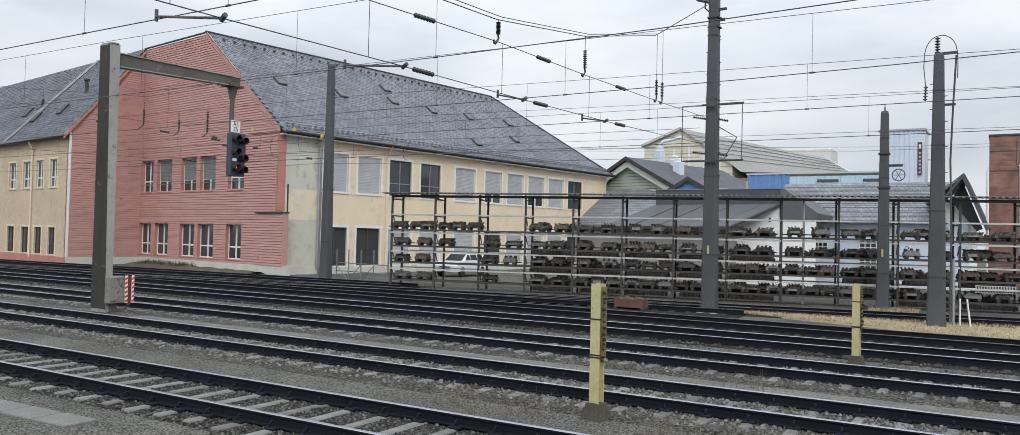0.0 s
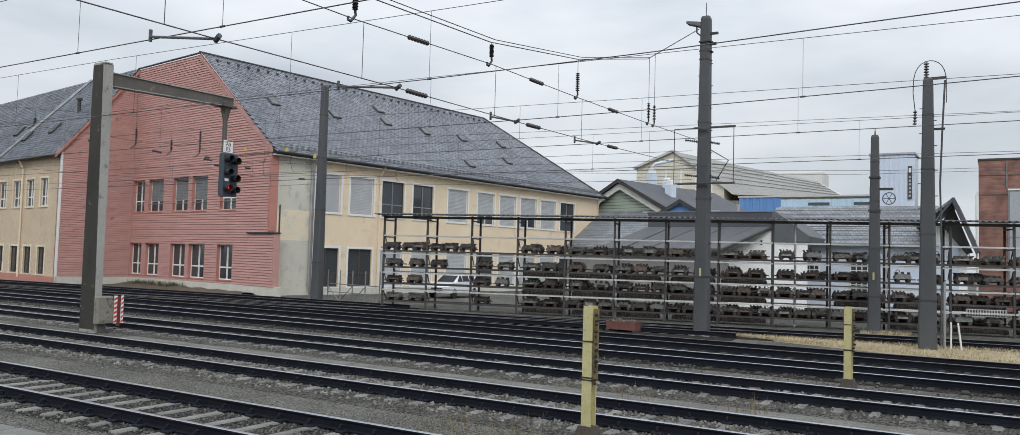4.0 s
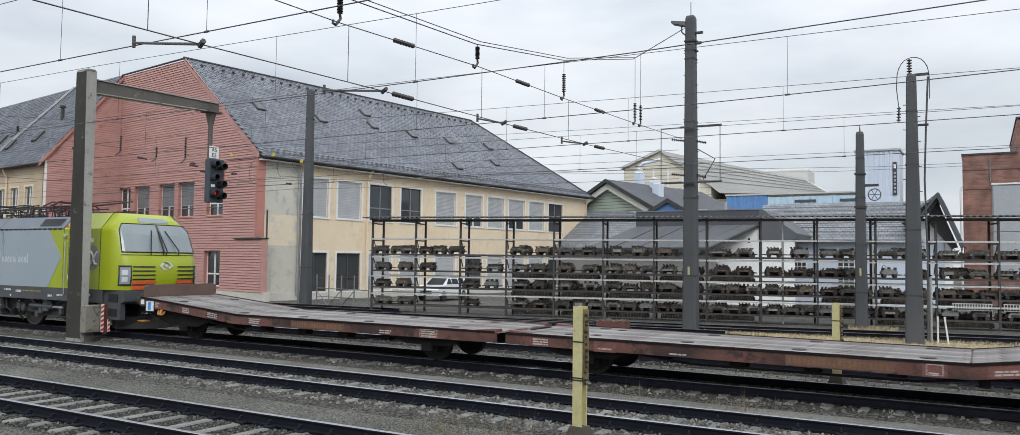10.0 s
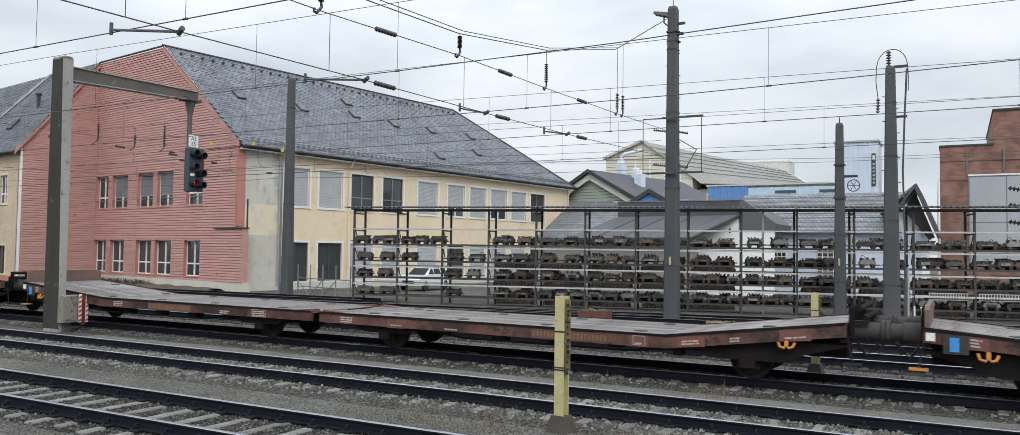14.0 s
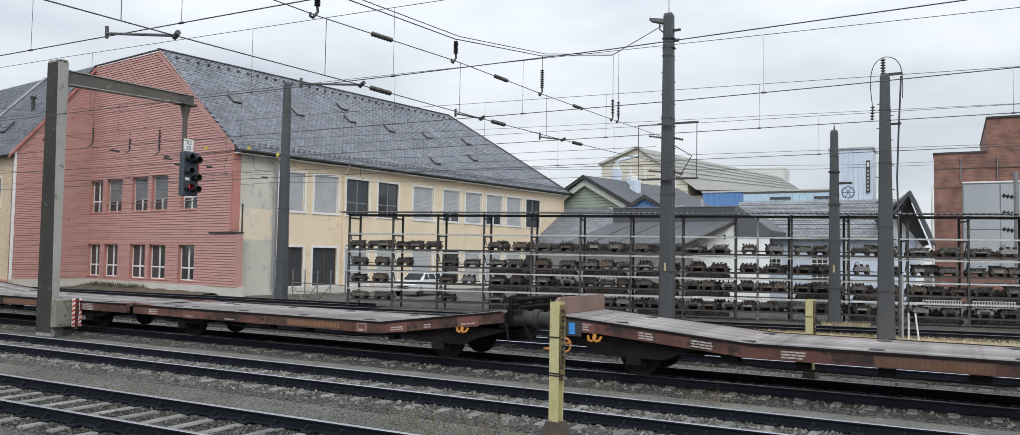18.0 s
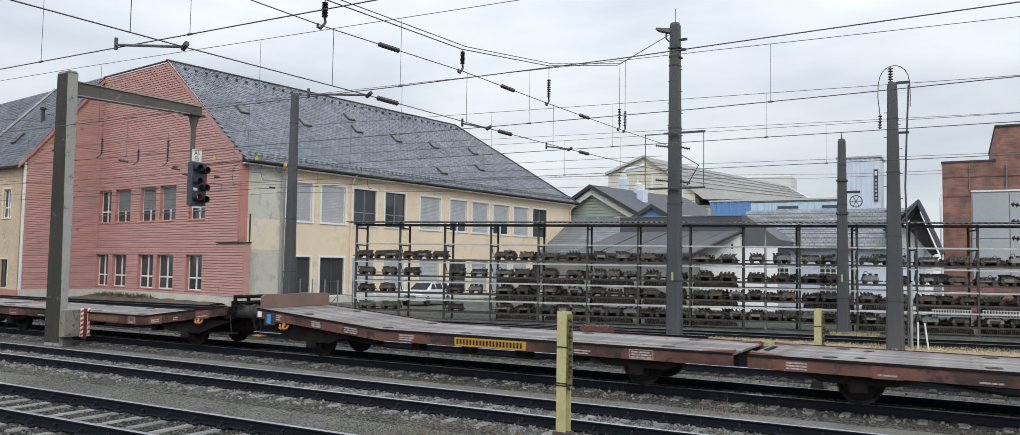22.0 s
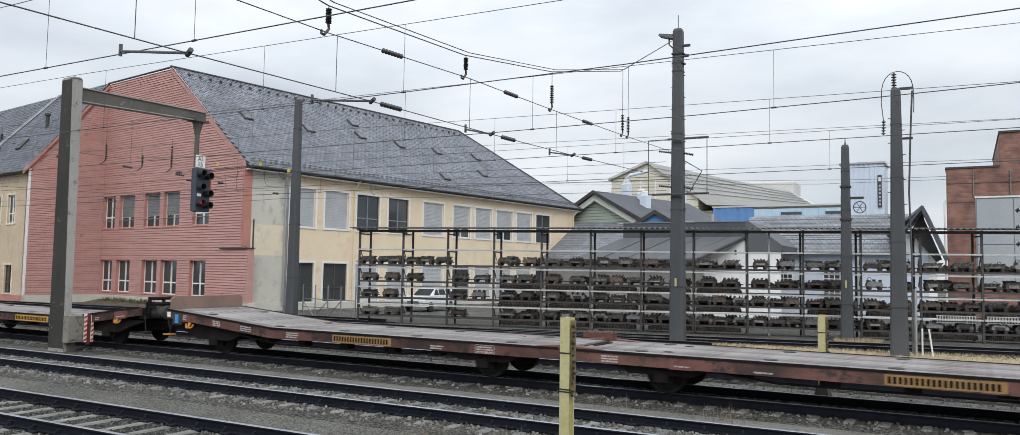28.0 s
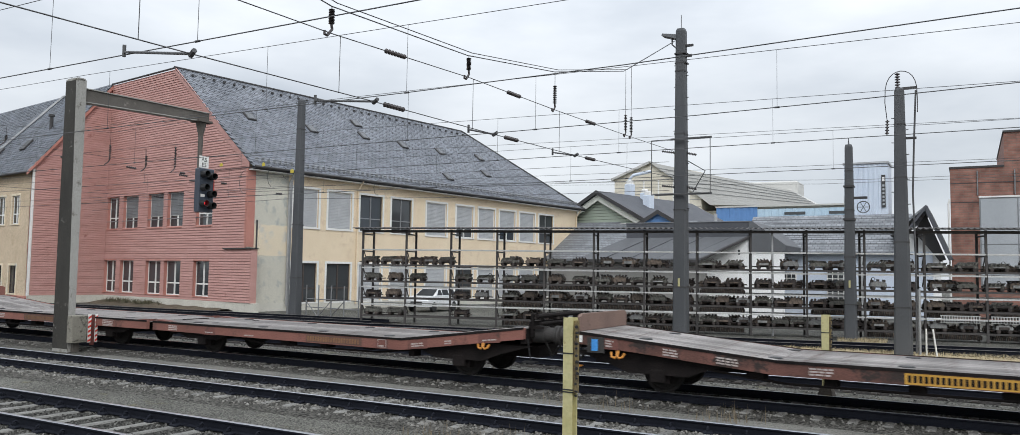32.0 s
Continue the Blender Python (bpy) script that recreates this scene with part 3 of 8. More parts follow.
def make_window(parent, axis, at, u0, u1, z0, z1, look_of, surround, label, inset=0.0):
    """A window in a wall opening: sill and frame with its bars, panes, and a blind where one is drawn."""
    def bx(m, a, b, d0, d1, c, d, s=0):
        if d0 > 0:
            d0, d1 = d0 + inset, d1 + inset
        if axis == "y":
            m.box(a, b, at + d0, at + d1, c, d, s)
        else:
            m.box(at - d1, at - d0, a, b, c, d, s)
    f = Mesh()
    w = 0.07
    def spot(u, d, z):
        d += inset
        return (u, at + d, z) if axis == "y" else (at - d, u, z)

    def rect(k, d):
        return [spot(u0 + k, d, z0 + k), spot(u1 - k, d, z0 + k), spot(u1 - k, d, z1 - k), spot(u0 + k, d, z1 - k)]
    f.loft([rect(0, .10), rect(w, .10), rect(w, .17), rect(0, .17), rect(0, .10)], True, caps=False)
    um = (u0 + u1) / 2
    win = part("window", f, WHITE if look_of != "dark" else BROWNMETAL, parent, label)
    if look_of != "dark":
        for du in (-.075, .025):
            g = Mesh()
            bx(g, um + du, um + du + .05, 0.10, 0.165, z0 + w, z1 - w)
            part("glazing_bar", g, WHITE, win)
        g = Mesh()
        bx(g, u0 + w, u1 - w, 0.105, 0.16, z0 + (z1 - z0) * 0.33, z0 + (z1 - z0) * 0.33 + 0.09)
        part("glazing_bar", g, WHITE, win)
    p = Mesh()
    bx(p, u0 + w, u1 - w, 0.13, 0.14, z0 + w, z1 - w)
    part("pane", p, PANE, win)
    if look_of in ("blind", "half", "grey"):
        b = Mesh()
        lo = z0 + w if look_of == "blind" else z0 + (z1 - z0) * 0.34
        n = int((z1 - w - lo) / 0.10)
        prof = [(0.11, lo)]
        for i in range(n):
            z = lo + i * (z1 - w - lo) / n
            prof += [(0.085, z + .012), (0.094, z + (z1 - w - lo) / n - .012), (0.103, z + (z1 - w - lo) / n)]
        prof += [(0.115, z1 - w), (0.115, lo)]
        if axis == "y":
            b.prism([(at + inset + p, z) for p, z in prof], "x", u0 + w, u1 - w)
        else:
            b.prism([(at - p, z) for p, z in prof], "y", u0 + w, u1 - w)
        part("blind", b, GREYBLIND if look_of == "grey" else BLIND, win)
    elif look_of == "curtain":
        c = Mesh()
        bx(c, u0 + w, um - 0.22, 0.142, 0.15, z0 + w, z1 - w)
        bx(c, um + 0.25, u1 - w, 0.142, 0.15, z0 + w, z1 - w)
        bx(c, u0 + w, u1 - w, 0.1405, 0.15, z0 + (z1 - z0) * .55, z1 - w)
        part("curtain", c, CURTAIN, win)
    if look_of == "dark":
        for k in (0, 1):
            bar = Mesh()
            if k:
                bx(bar, um - 0.05, um + 0.05, 0.09, 0.15, z0 + w, z1 - w)
            else:
                bx(bar, u0 + w, u1 - w, 0.092, 0.15, z0 + (z1 - z0) * 0.34, z0 + (z1 - z0) * 0.34 + 0.07)
            part("glazing_bar", bar, ZINC if z0 > 4 else BROWNMETAL, win)
    if surround is not None:
        s = Mesh()
        k = 0.15
        for a, b, c, d in ((u0 - k, u1 + k, z1, z1 + k), (u0 - k, u0, z0, z1), (u1, u1 + k, z0, z1)):
            bx(s, a, b, -0.03, 0.0, c, d)
        bx(s, u0 - k, u1 + k, -0.06, 0.1, z0 - 0.09, z0)
        part("surround", s, surround, win)
    return win


def slate_outline(w, h, rng=None):
    """One lapped slate with clipped lower corners, lying in x (along the course) and y (up the slope)."""
    k = min(w, h) * 0.38
    j = rng.uniform(-.012, .012) if rng else 0.0
    d = rng.uniform(0.014, 0.030) if rng else 0.02
    a, b = w * .485, w * .485
    pts = [(-a + k, j, d), (b - k, j, d), (b, k + j, d * .85), (b, h * 1.12, 0.004), (-a, h * 1.12, 0.004), (-a, k + j, d * .85)]
    return pts + [(x, y, z - .016) for x, y, z in pts[:3]] + [(pts[5][0], pts[5][1], pts[5][2] - .016)]


SLATEFACES = [(0, 1, 2, 3, 4, 5), (0, 6, 7, 1), (1, 7, 8, 2), (0, 5, 9, 6)]


def slate_roof(t, m4, n, h, span, w, near=None, paint=None):
    """Courses of slates on a slope: m4 puts x along the eave and y up the slope; span(k) gives the ends of course k.
    Those inside near, (courses, from, to), are parts of their own."""
    rng = random.Random(n)
    rest, first = Mesh(), None
    for k in range(n):
        a, b = span(k)
        x = a + (w * .5 if k % 2 else 0.0) + w * .5
        while x < b:
            if near and k < near[0] and near[1] < x < near[2]:
                p = m4 @ pose(x, k * h, 0, rng.uniform(-.6, .6), 0, rng.uniform(-.7, .7))
                if first is None:
                    first = part("slate", Mesh().add(slate_outline(w, h), SLATEFACES), SLATE, t, at=p)
                else:
                    again(first, t, p)
            else:
                rest.add([m4 @ Vector((x + u, k * h + v, z)) for u, v, z in slate_outline(w, h, rng)], SLATEFACES)
            x += w
    tagged(part("slates", rest, paint or SLATEREST, t, "courses of grey roof slates"), kind="stuff")


def make_building():
    t = thing("station_building", BX, "two-storey building with red boarded gable, cream sides and slate roof", "building")
    # red front
    holes = [(a, b, 5.07, 7.4) for a, b in RED_UP] + [(a, b, 0.57, 2.85) for a, b in RED_LOW]
    core = holed(Mesh(), "y", 0.02, 0.3, WINGX, FX, 0.0, EAVE, holes)
    core.prism([(WINGX, EAVE), (FX, EAVE), (RX, RIDGE), (WINGX, RIDGE)], "y", 0.02, 0.3)
    part("front_wall", core, REDTRIM, t)

    def hi(z):
        return FX if z < EAVE else FX + (RX - FX) * (z - EAVE) / (RIDGE - EAVE)
    part("front_cladding", boards(Mesh(), "y", 0.02, WINGX, FX, 0.35, RIDGE, holes, hi=hi), REDWOOD, t, "red painted horizontal weatherboards")
    for a, b, c, d in holes:
        part("sill", Mesh().box(a - 0.0, b, -0.05, 0.1, c - 0.06, c), REDTRIM, t)
        part("lintel_board", Mesh().box(a, b, -0.035, 0.1, d, d + 0.05), REDTRIM, t)
    m = Mesh()
    m.prism([(FX + 0.12, EAVE - 0.35), (FX + 0.12, EAVE), (RX + 0.05, RIDGE + 0.12), (RX - 0.05, RIDGE - 0.18), (FX - 0.1, EAVE - 0.3)], "y", -0.06, 0.02)
    part("barge_board", m, REDWOOD, t, "pale red barge board along the gable slope")
    m = Mesh()
    m.box(FX - 0.14, FX + 0.04, -0.05, 0.02, 3.7, EAVE - 0.3)
    m.box(FX, FX + 0.06, -0.05, 0.5, 3.7, EAVE - 0.3)
    part("corner_trim", m, REDTRIM, t)
    m = Mesh()
    m.box(WINGX, 0.02, -0.06, 0.35, -0.25, 0.33)
    m.box(FX - .3, FX + 0.05, 0.35, 36.5, -0.25, 0.3)
    part("plinth", m, PLINTH, t, "pale concrete plinth")
    # boarded box on the corner with its small roof
    cb = part("corner_box", Mesh().box(-3.1, -0.24, -0.049, 0.3, 0.33, 3.55), REDWOOD, t, "red boarded box on the corner")
    for k in range(19):
        part("board", boards(Mesh(), "y", -0.05, -3.1, -0.32, 0.35 + k * .165, 0.51 + k * .165, []), REDWOOD, cb)
    part("corner_post", Mesh().box(-0.32, -0.235, -0.11, 0.3, 0.33, 3.55), REDWOOD, cb)
    m = Mesh()
    m.box(-3.15, -0.18, -0.18, 0.34, 3.55, 3.62)
    part("box_roof", m, DARKMETAL, t)
    part("dark_pipe", Mesh().tube((-0.12, 0.12, 3.6), (-0.12, 0.12, 5.3), 0.05, n=8), DARKMETAL, t, "thin dark pipe up the corner")
    for i, (a, b) in enumerate(RED_UP):
        make_window(t, "y", 0.02, a, b, 5.07, 7.4, ("curtain", "grey", "grey", "grey", "curtain")[i], None, "white-framed window" + (" with a grey blind drawn" if i in (1, 2, 3) else ""), 0.10)
        part("guard_bar", Mesh().tube((a, -.02, 5.62), (b, -.02, 5.62), .03, n=6), ZINC, t)
    for i, (a, b) in enumerate(RED_LOW):
        make_window(t, "y", 0.02, a, b, 0.57, 2.85, "curtain", None, "white-framed window with net curtains", 0.10)
    # cream side
    holes = [(a, b, 5.1, 7.6) for a, b in FAC_UP] + [(a, b, 0.3, 2.8) for a, b in FAC_UP]
    part("side_wall", holed(Mesh(), "x", FX, 0.3, 3.0, 36.5, 0.0, EAVE, holes), CREAM, t, "cream roughcast wall, stained")
    for a, b, c in ((0.0, 3.2, GREYPLASTER), (3.2, 5.1, PALEPLASTER), (5.1, EAVE, GREYPLASTER)):
        part("plaster_bay", Mesh().box(FX - 0.3, FX + 0.004, 0.02, 3.0, a, b), c, t, "bay of bare pale plaster")
    for i, (a, b) in enumerate(FAC_UP):
        kind = ("blind", "blind", "dark", "dark", "blind", "half", "blind", "half", "blind", "dark")[i]
        make_window(t, "x", FX, a, b, 5.1, 7.6, kind, WHITE, {"blind": "white-framed window with a closed pale blind", "dark": "dark window in a white surround", "half": "window with a half-drawn blind"}[kind])
        kind = ("dark", "dark", "blind", "blind", "blind", "dark", "blind", "blind", "blind", "dark")[i]
        make_window(t, "x", FX, a, b, 0.3, 2.8, kind, WHITE, "tall window in a white surround")
    m = Mesh()
    m.box(FX - 3, WINGX + 3, 36.2, 36.5, 0, EAVE)
    m.box(WINGX, WINGX + .3, 0.3, 36.5, 0, EAVE)
    part("rear_wall", m, CREAM, t)
    # main roof: courses of slate, hipped at the far end
    ov, th = 0.55, 0.16
    sl = (RIDGE - EAVE) / (FX - RX)
    ex, ez = FX + ov, EAVE - ov * sl + 0.12
    n = 46
    ye, yr = 36.5 + ov, 29.5
    slope = math.hypot(ex - RX, RIDGE + .12 - ez)
    m = Mesh()
    m.add([(ex, -0.1, ez), (ex, ye, ez), (RX, yr, RIDGE + .12), (RX, -0.1, RIDGE + .12), (ex, -.1, ez - th), (ex, ye, ez - th)], [(0, 1, 2, 3), (0, 4, 5, 1)])
    part("roof_bed", m, SLATEBED, t)
    up = Vector((RX - ex, 0, RIDGE + .12 - ez)).normalized()
    nrm = Vector((0, 1, 0)).cross(up)
    face = Matrix(((0, up.x, nrm.x, ex), (1, up.y, nrm.y, 0), (0, up.z, nrm.z, ez), (0, 0, 0, 1)))
    slate_roof(t, face, n, slope / n, lambda k: (-.1, ye + (yr - ye) * (k + 1) / n), 0.37, (12, 0, 9.2))
    m = Mesh()
    lx = 2 * RX - ex
    m.add([(ex, ye, ez), (lx, ye, ez), (RX, yr, RIDGE + .12)], [(0, 1, 2)])
    m.add([(lx, ye, ez), (lx, 0.1, ez), (RX, 0.1, RIDGE + .12), (RX, yr, RIDGE + .12)], [(0, 1, 2, 3)])
    m.add([(ex, -.1, ez - .02), (ex, ye, ez - .02), (lx, ye, ez - .02), (lx, 0.1, ez - .02)], [(0, 1, 2, 3)])
    part("roof_back", m, SLATEREST, t)
    m = Mesh()
    m.tube((RX, -0.1, RIDGE + .14), (RX, yr, RIDGE + .14), 0.09, n=8)
    m.tube((ex, ye, ez + .03), (RX, yr, RIDGE + .14), 0.08, n=8)
    m.tube((WINGX, 0.0, RIDGE + .1), (RX, 0.0, RIDGE + .12), 0.07, n=8)
    part("ridge_cap", m, DARKMETAL, t)
    m = Mesh()
    m.tube((ex + 0.07, 0.05, ez + 0.0), (ex + 0.07, ye, ez + 0.0), 0.085, n=10)
    m.box(ex - 0.1, ex + 0.02, -0.05, ye, ez - 0.13, ez - 0.06)
    part("gutter", m, DARKMETAL, t, "dark gutter and fascia")
    m = Mesh()
    m.box(FX - 0.1, ex - 0.02, 0.0, ye, ez - 0.20, ez - 0.12)
    part("soffit", m, WHITE, t)
    # snow guards near the eave: brackets with two rods
    for k in range(84):
        y = 0.5 + k * 0.43
        x, z = ex + (RX - ex) * .045, ez + (RIDGE + .12 - ez) * .045
        part("snow_guard", Mesh().prism([(x + .02, z), (x + .02, z + .34), (x - .02, z + .34), (x - .30, z + .22), (x - .30, z + .14)], "y", y, y + .035), ZINC, t)
    for a, h in ((0.045, .15), (0.045, .29)):
        x, z = ex + (RX - ex) * a, ez + (RIDGE + .12 - ez) * a
        part("snow_rod", Mesh().tube((x, 0.3, z + h), (x, 36.2, z + h), .02, n=5), GALV, t)
    for k in range(36):
        y = .8 + k * .8
        x, z = ex + (RX - ex) * .93, ez + (RIDGE + .12 - ez) * .93
        part("roof_hook", Mesh().prism([(x - .02, z), (x + .16, z - .02), (x + .15, z + .10), (x - .02, z + .13)], "y", y, y + .12), DARKMETAL, t)
    # skylights
    for y, z in ((3.0, 12.5), (8.1, 12.4), (13.4, 12.7), (17.4, 12.5), (21.9, 12.55), (27.4, 12.7), (13.9, 13.9), (25.6, 10.9), (19.3, 9.9)):
        a = (z - ez) / (RIDGE + .12 - ez)
        x = ex + (RX - ex) * a
        s = part("skylight", Mesh().bevel_box(-0.52, 0.40, -0.36, 0.36, -0.1, 0.13, 0.03), DARKMETAL, t, at=Matrix.Translation((x, y, z)) @ Matrix.Rotation(math.atan(sl), 4, "Y"))
        part("pane", Mesh().box(-0.44, 0.32, -0.28, 0.28, 0.131, 0.137), LAMPPANE, s)
    for y in (3.0, 8.71, 36.3):
        m = Mesh()
        m.path([(ex + .05, y, ez - .05), (FX + 0.12, y, ez - 0.75), (FX + 0.12, y, 0.1)], 0.10 if y < 4 else 0.06, 8)
        part("downpipe", m, CREAM if y > 4 else GALV, t)
    # left wing
    holes = [(a, b, 5.25, 7.25) for a, b in WING_W] + [(a, b, 0.42, 2.35) for a, b in WING_W]
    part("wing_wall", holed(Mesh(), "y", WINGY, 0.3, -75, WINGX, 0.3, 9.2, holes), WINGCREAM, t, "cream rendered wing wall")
    for i, (a, b) in enumerate(WING_W):
        make_window(t, "y", WINGY, a, b, 5.25, 7.25, "curtain", PALEPLASTER, "narrow window in a white surround")
        make_window(t, "y", WINGY, a, b, 0.42, 2.35, "dark", PALEPLASTER, "narrow window in a white surround")
    m = Mesh()
    m.box(-75, WINGX, WINGY - 0.08, WINGY + .3, -0.25, 0.3)
    part("wing_plinth", m, REDTRIM, t, "dark red painted plinth")
    top = [(WINGY, 0.0), (0.3, 0.0), (0.3, RIDGE), (0.0, RIDGE), (WINGY, 9.2)]
    part("wing_gable", Mesh().prism(top, "x", WINGX - 0.3, WINGX - 0.002), REDTRIM, t)

    def lo(z):
        return WINGY if z < 9.2 else WINGY + (0 - WINGY) * (z - 9.2) / (RIDGE - 9.2)
    part("gable_cladding", boards(Mesh(), "x", WINGX, WINGY, 0.02, 0.35, RIDGE, [], lo=lo), REDWOOD, t, "red painted horizontal weatherboards")
    m = Mesh()
    m.box(WINGX - 0.1, WINGX + 0.05, WINGY - 0.02, WINGY + 0.12, -0.1, 9.0)
    part("wing_corner", m, WHITE, t, "white corner board")
    m = Mesh()
    m.box(WINGX, WINGX + 0.05, WINGY, 0, -0.25, 0.33)
    part("gable_plinth", m, PLINTH, t)
    n = 36
    a0, z0 = WINGY - 0.45, 9.2 - 0.45 * 1.25 + .1
    m = Mesh()
    m.add([(-75, a0, z0), (WINGX + .2, a0, z0), (WINGX + .2, 0, RIDGE + .1), (-75, 0, RIDGE + .1)], [(0, 1, 2, 3)])
    part("wing_roof_bed", m, SLATEBED, t)
    up = Vector((0, -a0, RIDGE + .1 - z0)).normalized()
    nrm = Vector((1, 0, 0)).cross(up)
    face = Matrix(((1, up.x, nrm.x, WINGX + .2), (0, up.y, nrm.y, a0), (0, up.z, nrm.z, z0), (0, 0, 0, 1)))
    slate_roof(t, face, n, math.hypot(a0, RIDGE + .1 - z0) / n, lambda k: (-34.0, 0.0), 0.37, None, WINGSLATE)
    m = Mesh()
    m.add([(-75, 0, RIDGE + .1), (WINGX, 0, RIDGE + .1), (WINGX, 10, 9), (-75, 10, 9)], [(0, 1, 2, 3)])
    part("wing_roof_back", m, SLATEREST, t, "grey slate roof of the wing")
    m = Mesh()
    m.prism([(a0, z0 - .2), (a0, z0 + .02), (0.0, RIDGE + .02), (0, RIDGE - .25)], "x", WINGX + .04, WINGX + .22)
    part("wing_barge", m, REDTRIM, t, "orange-red barge board of the wing")
    m = Mesh()
    for dy in (-0.16, 0.16):
        m.tube((-29.5 + dy, a0, z0 + .08), (-26.2 + dy, 0, RIDGE + .18), 0.07, n=6)
    m.tube((-29.5, a0, z0 + .06), (-26.2, 0, RIDGE + .14), 0.13, n=6)
    part("valley_strip", m, ZINC, t, "pale metal strip up the roof")
    m = Mesh()
    m.tube((-75, a0, z0), (WINGX + .1, a0, z0), 0.08, n=8)
    part("wing_gutter", m, DARKMETAL, t)
    m = Mesh()
    m.path([(-24.6, a0, z0), (-24.6, WINGY - .1, z0 - .7), (-24.6, WINGY - .1, 0.1)], 0.06, 8)
    part("downpipe", m, CREAM, t)
    for x, z in ((-23.4, 11.2), (-27.8, 10.9), (-31, 11.6)):
        y = a0 + (z - z0) / (RIDGE + .1 - z0) * -a0
        part("skylight", Mesh().bevel_box(-0.4, 0.4, -0.5, 0.5, -0.1, 0.14, 0.03), DARKMETAL, t, at=Matrix.Translation((x, y, z)) @ Matrix.Rotation(math.atan2(RIDGE - z0, -a0), 4, "X"))
    m = Mesh()
    m.tube((-22.0, -2.6, 11.5), (-22.0, -2.6, 13.4), 0.13, n=10)
    m.tube((-22.0, -2.6, 13.4), (-22.0, -2.6, 13.55), 0.22, n=10)
    part("vent_pipe", m, DARKMETAL, t)
    return t


make_building()


def make_weeds():
    """Rough earth bank with weeds along the red wall."""
    rng = random.Random(21)
    m = Mesh()
    rows = []
    for i in range(26):
        x = -17.5 + i * 0.62
        h = 0.12 + 0.16 * math.sin(i * 0.9) ** 2 * (1 - i / 30)
        rows.append([(x, -1.7 + rng.uniform(-.2, .2), -0.25), (x, -0.9, -0.2 + h), (x, -0.35, -0.2 + h * 1.1), (x, 0.0, -0.2)])
    m.loft(rows, False)
    tagged(part("earth_bank", m, mat("brown_earth", (0.075, 0.06, 0.042), (0.14, 0.115, 0.08), 2.0, 0.95, bump=0.8), at=BX), "rough brown earth bank along the red wall", "earth", kind="stuff")
    g = Mesh()
    for _ in range(900):
        cx = rng.choice((-15.5, -14.2, -11.5, -10.5, -13.0)) + rng.gauss(0, .5)
        y, h, t = -0.7 + rng.gauss(0, .3), rng.uniform(.08, .38), rng.uniform(0, 6.3)
        dx, dy = math.cos(t), math.sin(t)
        l = rng.uniform(.05, .3)
        g.add([(cx - dy * .02, y + dx * .02, -.05), (cx + dy * .02, y - dx * .02, -.05), (cx + dx * l, y + dy * l, -.05 + h)], [(0, 1, 2)])
    tagged(part("weeds", g, WEED, at=BX), "straggling weeds on the earth bank", "weeds", kind="stuff")
    g = Mesh()
    for _ in range(260):
        x, y = rng.choice((-4.0, -3.6, -6.2, -7.4)) + rng.gauss(0, .35), rng.choice((10.6, 10.2, 14.8)) + rng.gauss(0, .15)
        h, t = rng.uniform(.1, .42), rng.uniform(0, 6.3)
        dx, dy = math.cos(t), math.sin(t)
        g.add([(x - dy * .006, y + dx * .006, -.22), (x + dy * .006, y - dx * .006, -.22), (x + dx * .08, y + dy * .08, -.22 + h)], [(0, 1, 2)])
    tagged(part("dry_stalks", g, mat("brown_stalks", (0.12, 0.09, 0.055), (0.2, 0.16, 0.1), 3.0, 0.9, bump=0.0)), "thin dry stalks growing in the gravel", "weeds", kind="stuff")


make_weeds()


# ---------------------------------------------------------------- houses and works behind the rack
GREENWALL = mat("pale_green_boards", (0.36, 0.42, 0.34), (0.42, 0.48, 0.40), 1.0, 0.7, streak=5)
WHITEWALL = mat("white_render", (0.78, 0.78, 0.77), (0.86, 0.86, 0.85), 0.6, 0.9, bump=0.3, stain=(0.66, 0.66, 0.65))
BLUEWALL = mat("pale_blue_render", (0.56, 0.62, 0.72), (0.64, 0.70, 0.79), 0.5, 0.85)
TOWERWALL = mat("blue_grey_sheeting", (0.55, 0.61, 0.70), (0.62, 0.68, 0.76), 0.5, 0.5, bump=0.05)
STEELBLUE = mat("blue_cladding", (0.10, 0.22, 0.46), (0.14, 0.28, 0.54), 1.0, 0.5)
ICEBLUE = mat("ice_blue_cladding", (0.42, 0.56, 0.68), (0.50, 0.64, 0.74), 1.0, 0.5)
BEIGEWALL = mat("beige_panels", (0.62, 0.57, 0.46), (0.70, 0.66, 0.56), 0.4, 0.7)
GREYSHEET = mat("pale_grey_roof_sheet", (0.47, 0.465, 0.44), (0.56, 0.555, 0.53), 0.3, 0.5)
BRICK = tiled("red_brick", (0.205, 0.095, 0.072), (0.275, 0.135, 0.105), (0.19, 0.13, 0.105), 0.5, 0.16, "xz", 0.85, 0.02, 0.4, noise_amt=0.35)
BAYSHEET = mat("pale_grey_sheet", (0.33, 0.35, 0.37), (0.40, 0.42, 0.44), 0.5, 0.5, bump=0.05, streak=0.2)
# Render of the walls behind the rack, shade put into its grey.
GREYRENDER = mat("dull_grey_render", (0.20, 0.195, 0.185), (0.28, 0.275, 0.26), 0.6, 0.9, bump=0.3, stain=(0.15, 0.145, 0.135))
SHINGLE = tiled("grey_shingles", (0.165, 0.175, 0.19), (0.225, 0.235, 0.25), (0.085, 0.09, 0.098), 0.34, 0.17, "xz", 0.55, 0.022, 0.6)
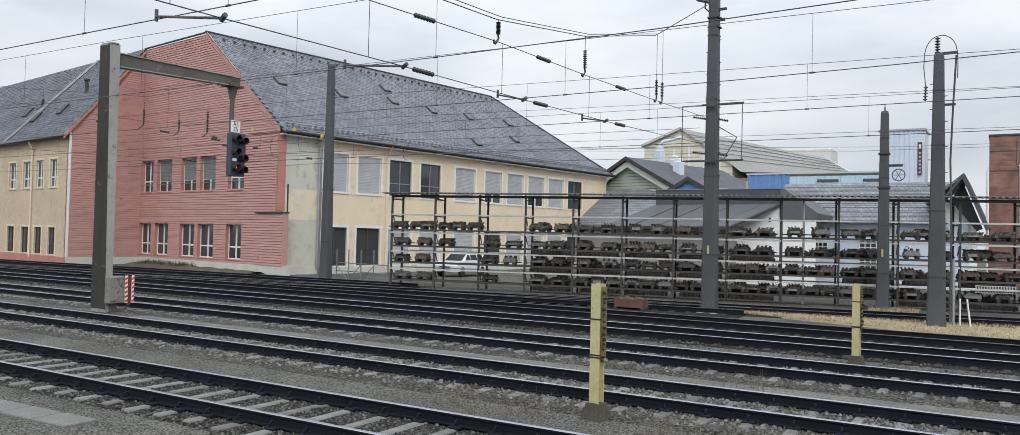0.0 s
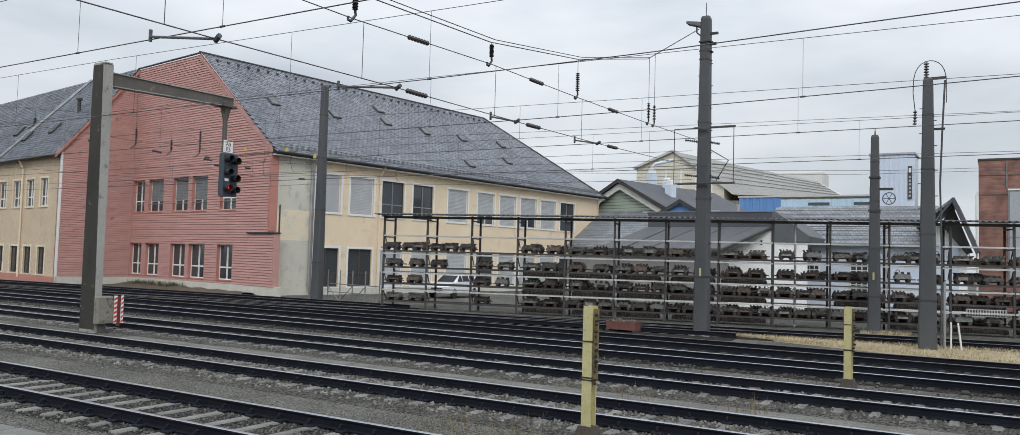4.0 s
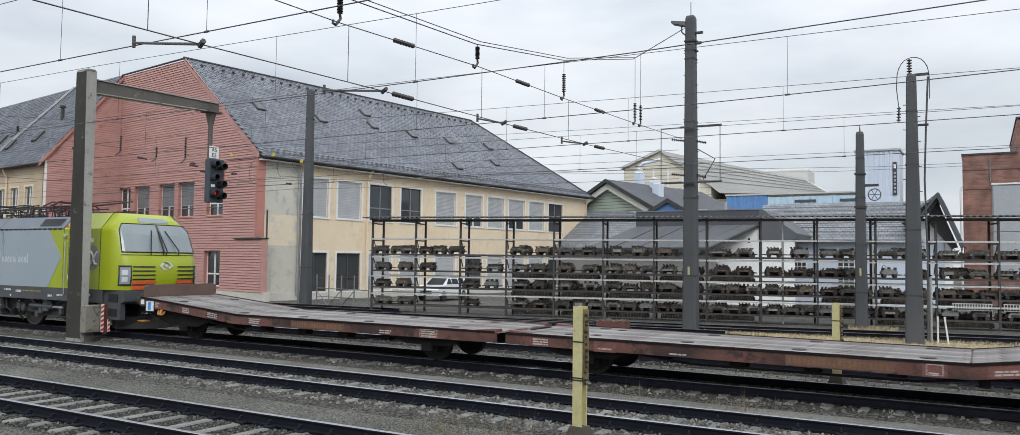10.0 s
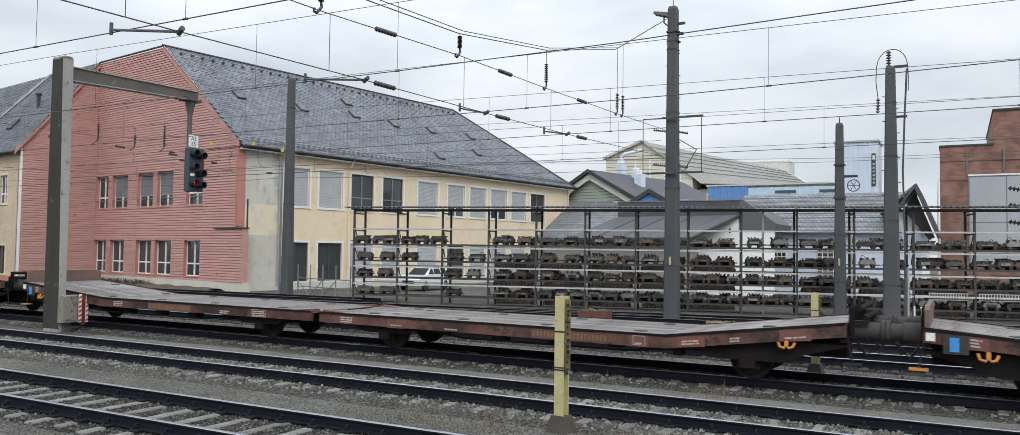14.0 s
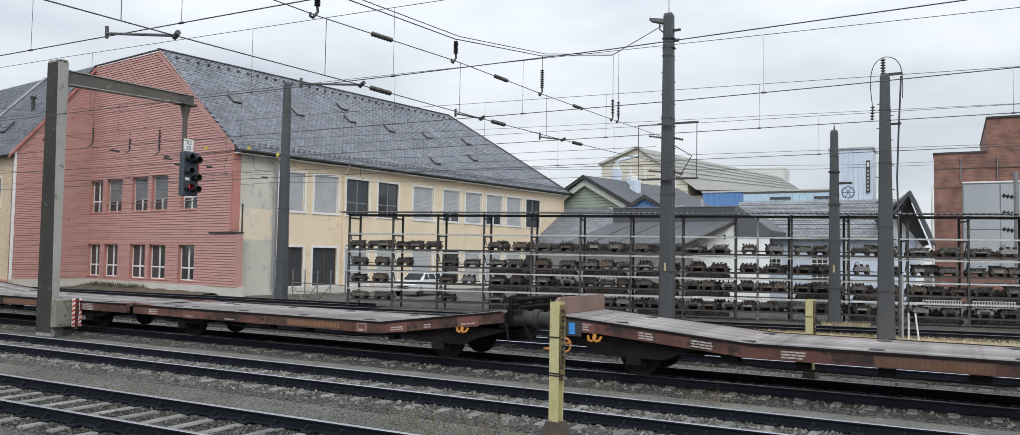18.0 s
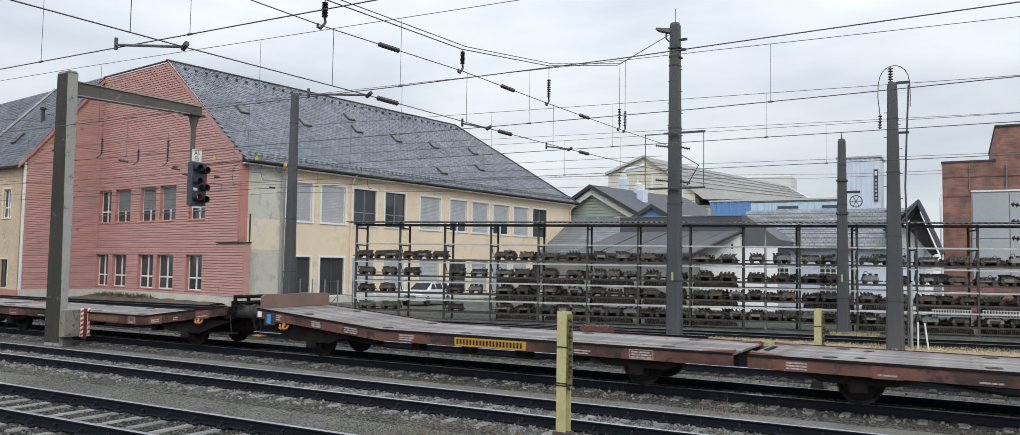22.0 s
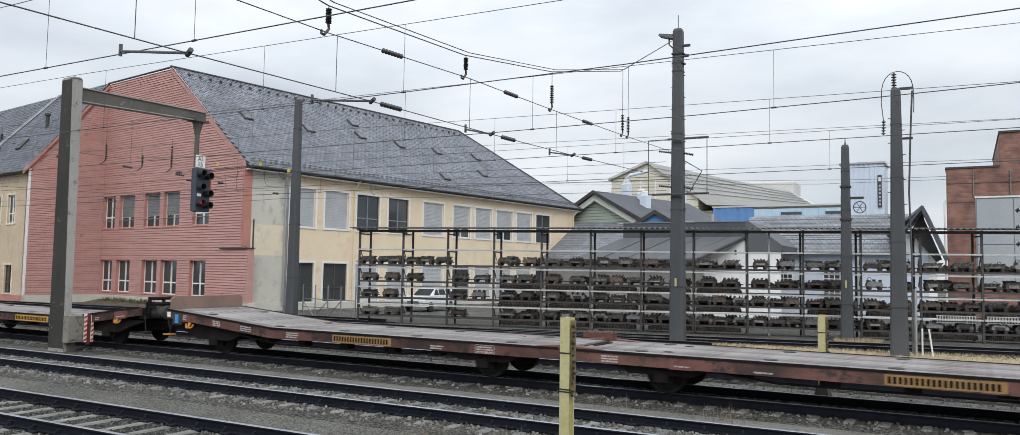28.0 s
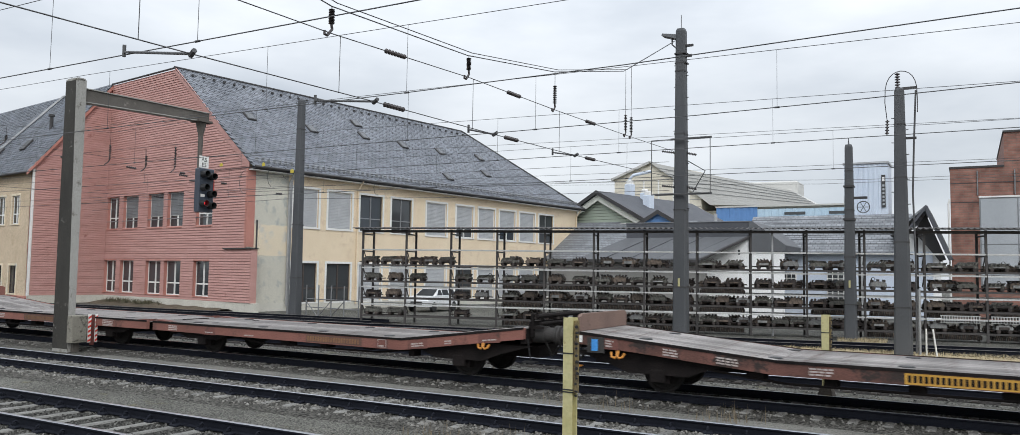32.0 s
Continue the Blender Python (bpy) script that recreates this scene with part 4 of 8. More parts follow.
RACKEDGE = mat("grey_coping", (0.16, 0.165, 0.175), (0.22, 0.225, 0.235), 1.0, 0.6)
DARKROOF = mat("dark_roofing_felt", (0.060, 0.063, 0.073), (0.092, 0.096, 0.108), 0.6, 0.7, bump=0.3)
SHEDROOF = mat("grey_roofing_felt", (0.088, 0.091, 0.098), (0.128, 0.132, 0.140), 0.6, 0.7, bump=0.3)


def ribbed(x0, x1, y, z0, z1, pitch, deep=0.06):
    """Upright ribbed sheet facing -y."""
    m = Mesh()
    n = int((x1 - x0) / pitch)
    prof = [(x1, y + .2), (x0, y + .2)]
    for i in range(n):
        a = x0 + i * pitch
        prof += [(a, y), (a + pitch * .06, y - deep), (a + pitch * .52, y - deep), (a + pitch * .58, y)]
    prof.append((x1, y))
    m.loft([[(a, b, z0) for a, b in prof], [(a, b, z1) for a, b in prof]])
    return m


def gable_house(name, m4, w, d, h, rise, wall, roof, label, over=0.6, front=True):
    """A house whose gable faces -y: origin at the middle of its front."""
    t = thing(name, m4, label, "house")
    part("wall", Mesh().prism([(-w / 2, 0), (w / 2, 0), (w / 2, h), (0, h + rise), (-w / 2, h)], "y", 0, d), wall, t)
    s = rise / (w / 2)
    for sgn in (-1, 1):
        e = w / 2 + over
        m = Mesh().prism([(0, h + rise + 0.02), (sgn * e, h - over * s + 0.02), (sgn * e, h - over * s + 0.22), (0, h + rise + 0.22)], "y", -over, d + over)
        part("roof_slope", m, roof, t)
        m = Mesh().prism([(0, h + rise - 0.12), (sgn * e, h - over * s - 0.12), (sgn * e, h - over * s + 0.26), (0, h + rise + 0.26)], "y", -over - 0.06, -over)
        part("barge_board", m, DARKMETAL if roof is not SHINGLE else WHITE, t)
    return t


PALEBOARD = mat("pale_cream_boards", (0.55, 0.56, 0.50), (0.62, 0.63, 0.57), 1.0, 0.7)


def make_background():
    g = gable_house("green_house", pose(-30.85, 72, -0.17, 0, 0, -14), 11.5, 16, 7.3, 3.0, GREENWALL, DARKROOF, "pale green boarded house with a dark gabled roof", 0.7)
    m = Mesh().prism([(-5.6, 7.1), (5.6, 7.1), (5.6, 7.35), (-5.6, 7.35)], "y", -0.15, 0.0)
    part("sill_board", m, WHITE, g)
    for x, y, w, h in ((-0.4, 5.0, .8, 2.2), (0.75, 6.0, .7, 1.5), (2.4, 4.2, .85, 1.9)):
        z = 10.2 - abs(x) * .52
        v = part("roof_vent", Mesh().bevel_box(x - w / 2, x + w / 2, y, y + .8, z - .4, z + h - .5, .05), TOWERWALL, g, "pale sheet-metal roof vent")
        part("vent_cap", Mesh().bevel_box(x - w * .38, x + w * .38, y + .1, y + .7, z + h - .5, z + h - .1, .08), WHITE, v)
    duct = part("vent_duct", Mesh().path([(-0.4, 5.4, 11.4), (-0.4, 5.4, 12.2), (-0.1, 5.5, 12.6), (1.4, 6.5, 13.0)], .16, 8), TOWERWALL, g, "bent sheet-metal duct")
    for k in range(7):
        z = 7.45 + k * .3
        w = 5.3 * (1 - (z - 7.2) / 2.9)
        part("board_joint", Mesh().box(-w, w, -.02, .0, z, z + .03), DARKMETAL, g)
    for sgn in (-1, 1):
        m = Mesh().prism([(0, 9.55), (sgn * 6.3, 6.25), (sgn * 6.3, 6.75), (0, 10.15)], "y", -0.5, -0.35)
        part("pale_barge", m, PALEBOARD, g, "wide pale barge board")
    # low shingled annex in front of it
    t = thing("shingled_annex", pose(-29.5, 66, 0), "low annex with a grey shingled roof slope", "building")
    part("wall", Mesh().box(-6, 8, 0, 5, 0, 3.6), GREYRENDER, t)
    part("roof", Mesh().prism([(-0.6, 3.5), (5.5, 7.1), (5.5, 7.3), (-0.6, 3.7)], "x", -6.3, 8.3), SHINGLE, t)
    # small blue dormer gable
    gable_house("blue_gable_hut", pose(-23.6, 68, 5.8), 3.4, 4, 1.0, 1.0, STEELBLUE, DARKROOF, "small gable with blue boarding", 0.3)
    # beige works hall with a long roof
    t = thing("works_hall", pose(-46.9, 130, 0, 0, 0, 0), "big beige works hall with a long pale grey roof", "industrial building")
    part("wall", Mesh().prism([(-6.2, 0), (9, 0), (9, 19.2), (0.3, 21.2), (-6.2, 18.6)], "y", 0, 20), BEIGEWALL, t)
    part("long_wall", Mesh().box(8, 28, 2, 20, 0, 13.0), BEIGEWALL, t)
    part("long_roof", Mesh().prism([(0.2, 21.3), (12.5, 18.2), (23.3, 15.6), (27.5, 13.0), (10.5, 13.8), (9.0, 15.0)], "y", -0.5, 19), GREYSHEET, t, "long pale grey roof of the hall")
    part("roof_edge", Mesh().prism([(-6.6, 18.4), (0.3, 21.1), (0.3, 21.5), (-6.6, 18.8)], "y", -0.6, 20), GREYSHEET, t)
    ln = Mesh()
    for q in range(5):
        f = (q + 1) / 6
        ln.tube((0.2 + 8.8 * f, -0.55, 21.3 - 6.3 * f), (23.3 + 4.2 * f, -0.55, 15.6 - 2.6 * f), 0.035, n=4)
    part("sheet_joint", ln, ZINC, t)
    part("roof_house", Mesh().bevel_box(14, 23, 6, 12, 15, 17.9, 0.2), GREYSHEET, t)
    pn = Mesh()
    for x in (-3.6, -1.0, 1.6, 4.2, 6.8):
        pn.box(x, x + .25, -.08, .0, 8, 18.2)
    part("panel_joint", pn, WHITE, t)
    for k in range(9):
        part("panel_line", Mesh().box(-6.2, 9.0, -.04, .0, 9.0 + k * 1.15, 9.06 + k * 1.15), ZINC, t)
    t = thing("blue_hall", pose(-30, 110, 0), "low blue and ice-blue clad hall", "industrial building")
    part("blue_wall", ribbed(0, 5.5, 0, 0, 11.6, 0.9), STEELBLUE, t, "deep blue ribbed cladding")
    part("pale_wall", ribbed(5.5, 20, 0.02, 0, 11.3, 0.9), ICEBLUE, t, "ice-blue ribbed cladding")
    part("roof_edge", Mesh().box(-0.1, 20.1, -0.15, 12, 11.6, 11.8), GREYSHEET, t)
    for x in (9.0, 14.5):
        part("window_band", Mesh().box(x, x + 2.6, -0.1, 0.0, 10.5, 10.85), PANE, t)
    part("vent", Mesh().bevel_box(16.0, 18.0, 2, 4, 11.7, 13.0, 0.1), GREYSHEET, t)
    # dark-roofed shed with a white gable
    t = thing("dark_roofed_shed", pose(-16.0, 50, 0, 0, 0, 0), "white rendered shed under a dark felt roof with a raised part", "building")
    part("wall", Mesh().box(-7.0, 1.2, 0.6, 2.0, -0.2, 3.35), GREYRENDER, t)
    lr = [(-7.2, 0, 3.36), (1.4, 0, 3.46), (3.88, 2.0, 4.90), (-4.35, 2.0, 4.86)]
    m = Mesh().loft([[(x, y, z - .14) for x, y, z in lr], lr])
    low = part("lower_roof", m, SHEDROOF, t, "dark grey lower roof slope")
    for x in (-5.2, -3.4, -1.6, 0.2):
        part("felt_joint", Mesh().tube((x - .0, 0, 3.41), (x + 2.6, 2.0, 4.89), .025, n=5), DARKROOF, low)
    part("verge", Mesh().tube((1.42, -.02, 3.40), (3.9, 1.98, 4.86), .10, n=6), DARKMETAL, low)
    part("eave_board", Mesh().box(-7.2, 1.4, -.05, -.005, 3.20, 3.36), DARKMETAL, low)
    ur = part("raised_roof", Mesh().box(-4.35, 3.9, 2.01, 8, 4.70, 5.84), DARKROOF, t, "dark felt-clad raised part of the roof")
    part("coping", Mesh().box(-4.4, 3.95, 1.97, 8, 5.84, 5.90), RACKEDGE, ur)
    part("gable_roof", Mesh().prism([(3.9, 3.92), (6.1, 3.95), (6.16, 4.33), (4.12, 5.86), (3.9, 5.86)], "y", 1.9, 8), SHEDROOF, t, "dark felt gable roof")
    part("white_gable", Mesh().prism([(-3.0, -.2), (6.0, -.2), (6.0, 3.93), (3.9, 3.93), (3.88, 4.76), (-3.0, 4.72)], "y", 2.02, 2.3), WHITEWALL, t, "white rendered gable wall")
    part("gable_slot", Mesh().box(3.2, 3.32, 2.0, 2.02, 3.75, 4.05), PANE, t)
    fl = part("flue", Mesh().tube((1.5, 3.0, 4.5), (1.5, 3.0, 6.44), 0.11, n=10), GALV, t, "galvanised flue pipe")
    part("flue_collar", Mesh().tube((1.5, 3.0, 4.85), (1.5, 3.0, 5.0), 0.17, n=10), GALV, fl)
    # shingled house
    t = thing("shingled_house", pose(-7.3, 56, 0), "pale blue-white house with a grey shingled roof and a gable", "house")
    part("wall", Mesh().box(-6.4, 5.3, 1.2, 10, -0.2, 4.1), BLUEWALL, t)
    for k in range(9):
        m = Mesh()
        a, b = k / 9, (k + 1) / 9
        m.add([(-6.6, 0.6 + 4.6 * a, 4.0 + 2.8 * a + .05), (4.0, 0.6 + 4.6 * a, 4.0 + 2.8 * a + .05), (4.0, 0.6 + 4.6 * b, 4.0 + 2.8 * b), (-6.6, 0.6 + 4.6 * b, 4.0 + 2.8 * b), (-6.6, 0.6 + 4.6 * a, 4.0 + 2.8 * a - .1), (4.0, 0.6 + 4.6 * a, 4.0 + 2.8 * a - .1)], [(0, 1, 2, 3), (0, 4, 5, 1)])
        part("shingle_course", m, SHINGLE, t, "course of grey roof shingles")
    part("gable_wall", Mesh().prism([(3.2, -.2), (5.75, -.2), (5.75, 3.6), (4.4, 5.45), (3.2, 5.2)], "y", 1.3, 1.6), WHITEWALL, t, "white gable wall")
    part("gable_soffit", Mesh().prism([(4.98, 6.45), (6.05, 3.6), (5.7, 3.5), (4.3, 5.35)], "y", 0.8, 1.28), DARKMETAL, t, "dark soffit under the gable")
    part("gable_slope", Mesh().prism([(5.03, 6.78), (6.30, 3.62), (6.42, 3.66), (5.10, 6.92)], "y", -0.2, 9), SHEDROOF, t, "grey gable roof slope")
    part("gable_slope", Mesh().prism([(5.03, 6.78), (3.0, 5.05), (3.0, 5.2), (5.03, 6.95)], "y", -0.1, 7), SHINGLE, t, "grey shingled gable slope")
    part("gable_board", Mesh().prism([(4.98, 6.62), (6.22, 3.50), (6.42, 3.58), (5.08, 6.94)], "y", -0.28, -0.2), DARKROOF, t)
    part("gable_board", Mesh().prism([(5.03, 6.68), (4.1, 5.42), (4.1, 5.62), (5.03, 6.94)], "y", -0.28, -0.2), DARKROOF, t)
    for x, z, w, h, rows in ((-3.33, 1.9, .92, .8, 2), (-.4, .9, 1.07, 1.9, 4)):
        f = part("window", Mesh().box(x - w / 2, x + w / 2, 1.12, 1.19, z, z + h), WHITE, t, "white-framed window with many panes")
        for i in range(3):
            for j in range(rows):
                a, b = x - w / 2 + .05 + i * (w - .05) / 3, z + .05 + j * (h - .05) / rows
                part("pane", Mesh().box(a, a + (w - .05) / 3 - .06, 1.105, 1.118, b, b + (h - .05) / rows - .06), PANE, f)
    t = thing("sheeted_tower", pose(-7.95, 64, 0), "tall narrow blue-grey sheeted stair tower", "tower")
    part("shaft", ribbed(0, 2.95, 0, -0.2, 10.7, 0.33, 0.04), TOWERWALL, t)
    part("cap", Mesh().box(-0.08, 3.03, -0.1, 3, 10.7, 10.85), GALV, t)
    sg = part("upright_sign", Mesh().box(2.52, 2.78, -0.10, -0.045, 7.5, 9.85), DARKMETAL, t, "narrow dark upright sign with pale bars")
    for k in range(6):
        part("sign_bar", Mesh().box(2.58, 2.72, -0.106, -0.101, 7.65 + k * .27, 7.8 + k * .27), BAYSHEET, sg)
    part("sign_mark", Mesh().box(2.57, 2.73, -0.106, -0.101, 9.4, 9.7), WHITE, sg)
    part("side", Mesh().box(0, 2.95, 0.2, 3, -0.2, 10.7), TOWERWALL, t)
    # brick works
    t = thing("brick_works", pose(-1.0, 60, 0), "red brick works building with a grey sheet-clad bay", "industrial building")
    part("low_block", Mesh().box(0.0, 3.05, 0, 14, -0.2, 9.6), BRICK, t)
    part("high_block", Mesh().box(3.05, 26, 0.03, 14, -0.2, 11.8), BRICK, t)
    part("coping", Mesh().box(-0.05, 3.05, -0.05, 14, 9.6, 9.72).box(3.0, 26, -0.05, 14, 11.8, 11.92), DARKMETAL, t)
    bay = part("sheet_bay", Mesh().box(1.62, 14, -0.03, 0.0, 2.0, 7.65), ZINC, t, "pale grey sheet-clad bay")
    for k in range(6):
        for z0, z1 in ((2.0, 4.62), (4.68, 7.55)):
            part("sheet", Mesh().bevel_box(1.70 + k * 2.05, 3.69 + k * 2.05, -0.06, -0.031, z0, z1, .008), BAYSHEET, bay)
    part("bay_edge", Mesh().box(1.6, 14, -0.08, -0.0, 7.65, 7.75), WHITE, t)
    for z in (7.35, 8.6):
        part("brick_joint", Mesh().box(0.0, 1.6 if z < 8 else 26, -0.012, 0.0, z, z + .05), DARKMETAL, t)
    for x in (1.55, 3.6):
        part("wall_pipe", Mesh().tube((x, -.05, 7.8), (x, -.05, 9.4), .04, n=6), ZINC, t)
    part("downpipe", Mesh().path([(-.05, -.1, 7.6), (-.12, -.1, 7.3), (-.08, -.1, 0)], .06, 6), WHITE, t)
    # corrugated grey cabin and rails of a fence by the house
    t = thing("flue_column", pose(-5.9, 55.2, 0), "ribbed galvanised flue column", "flue")
    f = Mesh()
    for k in range(14):
        f.tube((0, 0, 1.0 + k * .2), (0, 0, 1.1 + k * .2), 0.2, n=10)
        f.tube((0, 0, 1.1 + k * .2), (0, 0, 1.2 + k * .2), 0.16, n=10)
    f.tube((0, 0, -0.2), (0, 0, 1.0), 0.15, n=10)
    part("pipe", f, GALV, t)


make_background()

# ---------------------------------------------------------------- rack with machine parts
RACK = Matrix.Translation((-26.4, 31.8, -0.2)) @ Matrix.Rotation(radians(14.7), 4, "Z")
POSTS = [-0.1 + 2.335 * i for i in range(18)]
SHELVES = [0.40, 1.28, 2.10, 2.92]
TIES = [0.96, 1.82, 2.77, 3.67]
BEAMPALE = mat("pale_galvanised_beam", (0.44, 0.44, 0.43), (0.58, 0.58, 0.56), 3.0, 0.5, metal=0.3, stain=(0.30, 0.22, 0.16))
RACKSTEEL = mat("dark_grey_rack_steel", (0.040, 0.037, 0.036), (0.075, 0.068, 0.064), 2.0, 0.7, bump=0.2, vary=0.2)
PARTA = mat("rusty_machine_part", (0.050, 0.041, 0.034), (0.165, 0.128, 0.10), 9.0, 0.8, bump=0.4, vary=0.45, stain=(0.30, 0.29, 0.27), stain_at=0.64, contrast=0.15)
PARTB = mat("olive_machine_part", (0.045, 0.044, 0.038), (0.165, 0.16, 0.14), 9.0, 0.8, bump=0.4, vary=0.4, stain=(0.035, 0.032, 0.028), stain_at=0.58, contrast=0.15)
PARTC = mat("dark_stacked_steel", (0.024, 0.019, 0.018), (0.065, 0.052, 0.046), 7.0, 0.7, bump=0.4, vary=0.3, contrast=0.15)
PARTD = mat("pale_grey_machine_part", (0.14, 0.142, 0.138), (0.30, 0.30, 0.29), 9.0, 0.7, bump=0.4, vary=0.3, stain=(0.06, 0.052, 0.045), stain_at=0.55)


def make_rack():
    t = thing("parts_rack", RACK, "long open steel rack with pale beams and a corrugated roof edge", "rack")
    post = None
    for i, x in enumerate(POSTS):
        for y in (0.0, 1.3):
            if post is None:
                post = part("post", Mesh().box(-0.045, 0.045, -0.045, 0.045, 0, 4.65), RACKSTEEL, t, at=pose(x, y, 0))
            else:
                again(post, t, pose(x, y, 0))
    cross = strut = None
    for x in POSTS:
        for z in SHELVES + [3.60, 4.45]:
            p = pose(x, 0, z)
            cross = part("cross_bar", Mesh().box(-0.03, 0.03, 0.05, 1.25, -0.06, 0), RACKSTEEL, t, at=p) if cross is None else (again(cross, t, p) and cross)
        for z in TIES:
            p = pose(x, 0, z)
            strut = part("strut", Mesh().tube((0, 0.06, 0), (0, 0.42, -0.5), 0.025, n=5), RACKSTEEL, t, at=p) if strut is None else (again(strut, t, p) and strut)
    pale = dark = None
    for i in range(len(POSTS) - 1):
        x = POSTS[i]
        for z in TIES:
            for y, up in ((-0.1, 0.0), (1.36, 0.03)):
                zz = z + up
                if pale is None:
                    pale = part("beam", Mesh().bevel_box(0.02, 2.315, -0.03, 0.03, -0.065, 0.0, 0.01), BEAMPALE, t, "pale galvanised shelf beam", at=pose(x, y, zz))
                else:
                    again(pale, t, pose(x, y, zz))
        for z in SHELVES:
            for y in (0.02, 0.9):
                if dark is None:
                    dark = part("joist", Mesh().box(0.0, 2.335, -0.05, 0.05, -0.08, 0), RACKSTEEL, t, at=pose(x, y, z))
                else:
                    again(dark, t, pose(x, y, z))
        m = Mesh().box(0.0, 2.335, -0.05, 0.05, 0, 0.12)
        part("top_rail", m, RACKSTEEL, t, at=pose(x, -0.02, 4.5))
    m = Mesh()
    x = -0.5
    rows = []
    for k in range(int((POSTS[-1] + 0.8) / 0.06)):
        xx = -0.5 + k * 0.06
        z = 4.68 + 0.035 * math.sin(k * math.pi / 2)
        rows.append([(xx, -0.45, z), (xx, 1.7, z + 0.14), (xx, 1.7, z + 0.15), (xx, -0.45, z + 0.012)])
    m.loft(rows, True, caps=False)
    part("roof_sheet", m, RACKSTEEL, t, "corrugated brown roof sheet")


make_rack()


def make_items():
    """Machine parts on the shelves: several builds, set out bay by bay."""
    rng = random.Random(77)
    kinds = []
    looks = (("rusty_block", PARTA, "rusty brown cast machine part on feet, stored on the rack"),
             ("olive", PARTB, "olive-grey gear housing with slanted lugs, stored on the rack"),
             ("pale", PARTD, "pale grey machine housing on dark feet, stored on the rack"),
             ("dark", PARTC, "dark oily machine block with studs, stored on the rack"),
             ("low", PARTB, "low weathered gear housing with a handle, stored on the rack"),
             ("tall", PARTA, "rusty ribbed machine block, stored on the rack"))
    for k, (_, m, lab) in enumerate(looks):
        t = thing("machine_part", pose(0, 0, 0), lab, "machine part", "machine parts on the rack")
        w, h = (0.66, 0.74, 0.62, 0.70, 0.76, 0.58)[k], (0.20, 0.17, 0.22, 0.15, 0.13, 0.26)[k]
        b0 = 0.15
        body = [(-w / 2, b0), (w / 2, b0), (w / 2 + .03, b0 + h * .3), (w / 2 - .03, b0 + h * .75), (w * .2, b0 + h), (-w * .3, b0 + h * .95), (-w / 2 + .02, b0 + h * .7)]
        part("body", Mesh().prism(body, "y", -0.24, 0.24), m, t)
        lug = None
        n = (4, 6, 3, 5, 5, 4)[k]
        for i in range(n):
            x = -w / 2 + 0.07 + i * (w - 0.14) / (n - 1)
            if lug is None:
                lean = (.05, .09, 0.0, .04, .08, -.06)[k]
                s = Mesh().prism([(-.028, -.03), (.028, -.03), (.028 + lean, .085), (-.028 + lean, .085)], "y", -0.25, 0.20)
                lug = part("lug", s, PARTC if k in (2, 5) else m, t, at=pose(x, 0, b0 + h * .92))
            else:
                again(lug, t, pose(x, rng.uniform(-.03, .03), b0 + h * .92 + rng.uniform(-.03, .02)))
        foot = None
        for x in (-w / 2 + 0.1, w / 2 - 0.1):
            mm = Mesh().lathe([(0.03, -.26), (.078, -.25), (.078, -.10), (.04, -.09), (.04, .1), (.078, .11), (.078, .25), (.03, .26)], "y", (0, 0, .078), 12)
            foot = part("foot", mm, PARTC, t, at=pose(x, 0, 0)) if foot is None else again(foot, t, pose(x, 0, 0))
        bar = Mesh().tube((-w / 2 - 0.22, -0.1, 0.12), (w / 2 + 0.20, -0.1, 0.12), 0.024, n=6)
        part("shaft", bar, PARTC, t)
        part("crosspiece", Mesh().bevel_box(-w * .32, w * .30, -.27, -.24, b0 + .02, b0 + h * .55, .01), (PARTD, PARTC, PARTC, PARTA, PARTD, PARTD)[k], t)
        if k in (2, 4):
            part("handle", Mesh().hoop((w * .3, 0, b0 + h + .09), .07, .013, n=12, k=5), PARTC, t)
        kinds.append(t)
    stack = thing("stacked_strip_bundle", pose(0, 0, 0), "dark bundle of stacked steel strips on the rack", "steel stack", "machine parts on the rack")
    part("tray", Mesh().bevel_box(-0.98, 1.0, -.22, .3, 0.0, 0.22, .07), PARTC, stack)
    for i in range(26):
        x = -0.93 + i * 0.072
        s = Mesh()
        hh = .20 + .03 * math.sin(i * 1.7)
        s.prism([(x, .01), (x + .028, .01), (x + .068, hh), (x + .04, hh)], "y", -.25, -.22)
        part("strip", s, PARTA if i % 3 else PARTB, stack)
    # Link bundles, added behind the items to fill out the shelves.
    prof = [(-1.0, 0.0)]
    for i in range(22):
        x = -1.0 + i * .09
        prof += [(x, .20 + .05 * math.sin(i * 2.1)), (x + .06, .26 + .05 * math.sin(i * 2.1)), (x + .065, .17)]
    prof += [(1.0, .16), (1.0, 0.0)]
    rear = tagged(part("machine_bed", Mesh().prism(prof, "y", -.2, .2), PARTA, at=RACK @ pose(POSTS[3] + 1.15, 1.1, SHELVES[0])), "rusty bundle of toothed links filling the back of the rack", "machine part", "machine beds on the rack")
    more = random.Random(41)
    for i in range(3, len(POSTS) - 1):
        for j, z in enumerate(SHELVES):
            if (i, j) != (3, 0) and more.random() < (.9, .85, .75, .3)[j]:
                copy_thing(rear, RACK @ pose(POSTS[i] + 1.15 + more.uniform(-.1, .1), 1.1, z, 0, 0, more.choice((0, 180))))
    used = {k: False for k in range(7)}

